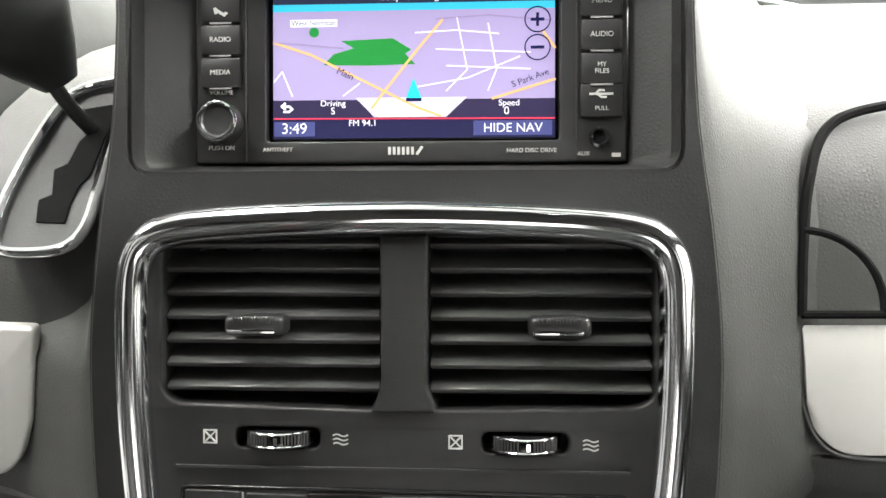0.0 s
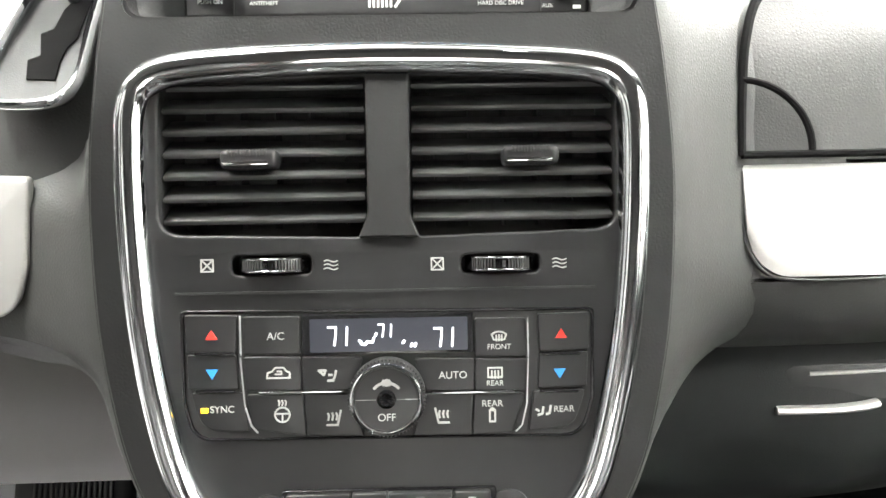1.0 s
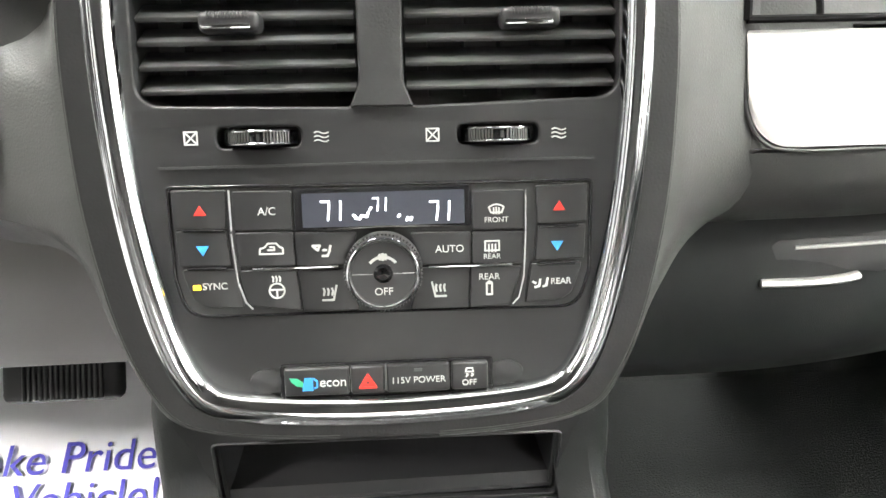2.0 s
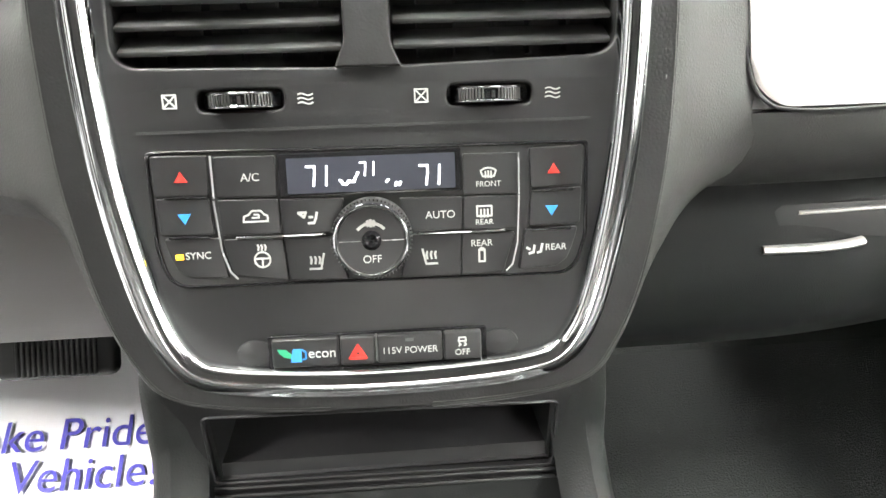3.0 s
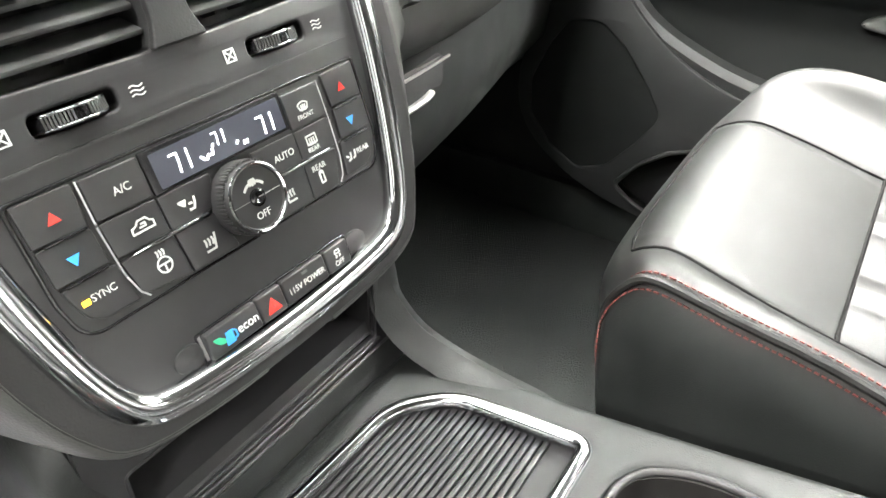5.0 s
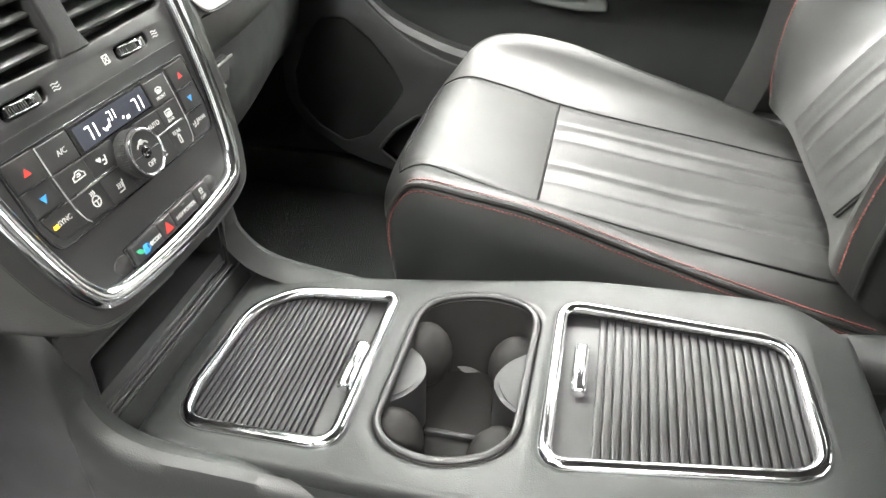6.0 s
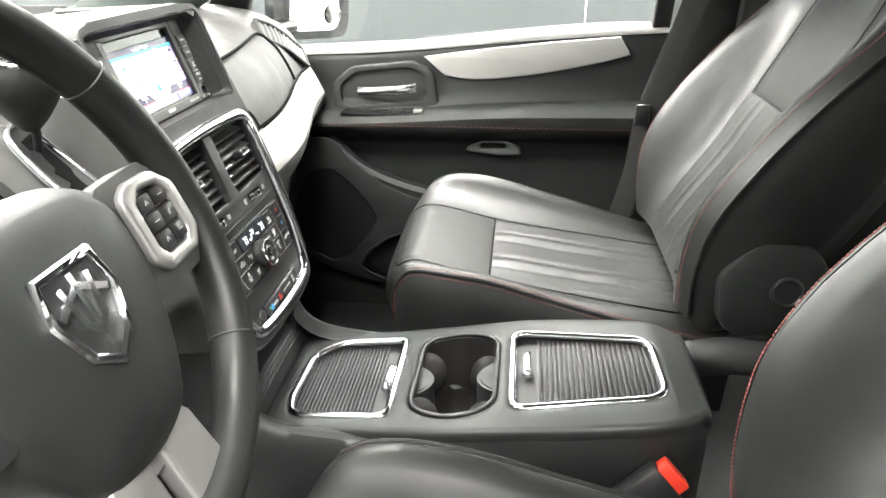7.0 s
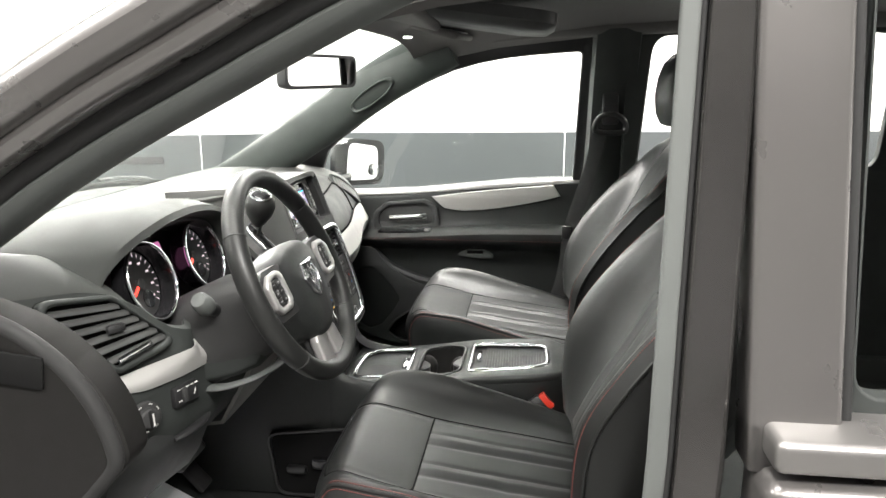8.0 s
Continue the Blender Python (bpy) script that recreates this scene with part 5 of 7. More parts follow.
    part("heated_wheel_sign", strokes([arc(-0.0514, -0.0150, 0.0036, 0, 360, 16), [(-0.0548, -0.0145), (-0.0480, -0.0145)], [(-0.0514, -0.0148), (-0.0514, -0.0184)],
                                       [(-0.0530, -0.0105), (-0.0527, -0.0090), (-0.0532, -0.0080)], [(-0.0514, -0.0105), (-0.0511, -0.0090), (-0.0516, -0.0080)], [(-0.0498, -0.0105), (-0.0495, -0.0090), (-0.0500, -0.0080)]], s, m=stm(0, 0, 0.0034)), white, c)
    for su, sg in ((-0.0262, 1), (0.0262, -1)):
        part("heated_seat_sign", strokes([[(su - sg * 0.0036, -0.0205), (su + sg * 0.0016, -0.0205), (su + sg * 0.0032, -0.0135)], [(su - sg * 0.003, -0.0180), (su - sg * 0.0026, -0.0160), (su - sg * 0.003, -0.0148)],
                                          [(su - sg * 0.001, -0.0180), (su - sg * 0.0006, -0.0160), (su - sg * 0.001, -0.0148)], [(su + sg * 0.001, -0.0180), (su + sg * 0.0014, -0.0160), (su + sg * 0.001, -0.0148)]], 0.0010, m=stm(0, 0, 0.0034)), white, c)
    part("front_screen_sign", strokes([arc(0.0548, 0.0180, 0.0055, 50, 130, 6), [(0.0512, 0.0222), (0.0522, 0.0196)], [(0.0584, 0.0222), (0.0574, 0.0196)], [(0.0522, 0.0196), (0.0574, 0.0196)],
                                       [(0.0535, 0.0190), (0.0535, 0.0218)], [(0.0548, 0.0190), (0.0548, 0.0220)], [(0.0561, 0.0190), (0.0561, 0.0218)]], s, m=stm(0, 0, 0.0034)), white, c)
    part("rear_screen_sign", strokes([[(0.0492, 0.0012), (0.0492, 0.0058), (0.0560, 0.0058), (0.0560, 0.0012), (0.0492, 0.0012)], [(0.0510, 0.0006), (0.0510, 0.0042)], [(0.0526, 0.0006), (0.0526, 0.0042)], [(0.0542, 0.0006), (0.0542, 0.0042)]], s, m=stm(0, 0, 0.0034)), white, c)
    part("lock_sign", strokes([[(0.0497, -0.0150), (0.0497, -0.0205), (0.0523, -0.0205), (0.0523, -0.0150), (0.0497, -0.0150)], arc(0.0510, -0.0150, 0.0010, 0, 180, 4)], 0.0009, m=stm(0, 0, 0.0034)), white, c)
    part("rear_air_sign", strokes([[(0.0735, -0.0178), (0.0755, -0.0172), (0.0760, -0.0140)], [(0.0725, -0.0150), (0.0738, -0.0158)], [(0.0775, -0.0175), (0.0790, -0.0170), (0.0797, -0.0135)]], 0.0011, m=stm(0, 0, 0.0034)), white, c)
    # fan dial
    kc = (0.0, -0.0062)
    dial = part("fan_dial", turned([(0.0185, 0.0), (0.0185, 0.0050), (0.0172, 0.0120), (0.0166, 0.0130), (0.0155, 0.0130), (0.0150, 0.0118), (0.0, 0.0118)], stm(*kc, 0.002), 56), SATIN, c, "round black fan dial")
    part("dial_ring", tube([st(kc[0] + 0.0163 * math.cos(a), kc[1] + 0.0163 * math.sin(a), 0.0150) for a in [2 * math.pi * k / 56 for k in range(56)]], 0.0009, True, seg=8), CHROME, dial, "thin chrome ring")
    ribs = bmesh.new()
    for k in range(64):
        a = 2 * math.pi * k / 64
        box(0.0010, 0.0008, 0.0062, stm(kc[0] + 0.01815 * math.cos(a), kc[1] + 0.01815 * math.sin(a), 0.0095) @ Matrix.Rotation(a, 4, "Z"), bm=ribs)
    part("ribs", ribs, BLACK, dial, "", smooth=False)
    part("dial_button", turned([(0.0045, 0.0), (0.0045, 0.0008), (0.0030, 0.0014), (0.0, 0.0002)], stm(*kc, 0.0138), 24), GLOSS, dial)
    part("dial_line", strokes([[(-0.0145, kc[1] - 0.0002), (-0.0050, kc[1] - 0.0002)], [(0.0050, kc[1] - 0.0002), (0.0145, kc[1] - 0.0002)]], 0.0003, m=stm(0, 0, 0.0139)), LINE, dial)
    part("fan_mark", strokes([arc(0, kc[1], 0.0078, 42, 138, 8), [(-0.0016, 0.0006), (0.0016, 0.0026)], [(0.0016, 0.0006), (-0.0016, 0.0026)], [(0, 0.0002), (0, 0.003)]], 0.0013, m=stm(0, 0, 0.0139)), white, dial)
    lettering("word", "OFF", 0.0050, stm(0.0, kc[1] - 0.0088, 0.0139), white, dial)


def inset2(loop, d):
    cx = sum(p.x for p in loop) / len(loop)
    cy = sum(p.y for p in loop) / len(loop)
    hx = max(abs(p.x - cx) for p in loop)
    hy = max(abs(p.y - cy) for p in loop)
    return [Vector((cx + (p.x - cx) * (1 - d / hx), cy + (p.y - cy) * (1 - d / hy))) for p in loop]


def switch_row():
    r = thing("switch_row", st(0, -0.0612, 0), "row of four black push switches", "switch panel")
    def row(u, v, w):
        return stm(u, v + 0.002, w)
    v0, v1 = -0.0702, -0.0560
    plate("row_frame", rect(-0.0530, v0 - 0.001, 0.0525, v1 + 0.001, 0.002), [], 0.003, 0.0006, row(0, 0, 0.0018), GLOSS, r)
    for a, b in ((-0.0505, -0.0190), (-0.0182, -0.0015), (-0.0007, 0.0305), (0.0313, 0.0495)):
        part("switch", box(b - a, v1 - v0, 0.006, row((a + b) / 2, (v0 + v1) / 2, 0.0022), bevel=0.0013, seg=3), SATIN, r)
    for u in (-0.0590, 0.0590):
        part("end_dimple", turned([(0.009, -0.001), (0.0085, 0.0012), (0.005, 0.0024), (0.0, 0.0028)], row(u, -0.0632, 0.0) @ Matrix.Diagonal((1.0, 0.72, 1, 1)), 28), SATIN, r)
    top = 0.0054
    lettering("word", "econ", 0.0068, row(-0.0268, -0.0634, top), MARK, r)
    part("leaf_sign", polygon([(-0.0478, -0.0605), (-0.0440, -0.0608), (-0.0412, -0.0632), (-0.0412, -0.0655), (-0.0448, -0.0645), (-0.0470, -0.0625)], m=row(0, 0, top)), GREEN, r)
    part("pump_sign", polygon([(-0.0418, -0.0672), (-0.0365, -0.0672), (-0.0365, -0.0606), (-0.0405, -0.0606)], m=row(0, 0, top + 0.0002)), BLUE, r)
    part("pump_hose", strokes([[(-0.0362, -0.0612), (-0.0345, -0.0625), (-0.0345, -0.0655), (-0.0360, -0.0660)]], 0.0008, m=row(0, 0, top)), BLUE, r)
    part("hazard_sign", strokes([[(-0.0138, -0.0668), (-0.0058, -0.0668), (-0.0098, -0.0602), (-0.0138, -0.0668)], [(-0.0118, -0.0655), (-0.0078, -0.0655), (-0.0098, -0.0622), (-0.0118, -0.0655)]], 0.0011, m=row(0, 0, top)), RED, r)
    lettering("word", "115V POWER", 0.0046, row(0.0150, -0.0640, top), MARK, r)
    part("indicator_bar", box(0.004, 0.0014, 0.0004, row(0.015, -0.0588, top)), PILLAR_TRIM, r)
    lettering("word", "OFF", 0.0042, row(0.0402, -0.0664, top), MARK, r)
    part("skid_sign", strokes([[(0.0388, -0.0590), (0.0418, -0.0590), (0.0422, -0.0608), (0.0384, -0.0608), (0.0388, -0.0590)], [(0.0388, -0.0618), (0.0396, -0.0624), (0.0386, -0.0632)], [(0.0414, -0.0618), (0.0422, -0.0624), (0.0412, -0.0632)]], 0.0007, m=row(0, 0, top)), MARK, r)


RW = -0.022


def radio():
    r = thing("car_radio", st(0, 0.23, RW), "black touchscreen radio with side keys and a map", "radio")
    rm = lambda u, v, w=0.0: stm(u, v, RW + w)
    # sloping surround down to the recessed unit
    outer, inner = rect(-0.1255, 0.1775, 0.1265, 0.2900, 0.012, 4), rect(-0.1035, 0.1830, 0.1075, 0.2850, 0.003, 4)
    part("surround", thick(loft([[st(p.x, p.y, 0.0) for p in outer], [st(p.x * 0.985, p.y * 0.998 + 0.0006, -0.010) for p in outer], [st(p.x, p.y, RW - 0.002) for p in inner]], caps=False), 0.002), BEZEL, r)
    plate("fascia", rect(-0.1010, 0.1850, 0.1050, 0.2860, 0.002), [rect(-0.0668, 0.1955, 0.0738, 0.2800, 0.002)], 0.006, 0.001, rm(0, 0, 0.003), SATIN, r, "satin black fascia")
    plate("screen_glass", rect(-0.0675, 0.1948, 0.0745, 0.2807, 0.001), [], 0.002, 0, rm(0, 0, -0.003), GLOSS, r)
    # picture on the screen: sky, land, park, roads, bars
    lav = glow("map_land", (0.56, 0.47, 0.80), 0.68, 0.2, 1.0)
    layers = [("map_land", [(-0.0645, 0.2150), (0.0718, 0.2150), (0.0718, 0.2590), (-0.0645, 0.2590)], lav, 0.0),
              ("map_sky", [(-0.0645, 0.2590), (0.0718, 0.2590), (0.0718, 0.2625), (-0.0645, 0.2625)], glow("map_sky", (0.05, 0.55, 0.80), 0.9), 0.0),
              ("title_bar", [(-0.0645, 0.2625), (0.0718, 0.2625), (0.0718, 0.2690), (-0.0645, 0.2690)], glow("map_bar", (0.05, 0.06, 0.12), 0.5), 0.0),
              ("map_near", [(-0.0150, 0.2075), (0.0200, 0.2075), (0.0300, 0.2170), (-0.0240, 0.2170)], glow("map_near", (0.86, 0.80, 0.95), 0.8, 0.2, 1.0), 0.0002),
              ("lower_bar", [(-0.0645, 0.1975), (0.0718, 0.1975), (0.0718, 0.2068), (-0.0645, 0.2068)], glow("map_navy", (0.03, 0.03, 0.10), 0.7, 0.2, 1.0), 0.0),
              ("left_tab", [(-0.0645, 0.2068), (-0.0120, 0.2068), (-0.0235, 0.2160), (-0.0645, 0.2160)], glow("map_tab", (0.05, 0.04, 0.10), 0.6), 0.0002),
              ("right_tab", [(0.0190, 0.2068), (0.0718, 0.2068), (0.0718, 0.2160), (0.0290, 0.2160)], glow("map_tab", (0.05, 0.04, 0.10), 0.6), 0.0002),
              ("park", [(-0.0395, 0.2330), (-0.0180, 0.2325), (0.0050, 0.2330), (0.0000, 0.2380), (0.0030, 0.2400), (-0.0060, 0.2455), (-0.0310, 0.2445), (-0.0250, 0.2410), (-0.0350, 0.2380)], glow("map_green", (0.03, 0.36, 0.07), 0.7, 0.2, 1.0), 0.0003),
              ("clock_box", [(-0.0640, 0.1985), (-0.0440, 0.1985), (-0.0440, 0.2055), (-0.0640, 0.2055)], glow("map_button", (0.08, 0.09, 0.25), 0.8), 0.0003),
              ("hide_box", [(0.0330, 0.1985), (0.0705, 0.1985), (0.0705, 0.2055), (0.0330, 0.2055)], glow("map_button", (0.08, 0.09, 0.25), 0.8), 0.0003),
              ("town_box", [(-0.0560, 0.2515), (-0.0330, 0.2515), (-0.0330, 0.2550), (-0.0560, 0.2550)], glow("map_label", (0.9, 0.9, 0.95), 1.0), 0.0004)]
    scr = plate("screen", rect(-0.0648, 0.1970, 0.0720, 0.2700, 0.0005), [], 0.001, 0, rm(0, 0, -0.0022), BLACK, r, "lit navigation screen")
    for name, pts, mat, w in layers:
        part(name, polygon(pts, 0.0002, m=rm(0, 0, -0.0012 + w)), mat, scr, smooth=False)
    orange, pale = glow("road_orange", (0.90, 0.52, 0.20), 0.9), glow("road_pale", (0.78, 0.74, 0.93), 1.0)
    road_mat = orange
    for run in [[(-0.0640, 0.2440), (-0.0460, 0.2380), (-0.0100, 0.2200), (0.0060, 0.2120), (0.0170, 0.2080)], [(0.0180, 0.2540), (0.0060, 0.2400), (-0.0100, 0.2200), (-0.0160, 0.2120)], [(0.0420, 0.2160), (0.0718, 0.2250)], [(0.0660, 0.2480), (0.0718, 0.2400)]]:
        part("road", strokes([run], 0.0011, m=rm(0, 0, -0.0008)), road_mat, scr)
    side_road_mat = pale
    for run in [[(0.0050, 0.2480), (0.0250, 0.2490), (0.0450, 0.2470)], [(0.0250, 0.2550), (0.0300, 0.2300), (0.0200, 0.2200)], [(0.0400, 0.2520), (0.0440, 0.2300), (0.0400, 0.2200)], [(0.0150, 0.2400), (0.0600, 0.2380)],
                                [(0.0200, 0.2320), (0.0600, 0.2300)], [(-0.0300, 0.2180), (-0.0220, 0.2240)], [(-0.0640, 0.2250), (-0.0600, 0.2300), (-0.0550, 0.2180)], [(0.0060, 0.2220), (0.0300, 0.2260), (0.0550, 0.2360)]]:
        part("side_road", strokes([run], 0.0007, m=rm(0, 0, -0.0008)), side_road_mat, scr)
    boundary_mat = glow("road_mauve", (0.35, 0.28, 0.5), 0.8)
    for run in [[(-0.0645, 0.2440), (-0.0500, 0.2430), (-0.0300, 0.2410)], [(0.0150, 0.2545), (0.0400, 0.2560), (0.0700, 0.2530)]]:
        part("boundary", strokes([run], 0.0006, m=rm(0, 0, -0.0008)), boundary_mat, scr)
    part("red_line", strokes([[(-0.0640, 0.2071), (0.0715, 0.2064)]], 0.0006, m=rm(0, 0, -0.0007)), glow("map_red", (0.8, 0.05, 0.10), 1.0), scr)
    white = glow("screen_white", (0.95, 0.95, 1.0), 1.0)
    ink = glow("screen_ink", (0.02, 0.02, 0.12), 0.4)
    part("car_arrow", polygon([(0.0005, 0.2165), (0.0080, 0.2165), (0.0042, 0.2262)], m=rm(0, 0, -0.0006)), glow("arrow_cyan", (0.03, 0.62, 0.78), 1.0), scr)
    part("arrow_base", polygon([(0.0005, 0.2150), (0.0080, 0.2150), (0.0080, 0.2166), (0.0005, 0.2166)], m=rm(0, 0, -0.0006)), ink, scr)
    part("town_dot", disc(0.0024, 0.0003, rm(-0.0442, 0.2488, -0.0008), seg=20), glow("dot_green", (0.02, 0.28, 0.06), 0.8), scr)
    for v, plus in ((0.2535, True), (0.2402, False)):
        part("zoom_ring", strokes([arc(0.0635, v, 0.0060, 0, 360, 24)], 0.0006, m=rm(0, 0, -0.0006)), ink, scr)
        part("zoom_sign", strokes([[(0.0607, v), (0.0663, v)]] + ([[(0.0635, v - 0.0028), (0.0635, v + 0.0028)]] if plus else []), 0.0014, m=rm(0, 0, -0.0006)), ink, scr)
    def say(txt, u, v, h, mat=white, rot=0.0, wide=1.0):
        lettering("word", txt, h, rm(u, v, -0.0005) @ pose(0, 0, 0, 0, 0, rot), mat, scr, widen=wide, depth=0.00005)
    say("3:49", -0.0540, 0.2020, 0.0074)
    say("HIDE NAV", 0.0518, 0.2018, 0.0062)
    say("FM 94.1", -0.0205, 0.2046, 0.0043)
    say("Driving", -0.0350, 0.2142, 0.0042)
    say("S", -0.0350, 0.2105, 0.0048)
    say("Speed", 0.0500, 0.2138, 0.0042)
    say("0", 0.0488, 0.2100, 0.0052)
    say("West Norriton", -0.0445, 0.2532, 0.0035, ink)
    say("Main", -0.0290, 0.2285, 0.0046, ink, -24)
    say("S Park Ave", 0.0600, 0.2255, 0.0042, ink, 20)
    say("Ready to Navigate", 0.0040, 0.2655, 0.0050)
    part("back_sign", strokes([[(-0.0600, 0.2130), (-0.0565, 0.2130), (-0.0550, 0.2117), (-0.0565, 0.2104), (-0.0590, 0.2104)], [(-0.0585, 0.2145), (-0.0602, 0.2130), (-0.0585, 0.2116)]], 0.0010, m=rm(0, 0, -0.0005)), white, scr)
    # key columns
    for u, words in ((-0.0885, ("", "RADIO", "MEDIA")), (0.0930, ("MENU", "AUDIO", "MY\nFILES"))):
        for k, wd in enumerate(words):
            v = 0.2600 - 0.0157 * k
            part("key", box(0.0195, 0.0145, 0.006, rm(u, v, 0.0022), bevel=0.0012), SATIN, r)
            part("key_line", box(0.0105, 0.0008, 0.0006, rm(u, v - 0.0077, 0.0050)), LINE, r)
            if wd:
                lettering("word", wd, 0.0034 if "\n" not in wd else 0.0031, rm(u, v, 0.0054), MARK, r)
            else:
                part("phone_sign", strokes([[(u - 0.002, v - 0.003), (u - 0.0025, v - 0.001), (u + 0.002, v - 0.004), (u + 0.003, v - 0.003)]], 0.0014, m=rm(0, 0, 0.0054)), MARK, r)
    lettering("word", "VOLUME", 0.0030, rm(-0.0885, 0.2192, 0.0034), MARK, r)
    lettering("word", "PUSH ON", 0.0030, rm(-0.0885, 0.1925, 0.0034), MARK, r)
    lettering("word", "ANTITHEFT", 0.0028, rm(-0.0610, 0.1915, 0.0034), MARK, r)
    part("maker_mark", strokes([[(-0.0070 + 0.0022 * k, 0.1893), (-0.0070 + 0.0022 * k, 0.1922)] for k in range(6)] + [[(0.0062, 0.1892), (0.0085, 0.1925)]], 0.0013, m=rm(0, 0, 0.0032)), MARK, r)
    lettering("word", "HARD DISC DRIVE", 0.0029, rm(0.0605, 0.1905, 0.0034), MARK, r)
    part("usb_door", box(0.0195, 0.0155, 0.005, rm(0.0930, 0.2135, 0.0022), bevel=0.001), SATIN, r)
    part("usb_sign", strokes([[(0.0875, 0.2165), (0.0980, 0.2165)], [(0.0900, 0.2165), (0.0918, 0.2182), (0.0940, 0.2182)], [(0.0910, 0.2165), (0.0928, 0.2150), (0.0950, 0.2150)]], 0.0010, m=rm(0, 0, 0.0050)), MARK, r)
    lettering("word", "PULL", 0.0029, rm(0.0930, 0.2098, 0.0049), MARK, r)
    part("aux_ring", turned([(0.0050, 0.0), (0.0050, 0.0014), (0.0036, 0.0018), (0.0030, 0.0002), (0.0, 0.0)], rm(0.0922, 0.1965, 0.0030), 28), GLOSS, r, "round audio socket")
    lettering("word", "AUX", 0.0028, rm(0.0848, 0.1888, 0.0034), MARK, r)
    part("small_mark", strokes([[(0.0985, 0.1882), (0.1015, 0.1882)]], 0.0018, m=rm(0, 0, 0.0032)), MARK, r)
    kn = part("volume_knob", turned([(0.0102, 0.0), (0.0100, 0.0120), (0.0090, 0.0136), (0.0076, 0.0138), (0.0066, 0.0128), (0.0, 0.0124)], rm(-0.0873, 0.2040, 0.000), 44), SATIN, r, "round volume knob")
    part("knob_ring", tube([rm(-0.0873 + 0.0088 * math.cos(a), 0.2040 + 0.0088 * math.sin(a), 0.0135).translation for a in [2 * math.pi * k / 40 for k in range(40)]], 0.0009, True, seg=8), CHROME, kn)
    part("key_gap", box(0.0006, 0.098, 0.001, rm(-0.0765, 0.2350, 0.0031)), BLACK, r)
    part("key_gap", box(0.0006, 0.098, 0.001, rm(0.0815, 0.2350, 0.0031)), BLACK, r)


def gear_selector():
    g = thing("gear_selector", (-0.20, 0.37, 1.08), "dash-mounted gear lever in a chrome-edged gate", "gear lever")
    n = Vector((0.0, -0.66, 0.75)).normalized()
    m = face_pose((-0.190, 0.372, 1.104), n)
    out = [(0.0295, 0.0437), (0.018, 0.0431), (0.0040, 0.0383), (-0.0060, 0.0260), (-0.014, -0.0037), (-0.0185, -0.0307), (-0.0190, -0.0512), (-0.014, -0.0655), (0.0050, -0.0682), (0.0215, -0.0650), (0.0285, -0.0531), (0.0293, -0.0311), (0.0295, -0.006), (0.0305, 0.0250)]
    loop = [p.to_2d() for p in smooth_path([(*p, 0) for p in out], 4, True)]
    part("chrome_edge", tube([m @ Vector((p.x, p.y, 0.004)) for p in loop], 0.0032, True, flat=0.004, normal=n), CHROME, g, "chrome gate edge")
    plate("gate_plate", loop, [], 0.004, 0, m @ Matrix.Translation((0, 0, 0.0025)), PLASTIC, g, "dark grey gate plate")
    slot = [(0.0275, 0.0287), (0.0079, 0.0249), (0.0060, 0.0135), (0.0161, 0.0111), (0.0106, 0.0017), (0.0081, -0.0131), (0.0014, -0.0167), (0.0048, -0.0327), (-0.0015, -0.0361), (0.0008, -0.0496), (0.0163, -0.0504), (0.0161, -0.0379), (0.0179, -0.0275), (0.0222, -0.0205), (0.0242, 0.0034)]
    # black sheet on the plate, painting the shade of an open slot
    part("gate_slot", polygon(slot, 0.0012, m=m @ Matrix.Translation((0, 0, 0.0028))), JOINT_SHADE, g, "black zigzag sheet for the gate slot's shade", smooth=False)
    foot, top = m @ Vector((0.0200, 0.0080, -0.010)), Vector((-0.196, 0.364, 1.170))
    part("lever", tube(smooth_path([foot, foot.lerp(top, 0.5) + Vector((0, -0.004, -0.004)), top], 6), [0.0042] * 9 + [0.006, 0.007, 0.008, 0.009], seg=12), SATIN, g, "dark steel lever")
    dirv = (top - foot).normalized()
    km = face_pose(top - dirv * 0.022, dirv)
    part("knob", turned([(0.0, -0.014), (0.010, -0.012), (0.019, 0.002), (0.029, 0.022), (0.033, 0.040), (0.030, 0.057), (0.022, 0.066), (0.0, 0.070)], km, 32), LEATHER, g, "black leather knob")
    part("knob_cap", turned([(0.0, 0.069), (0.019, 0.0690), (0.016, 0.0715), (0.0, 0.0725)], km, 32), GLOSS, g, "dark knob cap")
    part("cap_ring", tube([km @ Vector((0.0215 * math.cos(a), 0.0215 * math.sin(a), 0.0670)) for a in [2 * math.pi * k / 32 for k in range(32)]], 0.0025, True, seg=8), CHROME, g, "chrome cap ring")


def stack_trim():
    t = thing("trim_panel", (-0.19, 0.30, 0.99), "satin silver trim panel beside the stack", "trim panel")
    pts = rounded([(-0.248, 0.957), (-0.193, 0.957), (-0.186, 0.982), (-0.186, 1.025), (-0.248, 1.027)], [0.002, 0.018, 0.012, 0.004, 0.002])
    m = basis(Vector((0, 0.295, 0)), EX, EZ, -EY)
    def tilt(co):
        co.y = co.y - 0.016 + (co.z - 0.955) * 0.45 - 0.004
        return co
    plate("panel", pts, [], 0.008, 0.002, m, SILVER, t, "", warp=tilt)


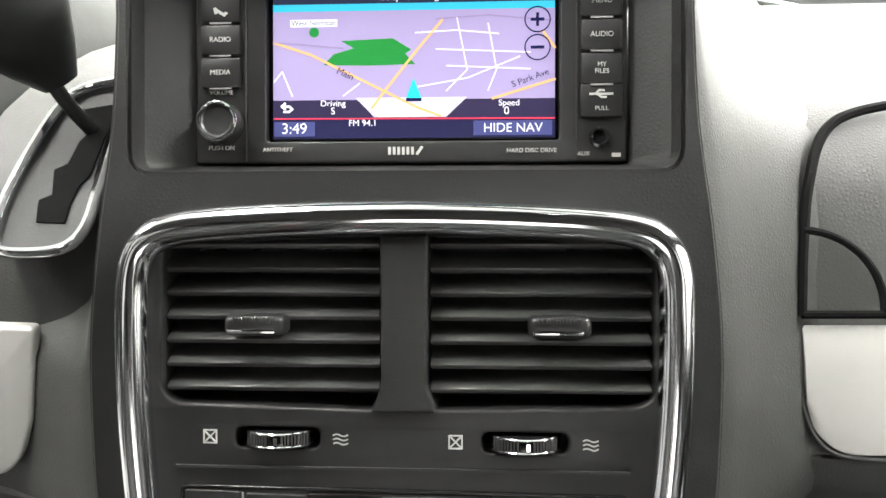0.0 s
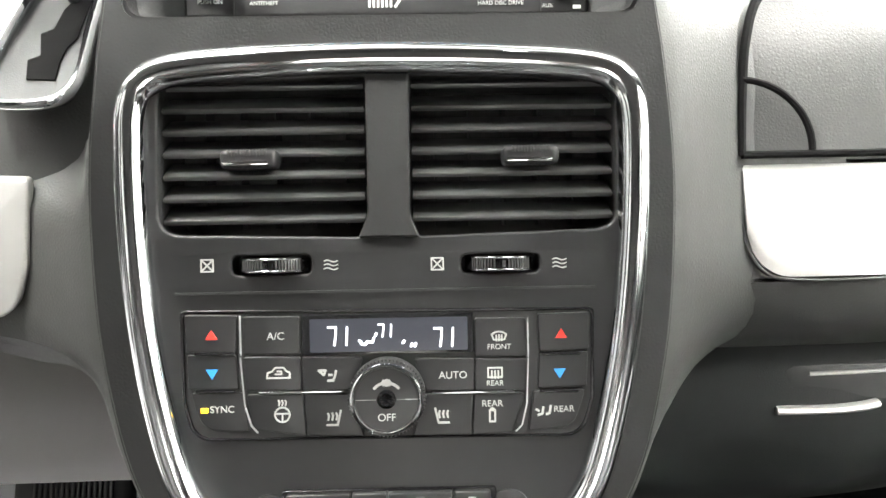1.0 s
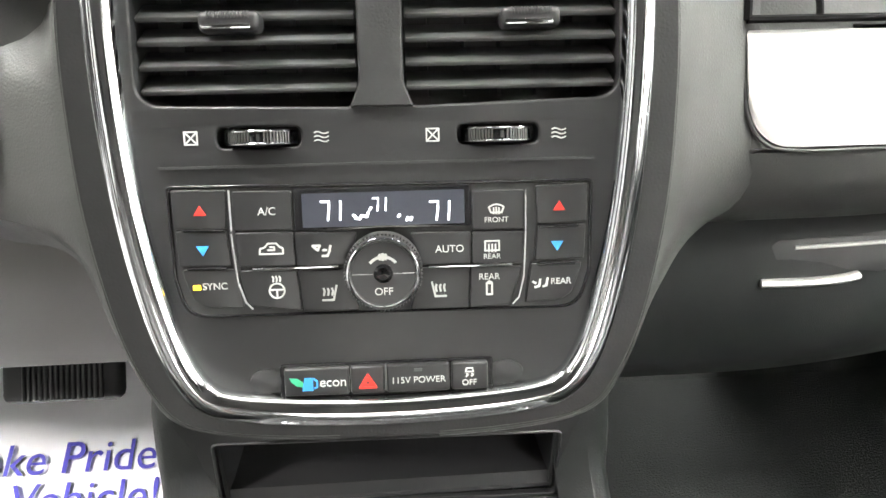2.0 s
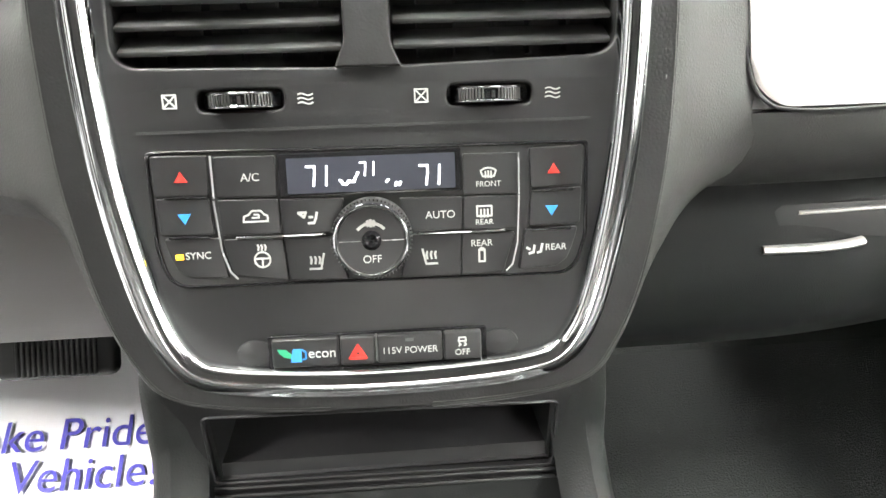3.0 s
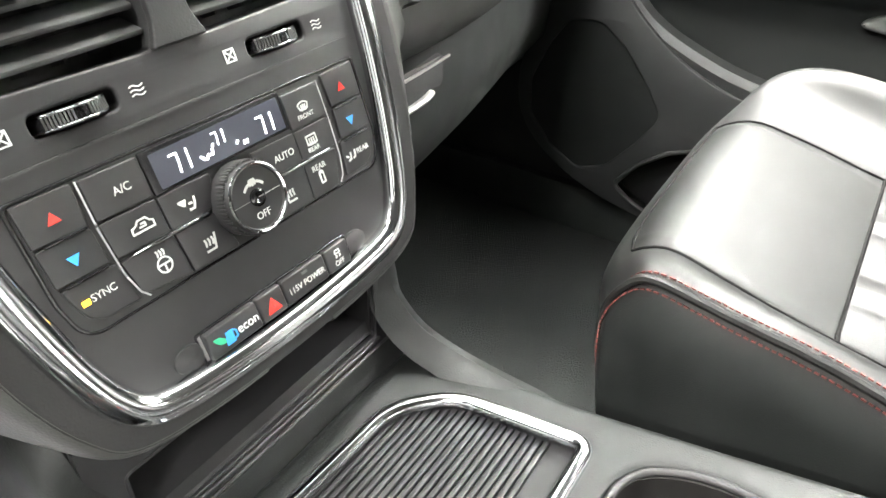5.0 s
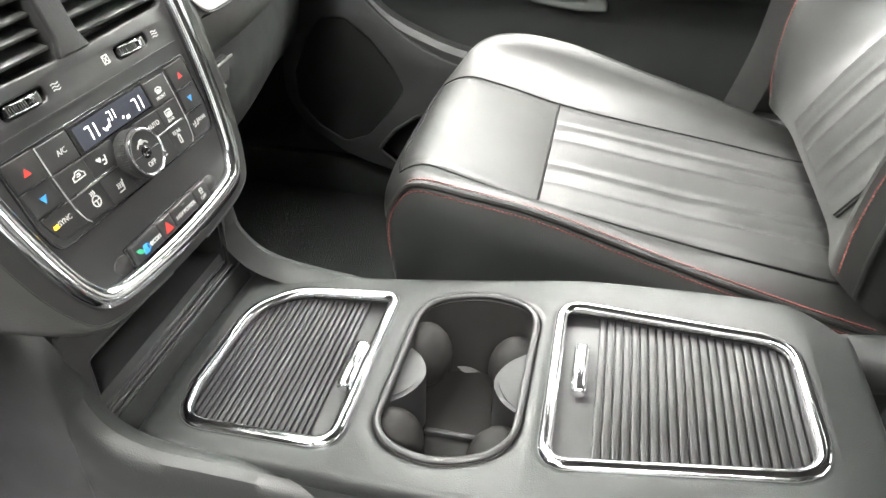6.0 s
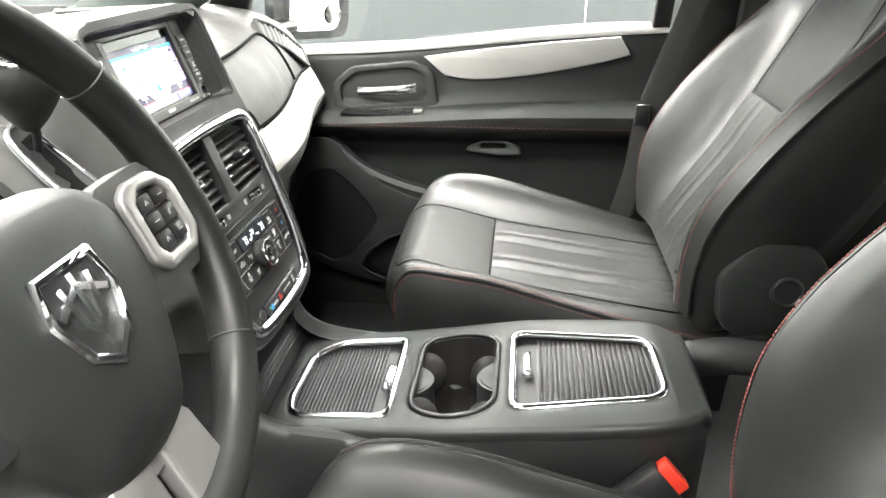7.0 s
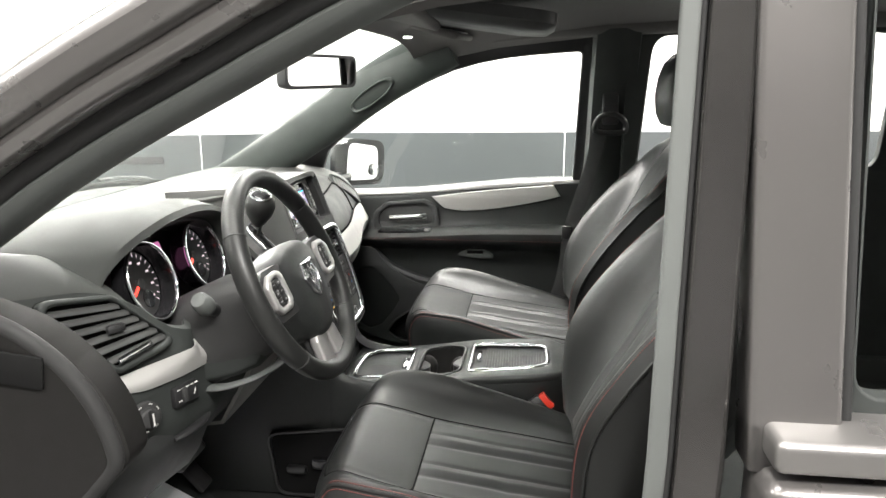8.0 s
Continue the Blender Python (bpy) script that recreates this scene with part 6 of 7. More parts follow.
def storage_bin():
    b = thing("storage_bin", (0, 0.22, 0.80), "open black storage bin below the centre stack", "storage bin")
    front = basis(Vector((0, 0.2400, 0)), EX, EZ, -EY)
    mouth = rounded([(-0.0993, 0.7650), (0.1020, 0.7610), (0.1014, 0.8125), (-0.0976, 0.8175)], 0.004, 3)
    plate("bin_front", [(-0.116, 0.752), (0.120, 0.750), (0.120, 0.850), (-0.116, 0.852)], [mouth], 0.004, 0.0, front, SATIN, b, "satin black front round the bin's mouth")
    part("mouth_rim", tube([front @ Vector((p.x, p.y, 0.0)) for p in mouth], 0.0011, True, seg=6), SATIN, b)
    line = [(0.2440, 0.8155), (0.290, 0.822), (0.298, 0.812), (0.296, 0.786), (0.290, 0.778), (0.2560, 0.7725), (0.2470, 0.7735), (0.2455, 0.7655), (0.2430, 0.7640)]
    part("bin_liner", thick(loft([[Vector((x, y, z)) for y, z in line] for x in (-0.0965, -0.05, 0, 0.05, 0.0995)], closed=False), 0.002), SATIN, b, "satin black liner with a stepped floor")
    for x, lean_in in ((-0.0970, 0.006), (0.1000, -0.006)):
        part("liner_side", thick(loft([[Vector((x + lean_in * (y - 0.243) / 0.055, y, z)) for z in (0.762, 0.79, 0.822)] for y in (0.243, 0.27, 0.298)], closed=False), 0.002), SATIN, b)
    for y, z in ((0.2385, 0.7600), (0.2375, 0.7545)):
        part("ridge", tube([Vector((-0.100, y, z + 0.002)), Vector((0.0, y, z + 0.0005)), Vector((0.103, y, z - 0.001))], 0.0014, seg=6), SATIN, b)
    apron = [(0.2390, 0.7530), (0.2375, 0.7420), (0.2340, 0.7310), (0.2290, 0.7250), (0.2240, 0.7230), (0.2190, 0.7250), (0.2150, 0.7310)]
    part("apron", thick(loft([[Vector((x, y, z)) for y, z in apron] for x in (-0.118, -0.06, 0, 0.06, 0.122)], closed=False), 0.003), VINYL, b, "rounded black trough below the mouth")
    for sg in (-1, 1):
        crest = smooth_path([(sg * 0.120, 0.60, 0.885), (sg * 0.118, 0.40, 0.880), (sg * 0.1165, 0.290, 0.872), (sg * 0.1165, 0.248, 0.852), (sg * 0.1165, 0.238, 0.820), (sg * 0.1175, 0.235, 0.798), (sg * 0.1190, 0.226, 0.781), (sg * 0.1195, 0.212, 0.768), (sg * 0.1200, 0.190, 0.758), (sg * 0.1190, 0.155, 0.750), (sg * 0.1185, 0.11, 0.741), (sg * 0.1140, 0.07, 0.727), (sg * 0.106, 0.03, 0.705), (sg * 0.096, -0.02, 0.675)], 5)
        rings = []
        for p in crest:
            p = p + Vector((CX, 0, 0)) * ease(0.25, 0.05, p.y)
            rings.append([p + Vector((-sg * 0.018, 0.006, -0.012)), p + Vector((-sg * 0.009, 0.003, -0.002)), p, p + Vector((sg * 0.008, 0.002, -0.003)), p + Vector((sg * 0.013, 0.004, -0.012)),
                          p + Vector((sg * 0.016, 0.006, -0.035)), p + Vector((sg * 0.014, 0.008, -0.09)), Vector((p.x + sg * 0.020, p.y, 0.45))])
        part("side_wall", thick(loft(rings, closed=False), 0.003), VINYL, b, "grained side wall sweeping into the console")


# ---- floor console ----
CX = 0.016


def ztop(y):
    return lerp([(-0.40, 0.762), (-0.34, 0.780), (-0.27, 0.785), (-0.10, 0.772), (0.0, 0.758), (0.10, 0.748), (0.24, 0.740)], y)


def drape(co):
    co.z += ztop(co.y)
    return co


FRONT_TRAY = rounded([(-0.094, 0.071), (0.090, 0.071), (0.084, 0.168), (0.050, 0.202), (-0.050, 0.206), (-0.092, 0.198)], [0.018, 0.012, 0.05, 0.05, 0.03, 0.028], 9)
CUP = rounded([(-0.102, -0.006), (-0.082, -0.061), (0.084, -0.063), (0.104, -0.006), (0.084, 0.046), (-0.080, 0.048)], [0.10, 0.04, 0.04, 0.10, 0.04, 0.04], 8)
REAR_TRAY = rounded([(-0.091, -0.081), (-0.071, -0.272), (0.066, -0.268), (0.091, -0.081)], [0.018, 0.034, 0.034, 0.018], 7)


def at_console(loop):
    return [Vector((p.x + CX, p.y)) for p in loop]


def shrink(loop, d):
    cx = sum(p.x for p in loop) / len(loop)
    cy = sum(p.y for p in loop) / len(loop)
    hx = max(abs(p.x - cx) for p in loop)
    hy = max(abs(p.y - cy) for p in loop)
    return [Vector((cx + (p.x - cx) * (1 - d / hx), cy + (p.y - cy) * (1 - d / hy))) for p in loop]


def floor_console():
    c = thing("floor_console", (CX, -0.05, 0.45), "black floor console with roller lids and cup holder", "floor console")
    hw = [(-0.318, 0.080), (-0.304, 0.104), (-0.265, 0.122), (-0.15, 0.134), (0.0, 0.127), (0.10, 0.119), (0.24, 0.116)]
    ys = [-0.320, -0.310, -0.292, -0.265, -0.2, -0.1, 0.0, 0.1, 0.17, 0.200, 0.228]
    edge = [(-lerp(hw, y), y) for y in ys] + [(lerp(hw, y), y) for y in reversed(ys)]
    edge = [p.to_2d() for p in smooth_path([(x + CX, y, 0) for x, y in edge], 3, True)]
    trays = [at_console(FRONT_TRAY), at_console(CUP), at_console(REAR_TRAY)]
    plate("top_panel", edge, trays, 0.024, 0.0085, Matrix.Identity(4), VINYL, c, "grained black top", warp=drape)
    rows = []
    for y in [0.34] + list(reversed(ys)):
        h, z = lerp(hw, y), ztop(min(y, 0.222)) - 0.016
        if y > 0.3:
            h = 0.125
        row = []
        for sx, dz in ((-1.0, 0.0), (-1.03, -0.02), (-1.02, -0.06), (-1.0, -0.064), (-1.0, -0.07), (-0.97, -0.14), (-0.95, -0.30)):
            row.append(Vector((CX + sx * h, y, z + dz)))
        rows.append(row + [Vector((2 * CX - p.x, p.y, p.z)) for p in reversed(row)])
    part("side_body", thick(loft(rows, closed=False), 0.004), VINYL, c, "black moulded sides")
    back = rows[-1]
    bm = bmesh.new()
    bm.faces.new([bm.verts.new(p) for p in back])
    part("rear_face", bm, VINYL, c)
    # flat near-black sheet for a cubby's shade, rimmed, on the driver's side
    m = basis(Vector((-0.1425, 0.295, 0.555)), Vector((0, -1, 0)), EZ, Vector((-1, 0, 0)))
    plate("side_cubby", rounded([(-0.085, -0.10), (0.10, -0.10), (0.11, 0.085), (-0.105, 0.060)], 0.03), [], 0.006, 0.002, m, JOINT_SHADE, c, "black sheet for the shade in a side cubby")
    part("cubby_rim", tube([m @ Vector((p.x, p.y, 0.004)) for p in rounded([(-0.085, -0.10), (0.10, -0.10), (0.11, 0.085), (-0.105, 0.060)], 0.03)], 0.004, True, seg=8), SATIN, c)
    part("cubby_latch", box(0.05, 0.03, 0.02, m @ pose(0.03, -0.01, 0.006), bevel=0.006), GLOSS, c)
    part("cubby_latch", box(0.05, 0.02, 0.02, m @ pose(-0.035, -0.03, 0.006), bevel=0.006), SATIN, c)
    # roller lids
    for name, loop, ribs, hy in (("front_lid", FRONT_TRAY, (0.098, 0.206, 21), 0.084), ("rear_lid", REAR_TRAY, (-0.118, -0.266, 22), -0.102)):
        lp = at_console(loop)
        lid = plate(name, lp, [], 0.004, 0, Matrix.Translation((0, 0, -0.010)), SATIN, c, "ribbed black roller lid", warp=drape)
        mid = shrink(lp, 0.001)
        part("chrome_frame", tube([drape(Vector((p.x, p.y, -0.001))) for p in mid], 0.0058, True, flat=0.0050, normal=EZ, seg=14), CHROME, lid, "chrome frame")
        y0, y1, n = ribs
        for k in range(n + 1):
            y = y0 + (y1 - y0) * k / n
            xs = span(loop, y)
            if not xs:
                continue
            a, b = xs[0] + 0.005, xs[1] - 0.005
            if b - a < 0.01:
                continue
            w = abs(y1 - y0) / n
            part("slat", box(b - a, w * 0.78, 0.004, Matrix.Translation(drape(Vector((CX + (a + b) / 2, y, -0.0078)))), bevel=0.0011, seg=2), SATIN, lid)
        tilt_y = CX + (-0.006 if name == "front_lid" else 0.010)
        h = box(0.056, 0.0125, 0.012, Matrix.Translation(drape(Vector((tilt_y, hy, -0.003)))), bevel=0.0045, seg=3)
        part("lid_handle", h, CHROME, lid, "satin bright lid handle")
    # cup holder
    lp = at_console(CUP)
    bm = loft([[drape(Vector((p.x, p.y, -0.006))) for p in lp], [drape(Vector((p.x, p.y, -0.02))) for p in shrink(lp, 0.003)], [Vector((p.x, p.y, 0.672)) for p in shrink(lp, 0.012)]], caps=False)
    bm.verts.ensure_lookup_table()
    bm.faces.new(bm.verts[-len(lp):])
    cup = part("cup_holder", thick(bm, -0.002), MOULDED_BLACK, c, "deep black double cup holder")
    part("cup_rim", tube([drape(Vector((p.x, p.y, 0.0))) for p in shrink(lp, 0.001)], 0.003, True, flat=0.0025, normal=EZ), SATIN, cup)
    for sx in (-1, 1):
        for sy in (-1, 1):
            r = 0.0275
            ball = turned([(r * math.sin(math.pi * k / 12), -r * math.cos(math.pi * k / 12)) for k in range(1, 12)], pose(CX + sx * 0.054, sy * 0.043 - 0.006, 0.716) @ Matrix.Diagonal((1.0, 0.95, 1.15, 1)), 28)
            part("grip_pad", ball, MOULDED_BLACK, cup, "rubber grip pad")
    for sg in (-1, 1):
        waist = smooth_path([(CX + u, sg * w - 0.006, 0) for u, w in ((-0.034, 0.058), (-0.020, 0.041), (0.0, 0.033), (0.020, 0.041), (0.034, 0.058))], 5)
        rings = [[Vector((p.x, p.y, ztop(p.y) + dz)) for p in waist] for dz in (-0.012, -0.03, -0.07)]
        part("divider", thick(loft(rings, closed=False), -0.004), SATIN, cup, "satin waist divider")
        part("divider_cap", polygon([(p.x, p.y) for p in waist], 0.004, Matrix.Translation((0, 0, ztop(sg * 0.045) - 0.012))), SATIN, cup)
    part("cup_ridge", box(0.006, 0.06, 0.006, pose(CX, -0.006, 0.676), bevel=0.002), SATIN, cup)


def span(loop, y):
    xs = []
    n = len(loop)
    for k in range(n):
        a, b = loop[k], loop[(k + 1) % n]
        if (a.y - y) * (b.y - y) < 0:
            t = (y - a.y) / (b.y - a.y)
            xs.append(a.x + (b.x - a.x) * t)
    return sorted(xs)[:2] if len(xs) >= 2 else None


dashboard()
driver_end()
cluster()
center_stack()
climate_panel()
switch_row()
radio()
gear_selector()
stack_trim()
storage_bin()
floor_console()

# ---- seats ----
def seat(cx, sign):
    """A front seat; sign is the direction from the car's middle outwards."""
    s = thing("leather_seat", (cx, -0.15, 0.46), "black leather front seat with red stitching and a pleated centre" if sign > 0 else
              "black leather driver's seat with red stitching", "car seat", "front seats")
    # cushion: profile along y at the bolster seam and in the middle
    edge = [(-0.42, 0.705), (-0.34, 0.724), (-0.25, 0.750), (-0.143, 0.780), (-0.04, 0.809), (0.04, 0.819), (0.085, 0.818), (0.112, 0.806), (0.130, 0.772), (0.124, 0.71), (0.10, 0.66), (0.08, 0.60)]
    mid = [(-0.42, 0.730), (-0.34, 0.738), (-0.25, 0.750), (-0.143, 0.764), (-0.04, 0.780), (0.04, 0.800), (0.09, 0.808), (0.128, 0.785), (0.140, 0.745), (0.128, 0.70), (0.105, 0.66), (0.085, 0.60)]
    edge = smooth_path([(0, *p) for p in edge], 4)
    mid = smooth_path([(0, *p) for p in mid], 4)
    half = 0.235

    def cushion_point(i, t):
        """t from -1 to 1 across the seat between the side seams."""
        a = abs(t)
        e, c = edge[i], mid[i]
        k = ease(0.72, 0.97, a) if t < 0 else ease(0.38, 0.90, a)
        p = c.lerp(e, k)
        lift = (0.004 if t < 0 else 0.020) * math.exp(-((a - 0.86) / 0.10) ** 2) * ease(0.16, 0.02, p.y)
        crown = -0.004 * ease(0.92, 1.0, a)
        w = half - 0.018 * ease(0.0, 0.14, p.y) - 0.01 * ease(-0.2, -0.4, p.y)
        return Vector((cx + t * w, p.y - 0.02 * a ** 4 * ease(0.05, 0.13, p.y), p.z + lift + crown))
    ts = [-1 + 2 * k / 36 for k in range(37)]
    part("cushion_cover", thick(loft([[cushion_point(i, t) for t in ts] for i in range(len(mid))], closed=False), 0.015), LEATHER, s, "black grained leather cushion")
    for sg in (-1, 1):
        rows = []
        for i in range(len(mid) - 8):
            p = cushion_point(i, sg)
            back = 0.035 * ease(0.0, 0.13, p.y)
            rows.append([p + Vector((sg * 0.001, 0, -0.002)), p + Vector((sg * 0.010, -back * 0.1, -0.018)), p + Vector((sg * 0.014, -back * 0.3, -0.045)), Vector((p.x + sg * 0.010, p.y - back * 0.7, p.z * 0.4 + 0.64 * 0.6 - 0.02)), Vector((p.x + sg * 0.002, p.y - back, 0.585))])
        part("side_panel", thick(loft(rows, closed=False), 0.006), VINYL, s, "black side panel")
        seam = [cushion_point(i, sg) + Vector((sg * 0.001, 0.0, 0.001)) for i in range(2, len(mid) - 9)]
        part("piping", tube(seam, 0.0035, seg=8), LEATHER, s)
        st_bm = bmesh.new()
        for off, up in ((-0.007, 0.0022), (0.0035, -0.0065)):
            run = [p + Vector((sg * off, 0, up)) for p in seam]
            for a, b in zip(run, run[1:]):
                n = max(1, int((b - a).length / 0.0042))
                for k in range(n):
                    q0, q1 = a.lerp(b, (k + 0.1) / n), a.lerp(b, (k + 0.75) / n)
                    d = q1 - q0
                    mm = Matrix.Translation((q0 + q1) / 2) @ d.to_track_quat("X", "Z").to_matrix().to_4x4()
                    box(d.length, 0.0013, 0.0011, mm, bm=st_bm)
        part("stitching", st_bm, THREAD, s, "red double stitching", smooth=False)
    # cushion inserts: plain front part, pleated rear part
    near_t, far_t = -0.80, 0.40
    y_seam = -0.035
    i_seam = min(range(len(mid)), key=lambda i: abs(mid[i].y - y_seam) if mid[i].z > 0.73 else 9)
    i_front = min(range(len(mid)), key=lambda i: (mid[i] - Vector((0, 0.11, 0.785))).length)
    def welts(f):
        """Two stitched welts along the insert, each with a crease on both sides."""
        return sum(0.0026 * math.exp(-((f - c) / 0.034) ** 2) - 0.0020 * math.exp(-((f - c - 0.075) / 0.016) ** 2) - 0.0020 * math.exp(-((f - c + 0.075) / 0.018) ** 2) for c in (0.31, 0.70))
    def insert(i0, i1, t0, t1, pleats, name):
        rows = []
        for i in range(i0, i1 + 1):
            row = []
            for k in range(73):
                t = t0 + (t1 - t0) * k / 72
                f = (t - t0) / (t1 - t0)
                g = min(1.0, min(f, 1 - f) * 14) * min(1.0, min(i - i0, i1 - i) / 1.5 + 0.15)
                puff = 0.0045 * g
                if pleats:
                    puff += welts(f) * g
                    yq = cushion_point(i, t).y
                    puff += g * (0.0007 * math.sin(31 * yq + 9 * t + 3 * cx) * math.sin(7 * t + 13 * yq) - 0.0040 * math.exp(-((yq + 0.19) / 0.012) ** 2 - ((t + 0.45 - 0.8 * (yq + 0.19)) / 0.10) ** 2))
                row.append(cushion_point(i, t) + Vector((0, 0, puff)))
            rows.append(row)
        return part(name, thick(loft(rows, closed=False), 0.006), LEATHER, s, "pleated leather insert" if pleats else "smooth leather insert")
    insert(2, i_seam, near_t, far_t, True, "cushion_insert")
    insert(i_seam, i_front, near_t, far_t, False, "cushion_front")
    for side_t in (near_t, far_t):
        part("seam", tube([cushion_point(i, side_t) + Vector((0, 0, 0.0006)) for i in range(2, i_front + 1)], 0.0014, seg=6), JOINT_SHADE, s)
    part("seam", tube([cushion_point(i_seam, near_t + (far_t - near_t) * k / 12) + Vector((0, 0, 0.0008)) for k in range(13)], 0.0017, seg=6), JOINT_SHADE, s)
    part("seam", tube([cushion_point(i_front, near_t + (far_t - near_t) * k / 12) + Vector((0, 0, 0.0008)) for k in range(13)], 0.0015, seg=6), JOINT_SHADE, s)

    # backrest
    dy, dz = (0.0, 0.0) if sign > 0 else (0.028, 0.022)
    def rise(pts):
        return smooth_path([(0, y + dy, z + dz * ease(0.78, 0.9, z)) for y, z in pts], 5)
    spine = rise([(-0.345, 0.765), (-0.395, 0.85), (-0.448, 0.93), (-0.492, 1.01), (-0.535, 1.10), (-0.575, 1.185), (-0.612, 1.252), (-0.648, 1.285)])
    crest = rise([(-0.330, 0.765), (-0.325, 0.84), (-0.338, 0.925), (-0.386, 1.013), (-0.460, 1.105), (-0.533, 1.18), (-0.588, 1.24), (-0.640, 1.282)])
    wid = [(0.0, 0.235), (0.15, 0.250), (0.4, 0.262), (0.7, 0.252), (0.85, 0.225), (0.95, 0.190), (1.0, 0.150)]
    thk = [(0.0, 0.12), (0.3, 0.16), (0.7, 0.16), (0.9, 0.11), (1.0, 0.03)]
    n_s = len(spine)

    def back_point(i, t, back=False):
        f = i / (n_s - 1)
        p = spine[i]
        a = abs(t)
        d = (spine[min(i + 1, n_s - 1)] - spine[max(i - 1, 0)]).normalized()
        fw = Vector((0, -d.z, d.y))
        fw = -fw if fw.y < 0 else fw
        w = lerp(wid, f)
        p = p.lerp(crest[i], math.exp(-((min(a, 0.88) - 0.88) / 0.23) ** 2))
        out = -0.022 * ease(0.90, 1.0, a)
        if back:
            p = spine[i]
            out = -lerp(thk, f) * (1 - 0.55 * a ** 4)
        return Vector((cx + t * w, 0, 0)) + p + fw * out
    part("backrest_cover", thick(loft([[back_point(i, t) for t in ts] for i in range(n_s)], closed=False), 0.012), LEATHER, s, "black leather backrest")
    part("back_shell", thick(loft([[back_point(i, t, True) for t in ts] for i in range(n_s)], closed=False), 0.008), VINYL, s)
    for sg in (-1, 1):
        rows = []
        for i in range(n_s):
            a, b = back_point(i, sg), back_point(i, sg, True)
            rows.append([a.lerp(b, k / 5) + Vector((sg * 0.014 * math.sin(math.pi * k / 5), 0, 0)) for k in range(6)])
        part("backrest_side", thick(loft(rows, closed=False), 0.006), LEATHER, s, "black side panel")
        seam = [back_point(i, sg) + Vector((sg * 0.002, 0.003, 0)) for i in range(1, n_s - 3)]
        part("piping", tube(seam, 0.0032, seg=8), LEATHER, s)
        st_bm = bmesh.new()
        run = [back_point(i, sg * 0.93) + Vector((0, 0.0022, 0.0012)) for i in range(1, n_s - 3)]
        for a, b in zip(run, run[1:]):
            n = max(1, int((b - a).length / 0.0042))
            for k in range(n):
                q0, q1 = a.lerp(b, (k + 0.1) / n), a.lerp(b, (k + 0.75) / n)
                d = q1 - q0
                box(d.length, 0.0014, 0.0012, Matrix.Translation((q0 + q1) / 2) @ d.to_track_quat("X", "Z").to_matrix().to_4x4(), bm=st_bm)
        part("stitching", st_bm, THREAD, s, "red stitching", smooth=False)
        part("seam", tube([back_point(i, sg * (0.50 - 0.06 * i / n_s)) + Vector((0, 0.002, 0.001)) for i in range(1, n_s - 3)], 0.0012, seg=6), BLACK, s)
    def back_insert(i0, i1, pleats, name):
        rows = []
        for i in range(i0, i1 + 1):
            row = []
            for k in range(65):
                t = (-1 + 2 * k / 64) * (0.50 - 0.06 * i / n_s)
                f = k / 64
                g = min(1.0, min(f, 1 - f) * 14) * min(1.0, min(i - i0, i1 - i) / 1.5 + 0.15)
                puff = 0.005 * g + (0.6 * welts(f) * g if pleats else 0)
                row.append(back_point(i, t) + Vector((0, puff * 0.85, puff * 0.5)))
            rows.append(row)
        part(name, thick(loft(rows, closed=False), 0.006), LEATHER, s, "pleated leather insert" if pleats else "smooth leather insert")
    i_mid = min(range(n_s), key=lambda i: abs(spine[i].z - 1.025 - dz))
    back_insert(1, i_mid, True, "backrest_insert")
    back_insert(i_mid, n_s - 6, False, "backrest_upper")
    part("seam", tube([back_point(i_mid, -0.46 + 0.92 * k / 12) + Vector((0, 0.003, 0.002)) for k in range(13)], 0.002, seg=6), BLACK, s)
    # head restraint on two posts
    hr = part("headrest", headrest_mesh(cx), LEATHER, s, "black leather head restraint")
    for sg in (-1, 1):
        part("post", tube([Vector((cx + sg * 0.055, -0.628, 1.27)), Vector((cx + sg * 0.055, -0.655, 1.36))], 0.0065, seg=12), CHROME, hr, "chrome post")
    # recliner cover and base
    ix = cx - sign * 0.268
    m = face_pose((ix, -0.455, 0.830), (-sign, 0, 0.08)) @ Matrix.Diagonal((0.90, 0.90, 1, 1))
    cov = rounded([(-0.085, -0.085), (0.06, -0.075), (0.085, 0.01), (0.05, 0.075), (-0.04, 0.08), (-0.095, 0.02)], 0.05, 7)
    rings = [[m @ Vector((p.x * k, p.y * k, h)) for p in cov] for k, h in ((1.0, -0.05), (1.0, 0.0), (0.97, 0.008), (0.85, 0.012))]
    rc = part("recliner_cover", loft(rings), VINYL, s, "black recliner cover")
    part("button", turned([(0.026, 0.0), (0.026, 0.003), (0.022, 0.005), (0.020, 0.002), (0.0, 0.003)], m @ Matrix.Translation((0.01, 0.0, 0.012)), 32), SATIN, rc, "round button")
    part("hinge_cover", tube(smooth_path([(ix - sign * 0.004, -0.33, 0.705), (ix - sign * 0.012, -0.40, 0.722), (ix - sign * 0.012, -0.48, 0.715), (ix, -0.54, 0.68)], 5), 0.028, flat=0.020, normal=(-sign, 0, 0.5), seg=14), PLASTIC, s, "grey plastic hinge cover")
    part("seat_base", box(0.44, 0.46, 0.10, pose(cx, -0.16, 0.555), bevel=0.02), PLASTIC, s)
    for sg in (-1, 1):
        part("seat_rail", box(0.04, 0.52, 0.05, pose(cx + sg * 0.18, -0.15, 0.475), bevel=0.006), SATIN, s)
    part("front_skirt", tube([Vector((cx + x, 0.10 - 0.02 * (x / 0.24) ** 2, 0.62)) for x in [-0.24 + 0.04 * k for k in range(13)]], 0.012, flat=0.05, normal=EZ), PLASTIC, s)


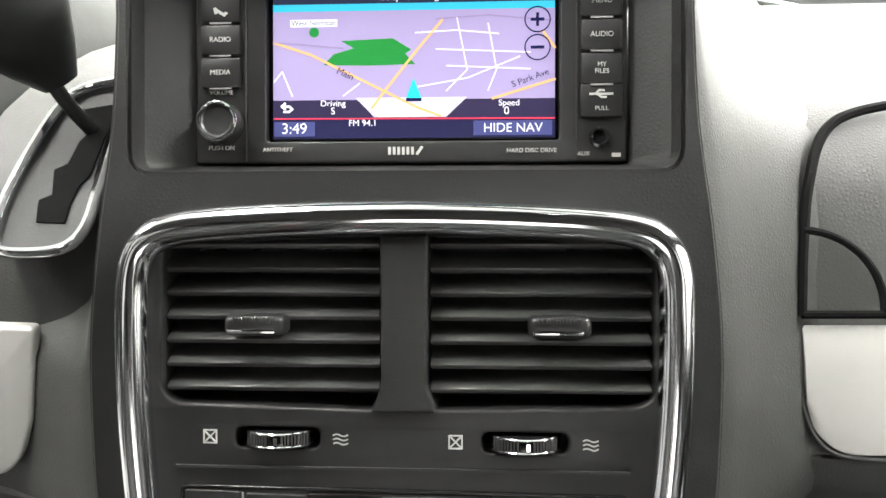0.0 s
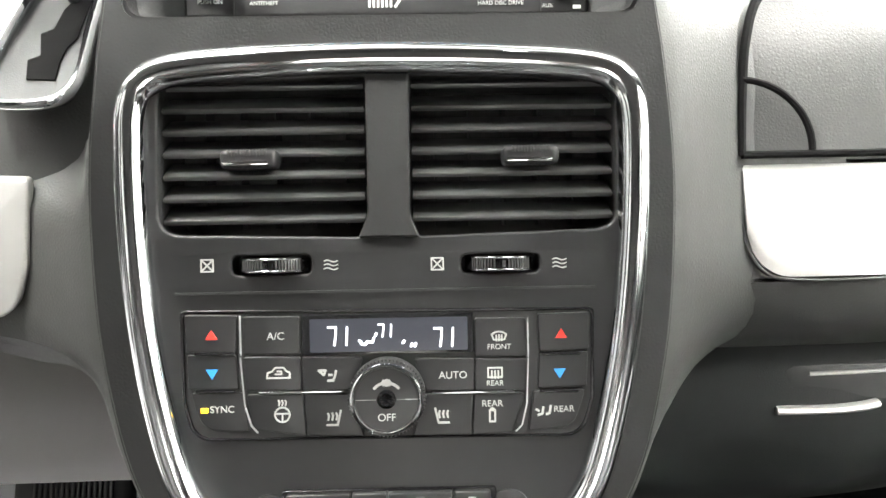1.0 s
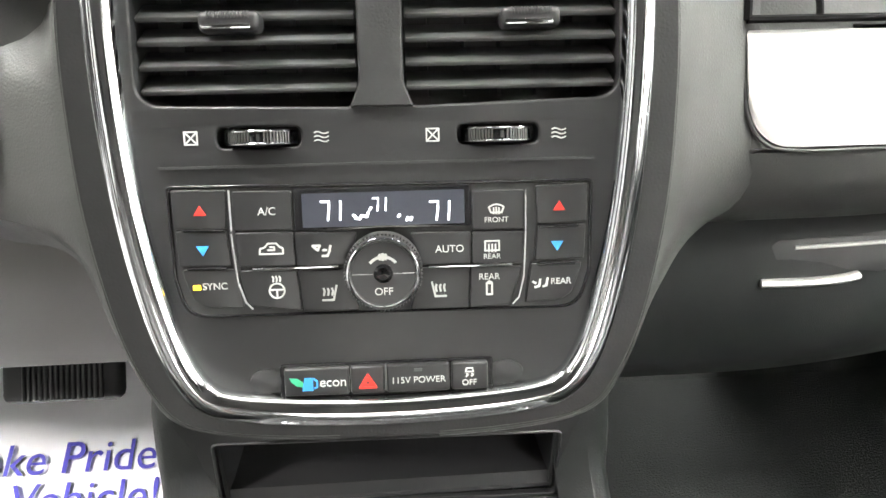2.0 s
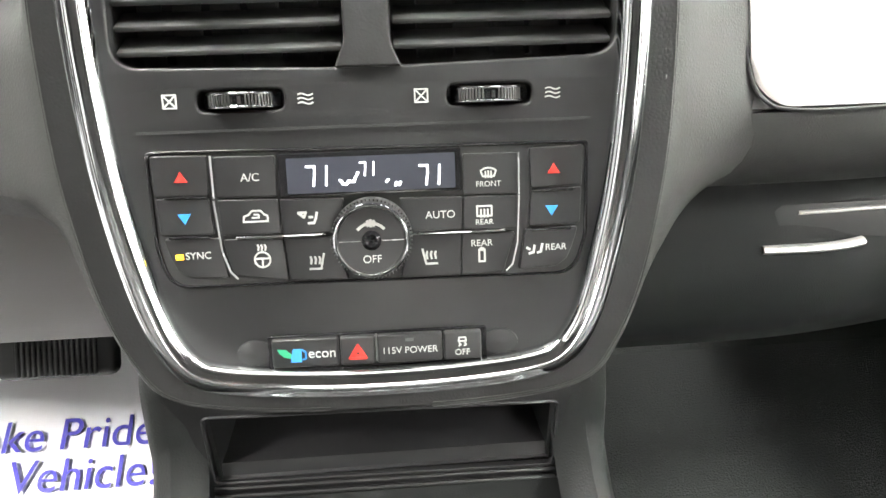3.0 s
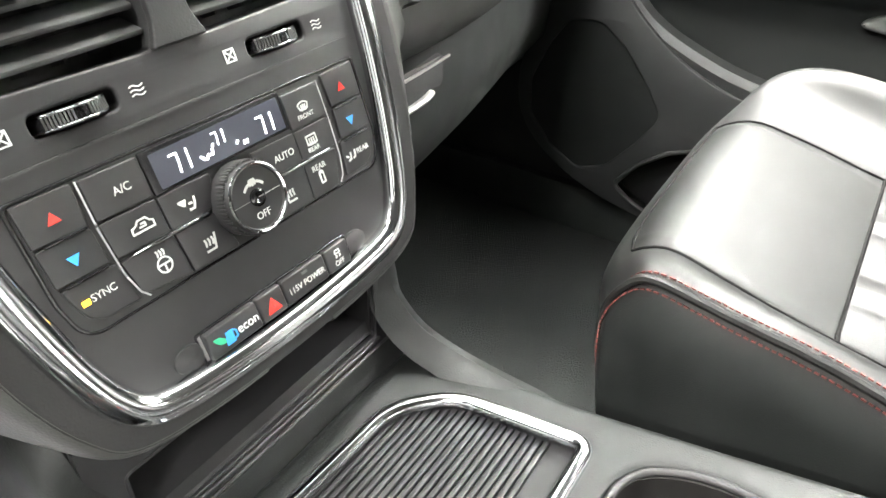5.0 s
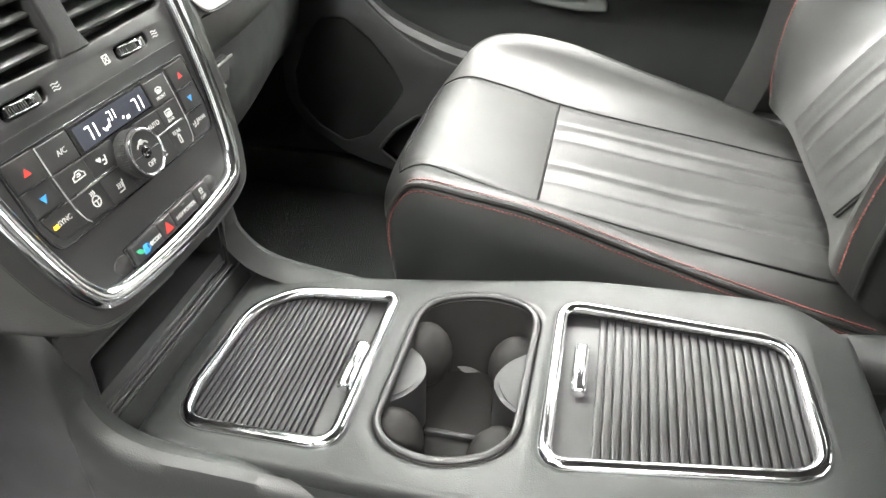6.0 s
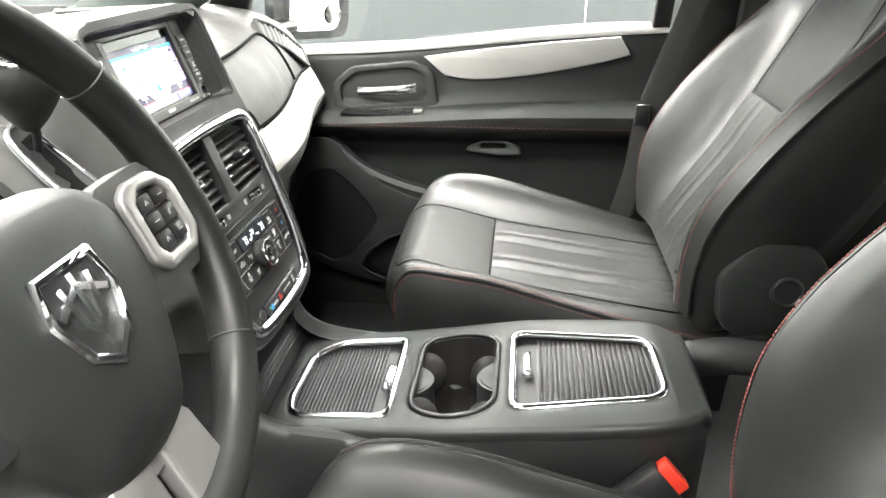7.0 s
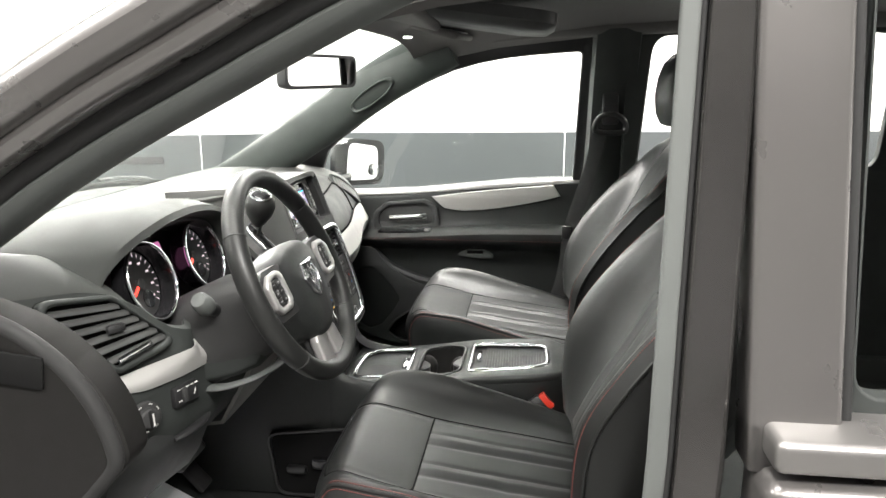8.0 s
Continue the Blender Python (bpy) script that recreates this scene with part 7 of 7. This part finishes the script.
def headrest_mesh(cx):
    rings = []
    for z, w, y0, y1 in ((1.318, 0.085, -0.60, -0.67), (1.322, 0.105, -0.578, -0.69), (1.35, 0.128, -0.565, -0.705), (1.40, 0.136, -0.560, -0.712), (1.45, 0.132, -0.566, -0.715), (1.49, 0.120, -0.58, -0.71), (1.512, 0.098, -0.60, -0.70), (1.520, 0.06, -0.625, -0.68)):
        ring = []
        for k in range(36):
            a = 2 * math.pi * k / 36
            c, sn = math.cos(a), math.sin(a)
            ring.append(Vector((cx + w * math.copysign(abs(c) ** 0.55, c), (y0 + y1) / 2 + (y0 - y1) / 2 * math.copysign(abs(sn) ** 0.65, sn), z)))
        rings.append(ring)
    return loft(rings)


# ---- steering wheel and column ----
WC = Vector((-0.454, 0.178, 1.092))
WN = Vector((0, -0.9135, 0.4067))
WHEEL = basis(WC, EX, Vector((0, 0.4067, 0.9135)), WN)


def steering_wheel():
    w = thing("steering_wheel", WC, "black leather steering wheel with silver spokes", "steering wheel")
    R, RY = 0.187, 0.024
    full = [2 * math.pi * k / 96 for k in range(96)]
    part("rim", tube([WHEEL @ Vector((R * math.cos(a), R * math.sin(a) + RY, -0.012)) for a in full], 0.0165, True, flat=0.0190, normal=WN, seg=18), LEATHER, w, "black leather rim")
    for a in (-40, 220, 34, 146):
        p = radians(a)
        c = WHEEL @ Vector((R * math.cos(p), R * math.sin(p) + RY, -0.012))
        rd = (WHEEL.to_3x3() @ Vector((math.cos(p), math.sin(p), 0))).normalized()
        part("rim_seam", tube([c + rd * 0.0168 * math.cos(q) + WN * 0.0193 * math.sin(q) for q in [2 * math.pi * k / 24 for k in range(24)]], 0.0009, True, seg=6), BLACK, w)
    # airbag cover
    hub = [(-0.098, 0.030), (-0.085, 0.062), (-0.04, 0.080), (0.04, 0.080), (0.085, 0.062), (0.098, 0.030), (0.088, -0.030), (0.055, -0.085), (0.02, -0.100), (-0.02, -0.100), (-0.055, -0.085), (-0.088, -0.030)]
    hub = [p.to_2d() for p in smooth_path([(*p, 0) for p in hub], 4, True)]
    rings = [[WHEEL @ Vector((p.x * k, p.y * k, h)) for p in hub] for k, h in ((0.98, -0.05), (1.0, -0.026), (0.99, -0.012), (0.95, -0.003), (0.82, 0.005), (0.5, 0.010), (0.2, 0.012))]
    cov = part("airbag_cover", loft(rings), VINYL, w, "black padded airbag cover")
    part("cover_groove", tube([WHEEL @ Vector((0.070 * math.cos(a), 0.058 + 0.012 * math.sin(a), -0.0010)) for a in [radians(20 + 140 * k / 12) for k in range(13)]], 0.0012, seg=6), BLACK, cov)
    # plain shield badge
    sh = [(-0.023, 0.026), (0.023, 0.026), (0.027, 0.004), (0.017, -0.021), (0.0, -0.032), (-0.017, -0.021), (-0.027, 0.004)]
    bm0 = WHEEL @ Matrix.Translation((0.0, 0.006, 0.0135)) @ Matrix.Scale(1.12, 4)
    badge = part("badge", tube([bm0 @ Vector((*p, 0)) for p in sh], 0.0036, True, seg=8), CHROME, cov, "plain chrome shield badge")
    for run in ([(-0.020, 0.004), (0.0, 0.014), (0.020, 0.004)], [(0.0, 0.020), (0.0, -0.022)], [(-0.012, 0.016), (-0.008, -0.006), (0.0, -0.014), (0.008, -0.006), (0.012, 0.016)]):
        part("badge_bar", strokes([run], 0.0042, 0.003, m=bm0), CHROME, badge)
    # side spokes with key pads
    for sg in (-1, 1):
        sp = [(sg * 0.075, 0.060), (sg * 0.145, 0.062), (sg * 0.170, 0.040), (sg * 0.170, -0.010), (sg * 0.150, -0.028), (sg * 0.075, -0.030)]
        lp = rounded(sp, 0.012)
        rings = [[WHEEL @ Vector((p.x, p.y, h + 0.008 * (1 - abs(p.x) / 0.16))) for p in lp] for h in (-0.030, -0.004)]
        spoke = part("spoke", loft(rings), SATIN, w)
        fr = rounded([(sg * 0.092, 0.046), (sg * 0.108, 0.054), (sg * 0.142, 0.053), (sg * 0.162, 0.038), (sg * 0.162, -0.002), (sg * 0.148, -0.016), (sg * 0.106, -0.017), (sg * 0.091, -0.004)], 0.012)
        hole = rounded([(sg * 0.106, 0.036), (sg * 0.116, 0.044), (sg * 0.140, 0.042), (sg * 0.149, 0.030), (sg * 0.148, 0.002), (sg * 0.140, -0.006), (sg * 0.112, -0.006), (sg * 0.104, 0.004)], 0.006)
        plate("spoke_trim", fr, [hole], 0.012, 0.004, WHEEL @ Matrix.Translation((0, 0, 0.006)), SATIN_SILVER, spoke, "satin silver key surround")
        plate("key_pad", hole, [], 0.004, 0, WHEEL @ Matrix.Translation((0, 0, 0.0005)), BLACK, spoke)
        for k in range(3):
            for j in range(2):
                kx, ky = sg * (0.1175 + 0.0205 * j), 0.004 + 0.0150 * k
                part("key", box(0.0180, 0.0130, 0.005, WHEEL @ pose(kx, ky, 0.002), bevel=0.0018), SATIN, spoke)
                part("key_mark", strokes([[(-0.003, 0.0), (0.003, 0.0)]] if (k + j) % 2 else [[(-0.002, -0.0015), (0.0, 0.0015), (0.002, -0.0015)]], 0.0008, m=WHEEL @ pose(kx, ky, 0.0047)), LINE, spoke)
    # twin lower spoke
    for sg in (-1, 1):
        lp = rounded([(sg * 0.006, -0.092), (sg * 0.040, -0.082), (sg * 0.052, -0.100), (sg * 0.058, -0.146), (sg * 0.040, -0.164), (sg * 0.008, -0.168), (sg * 0.0075, -0.130)], 0.006)
        plate("lower_spoke", lp, [], 0.018, 0.005, WHEEL @ Matrix.Translation((0, 0, -0.008)), SATIN_SILVER, w, "satin silver lower spoke")
    plate("lower_spoke", rounded([(-0.010, -0.090), (0.010, -0.090), (0.006, -0.112), (-0.006, -0.112)], 0.003), [], 0.014, 0.003, WHEEL @ Matrix.Translation((0, 0, -0.012)), SATIN_SILVER, w, "satin silver spoke bridge")
    lp = rounded([(-0.04, -0.09), (0.04, -0.09), (0.035, -0.166), (-0.035, -0.166)], 0.008)
    plate("lower_spoke_back", lp, [], 0.012, 0.003, WHEEL @ Matrix.Translation((0, 0, -0.030)), SATIN, w)
    part("hub_back", turned([(0.085, -0.045), (0.075, -0.07), (0.05, -0.09), (0.045, -0.12), (0.0, -0.12)], WHEEL, 32), BLACK, w)


def steering_column():
    c = thing("steering_column", (-0.454, 0.35, 1.0), "dark grey steering column shroud with stalk switches", "steering column")
    rings = []
    for w_, a, b, dy in ((-0.085, 0.060, 0.062, -0.010), (-0.10, 0.068, 0.075, -0.014), (-0.15, 0.072, 0.085, -0.016), (-0.22, 0.070, 0.088, -0.02), (-0.30, 0.066, 0.085, -0.02)):
        ring = []
        for k in range(32):
            t = 2 * math.pi * k / 32
            cc, ss = math.cos(t), math.sin(t)
            ring.append(WHEEL @ Vector((a * math.copysign(abs(cc) ** 0.6, cc), dy + b * math.copysign(abs(ss) ** 0.6, ss), w_)))
        rings.append(ring)
    part("shroud", loft(rings), BLACK, c)
    stalk = smooth_path([WHEEL @ Vector(p) for p in ((-0.05, 0.018, -0.150), (-0.078, 0.032, -0.150), (-0.094, 0.042, -0.148))], 5)
    part("stalk", tube(stalk, 0.012, seg=16), SATIN, c, "black turn-signal stalk")
    aim = Vector((-0.75, 0.10, 0.65))
    part("stalk_end", turned([(0.013, -0.012), (0.017, -0.004), (0.0175, 0.004), (0.0165, 0.022), (0.013, 0.027), (0.0, 0.028)], face_pose(stalk[-1], aim, (0, 1, 0)), 28), PILLAR_TRIM, c, "grey rotary stalk end")
    rings = []
    for y, z0, z1, hw in ((0.252, 0.955, 0.985, 0.050), (0.262, 0.940, 0.996, 0.060), (0.30, 0.922, 1.005, 0.066), (0.36, 0.905, 1.005, 0.068), (0.42, 0.90, 1.0, 0.068)):
        rings.append([Vector((-0.455 + p.x, y, p.y)) for p in rounded([(-hw, z0 + 0.012), (-hw * 0.6, z0), (hw * 0.6, z0), (hw, z0 + 0.012), (hw, z1), (-hw, z1)], 0.010, 3)])
    part("lower_shroud", loft(rings), DARK_TRIM, c, "grey lower column cover")
    lever = smooth_path([(-0.508, 0.368, 0.898), (-0.520, 0.320, 0.908), (-0.520, 0.270, 0.925), (-0.500, 0.240, 0.937), (-0.455, 0.232, 0.940), (-0.41, 0.24, 0.937)], 5)
    part("tilt_lever", tube(lever, 0.014, flat=0.005, normal=(0, 0.35, 1), seg=12), PILLAR_TRIM, c, "grey tilt lever")


# ---- roof fittings ----
def roof_fittings():
    m = face_pose((0.095, 0.301, 1.470), (-0.55, -0.835, -0.02))
    r = thing("rearview_mirror", (0.06, 0.30, 1.47), "black rear-view mirror on the windscreen", "mirror")
    lp = rounded([(-0.112, -0.042), (0.112, -0.040), (0.115, 0.038), (-0.110, 0.042)], 0.020)
    rings = [[m @ Vector((p.x * k, p.y * k, h)) for p in lp] for k, h in ((1.0, 0.005), (1.03, -0.002), (1.0, -0.028), (0.85, -0.044), (0.5, -0.050))]
    part("housing", loft(rings), SATIN, r)
    plate("mirror_glass", [Vector((p.x * 0.93, p.y * 0.82)) for p in lp], [], 0.002, 0, m @ Matrix.Translation((0, 0, 0.006)), MIRROR, r)
    part("stem", tube(smooth_path([(0.115, 0.345, 1.48), (0.11, 0.37, 1.50), (0.08, 0.40, 1.515)], 4), 0.012, seg=12), SATIN, r)
    part("sensor_pod", box(0.07, 0.06, 0.05, pose(0.04, 0.40, 1.515) @ pose(0, 0, 0, -28), bevel=0.012), SATIN, r)
    o = thing("overhead_console", (0, -0.05, 1.56), "dark grey overhead console with map lamps", "overhead console")
    rings = []
    for k, h in ((1.0, 0.012), (1.0, -0.012), (0.92, -0.026), (0.7, -0.032)):
        lp = rounded([(-0.17 * k, -0.22 * k), (0.17 * k, -0.22 * k), (0.15 * k, 0.16 * k), (-0.15 * k, 0.16 * k)], 0.06 * k, 6)
        rings.append([pose(0.05, -0.05, 1.602) @ pose(0, 0, 0, 8) @ Vector((p.x, p.y, h)) for p in lp])
    part("body", loft(rings), PLASTIC, o)
    part("lamp_lens", disc(0.011, 0.004, pose(0.14, 0.09, 1.552) @ pose(0, 0, 0, 180), seg=20), glow("lamp_lens", (1, 1, 0.95), 5.0), o, "small lit map lamp")
    part("label_tag", box(0.055, 0.03, 0.002, pose(0.25, -0.03, 1.566) @ pose(0, 0, 0, 8)), MARK, o)
    v = thing("sun_visor", (0.38, 0.05, 1.55), "grey cloth sun visor folded against the roof", "sun visor")
    part("panel", box(0.40, 0.17, 0.02, pose(0.36, 0.05, 1.580) @ pose(0, 0, 0, 14, -2), bevel=0.009, seg=3), HEADLINER, v)
    v = thing("sun_visor", (-0.38, 0.05, 1.55), "grey cloth sun visor folded against the roof", "sun visor")
    part("panel", box(0.40, 0.17, 0.02, pose(-0.36, 0.05, 1.580) @ pose(0, 0, 0, 14, 2), bevel=0.009, seg=3), HEADLINER, v)


# ---- floor things ----
def floor_things():
    p = thing("floor_mat", (-0.40, 0.56, 0.45), "white paper floor mat printed with blue words", "floor mat")
    def sheet_z(y):
        return 0.453 + 0.5 * max(0.0, y - 0.50)
    part("sheet", thick(loft([[Vector((x, y, sheet_z(y) + 0.003 * math.sin(9 * x + 5 * y))) for y in (0.30, 0.4, 0.47, 0.50, 0.53, 0.6, 0.66, 0.72, 0.76)] for x in (-0.57, -0.5, -0.4, -0.3, -0.235)], closed=False), 0.001), PAPER, p, "white paper sheet")
    slope = Vector((0.0, 0.894, 0.447))
    m = basis(Vector((-0.275, 0.571, 0.4915)), EX, slope, Vector((0.0, -0.447, 0.894)))
    lettering("word", "Take Pride", 0.053, m, INK, p, "RIGHT", widen=0.98)
    lettering("word", "Vehicle!", 0.053, m @ Matrix.Translation((0.010, -0.047, 0.0)), INK, p, "RIGHT", widen=0.98)
    b = thing("brake_pedal", (-0.32, 0.50, 0.63), "black ribbed rubber brake pedal", "pedal")
    m = face_pose((-0.319, 0.520, 0.660), (0, -0.85, 0.53))
    part("pad", box(0.115, 0.062, 0.02, m, bevel=0.009, seg=3), PLASTIC, b)
    for k in range(15):
        part("rib", box(0.0030, 0.056, 0.005, m @ pose(-0.034 + 0.0052 * k, 0, 0.011), bevel=0.001, seg=1), PILLAR_TRIM, b)
    part("arm", tube(smooth_path([m @ Vector((0, 0, -0.01)), m @ Vector((0, 0.05, -0.06)), Vector((-0.32, 0.62, 0.80))], 5), 0.010, seg=8), SATIN, b)
    a = thing("accelerator_pedal", (-0.20, 0.58, 0.55), "black rubber accelerator pedal in the footwell", "pedal")
    part("pad", box(0.05, 0.14, 0.016, face_pose((-0.20, 0.585, 0.545), (0, -0.75, 0.66)), bevel=0.005), RUBBER, a)
    k = thing("belt_buckle", (-0.135, -0.282, 0.69), "red seat belt buckle beside the driver's seat", "seat belt buckle")
    mm = pose(-0.128, -0.262, 0.724) @ pose(0, 0, 0, 48, 12, 0)
    part("body", box(0.026, 0.050, 0.085, mm @ Matrix.Translation((0, 0, -0.04)), bevel=0.006), SATIN, k)
    part("release_button", box(0.020, 0.040, 0.020, mm @ Matrix.Translation((0, 0, 0.006)), bevel=0.003), BUCKLE_RED, k, "bright red release button")
    part("stem", tube([mm @ Vector((0, 0, -0.07)), Vector((-0.16, -0.36, 0.52))], 0.014, flat=0.005, normal=EX), BELT, k)


seat(0.430, 1)
seat(-0.440, -1)
steering_wheel()
steering_column()
roof_fittings()
floor_things()
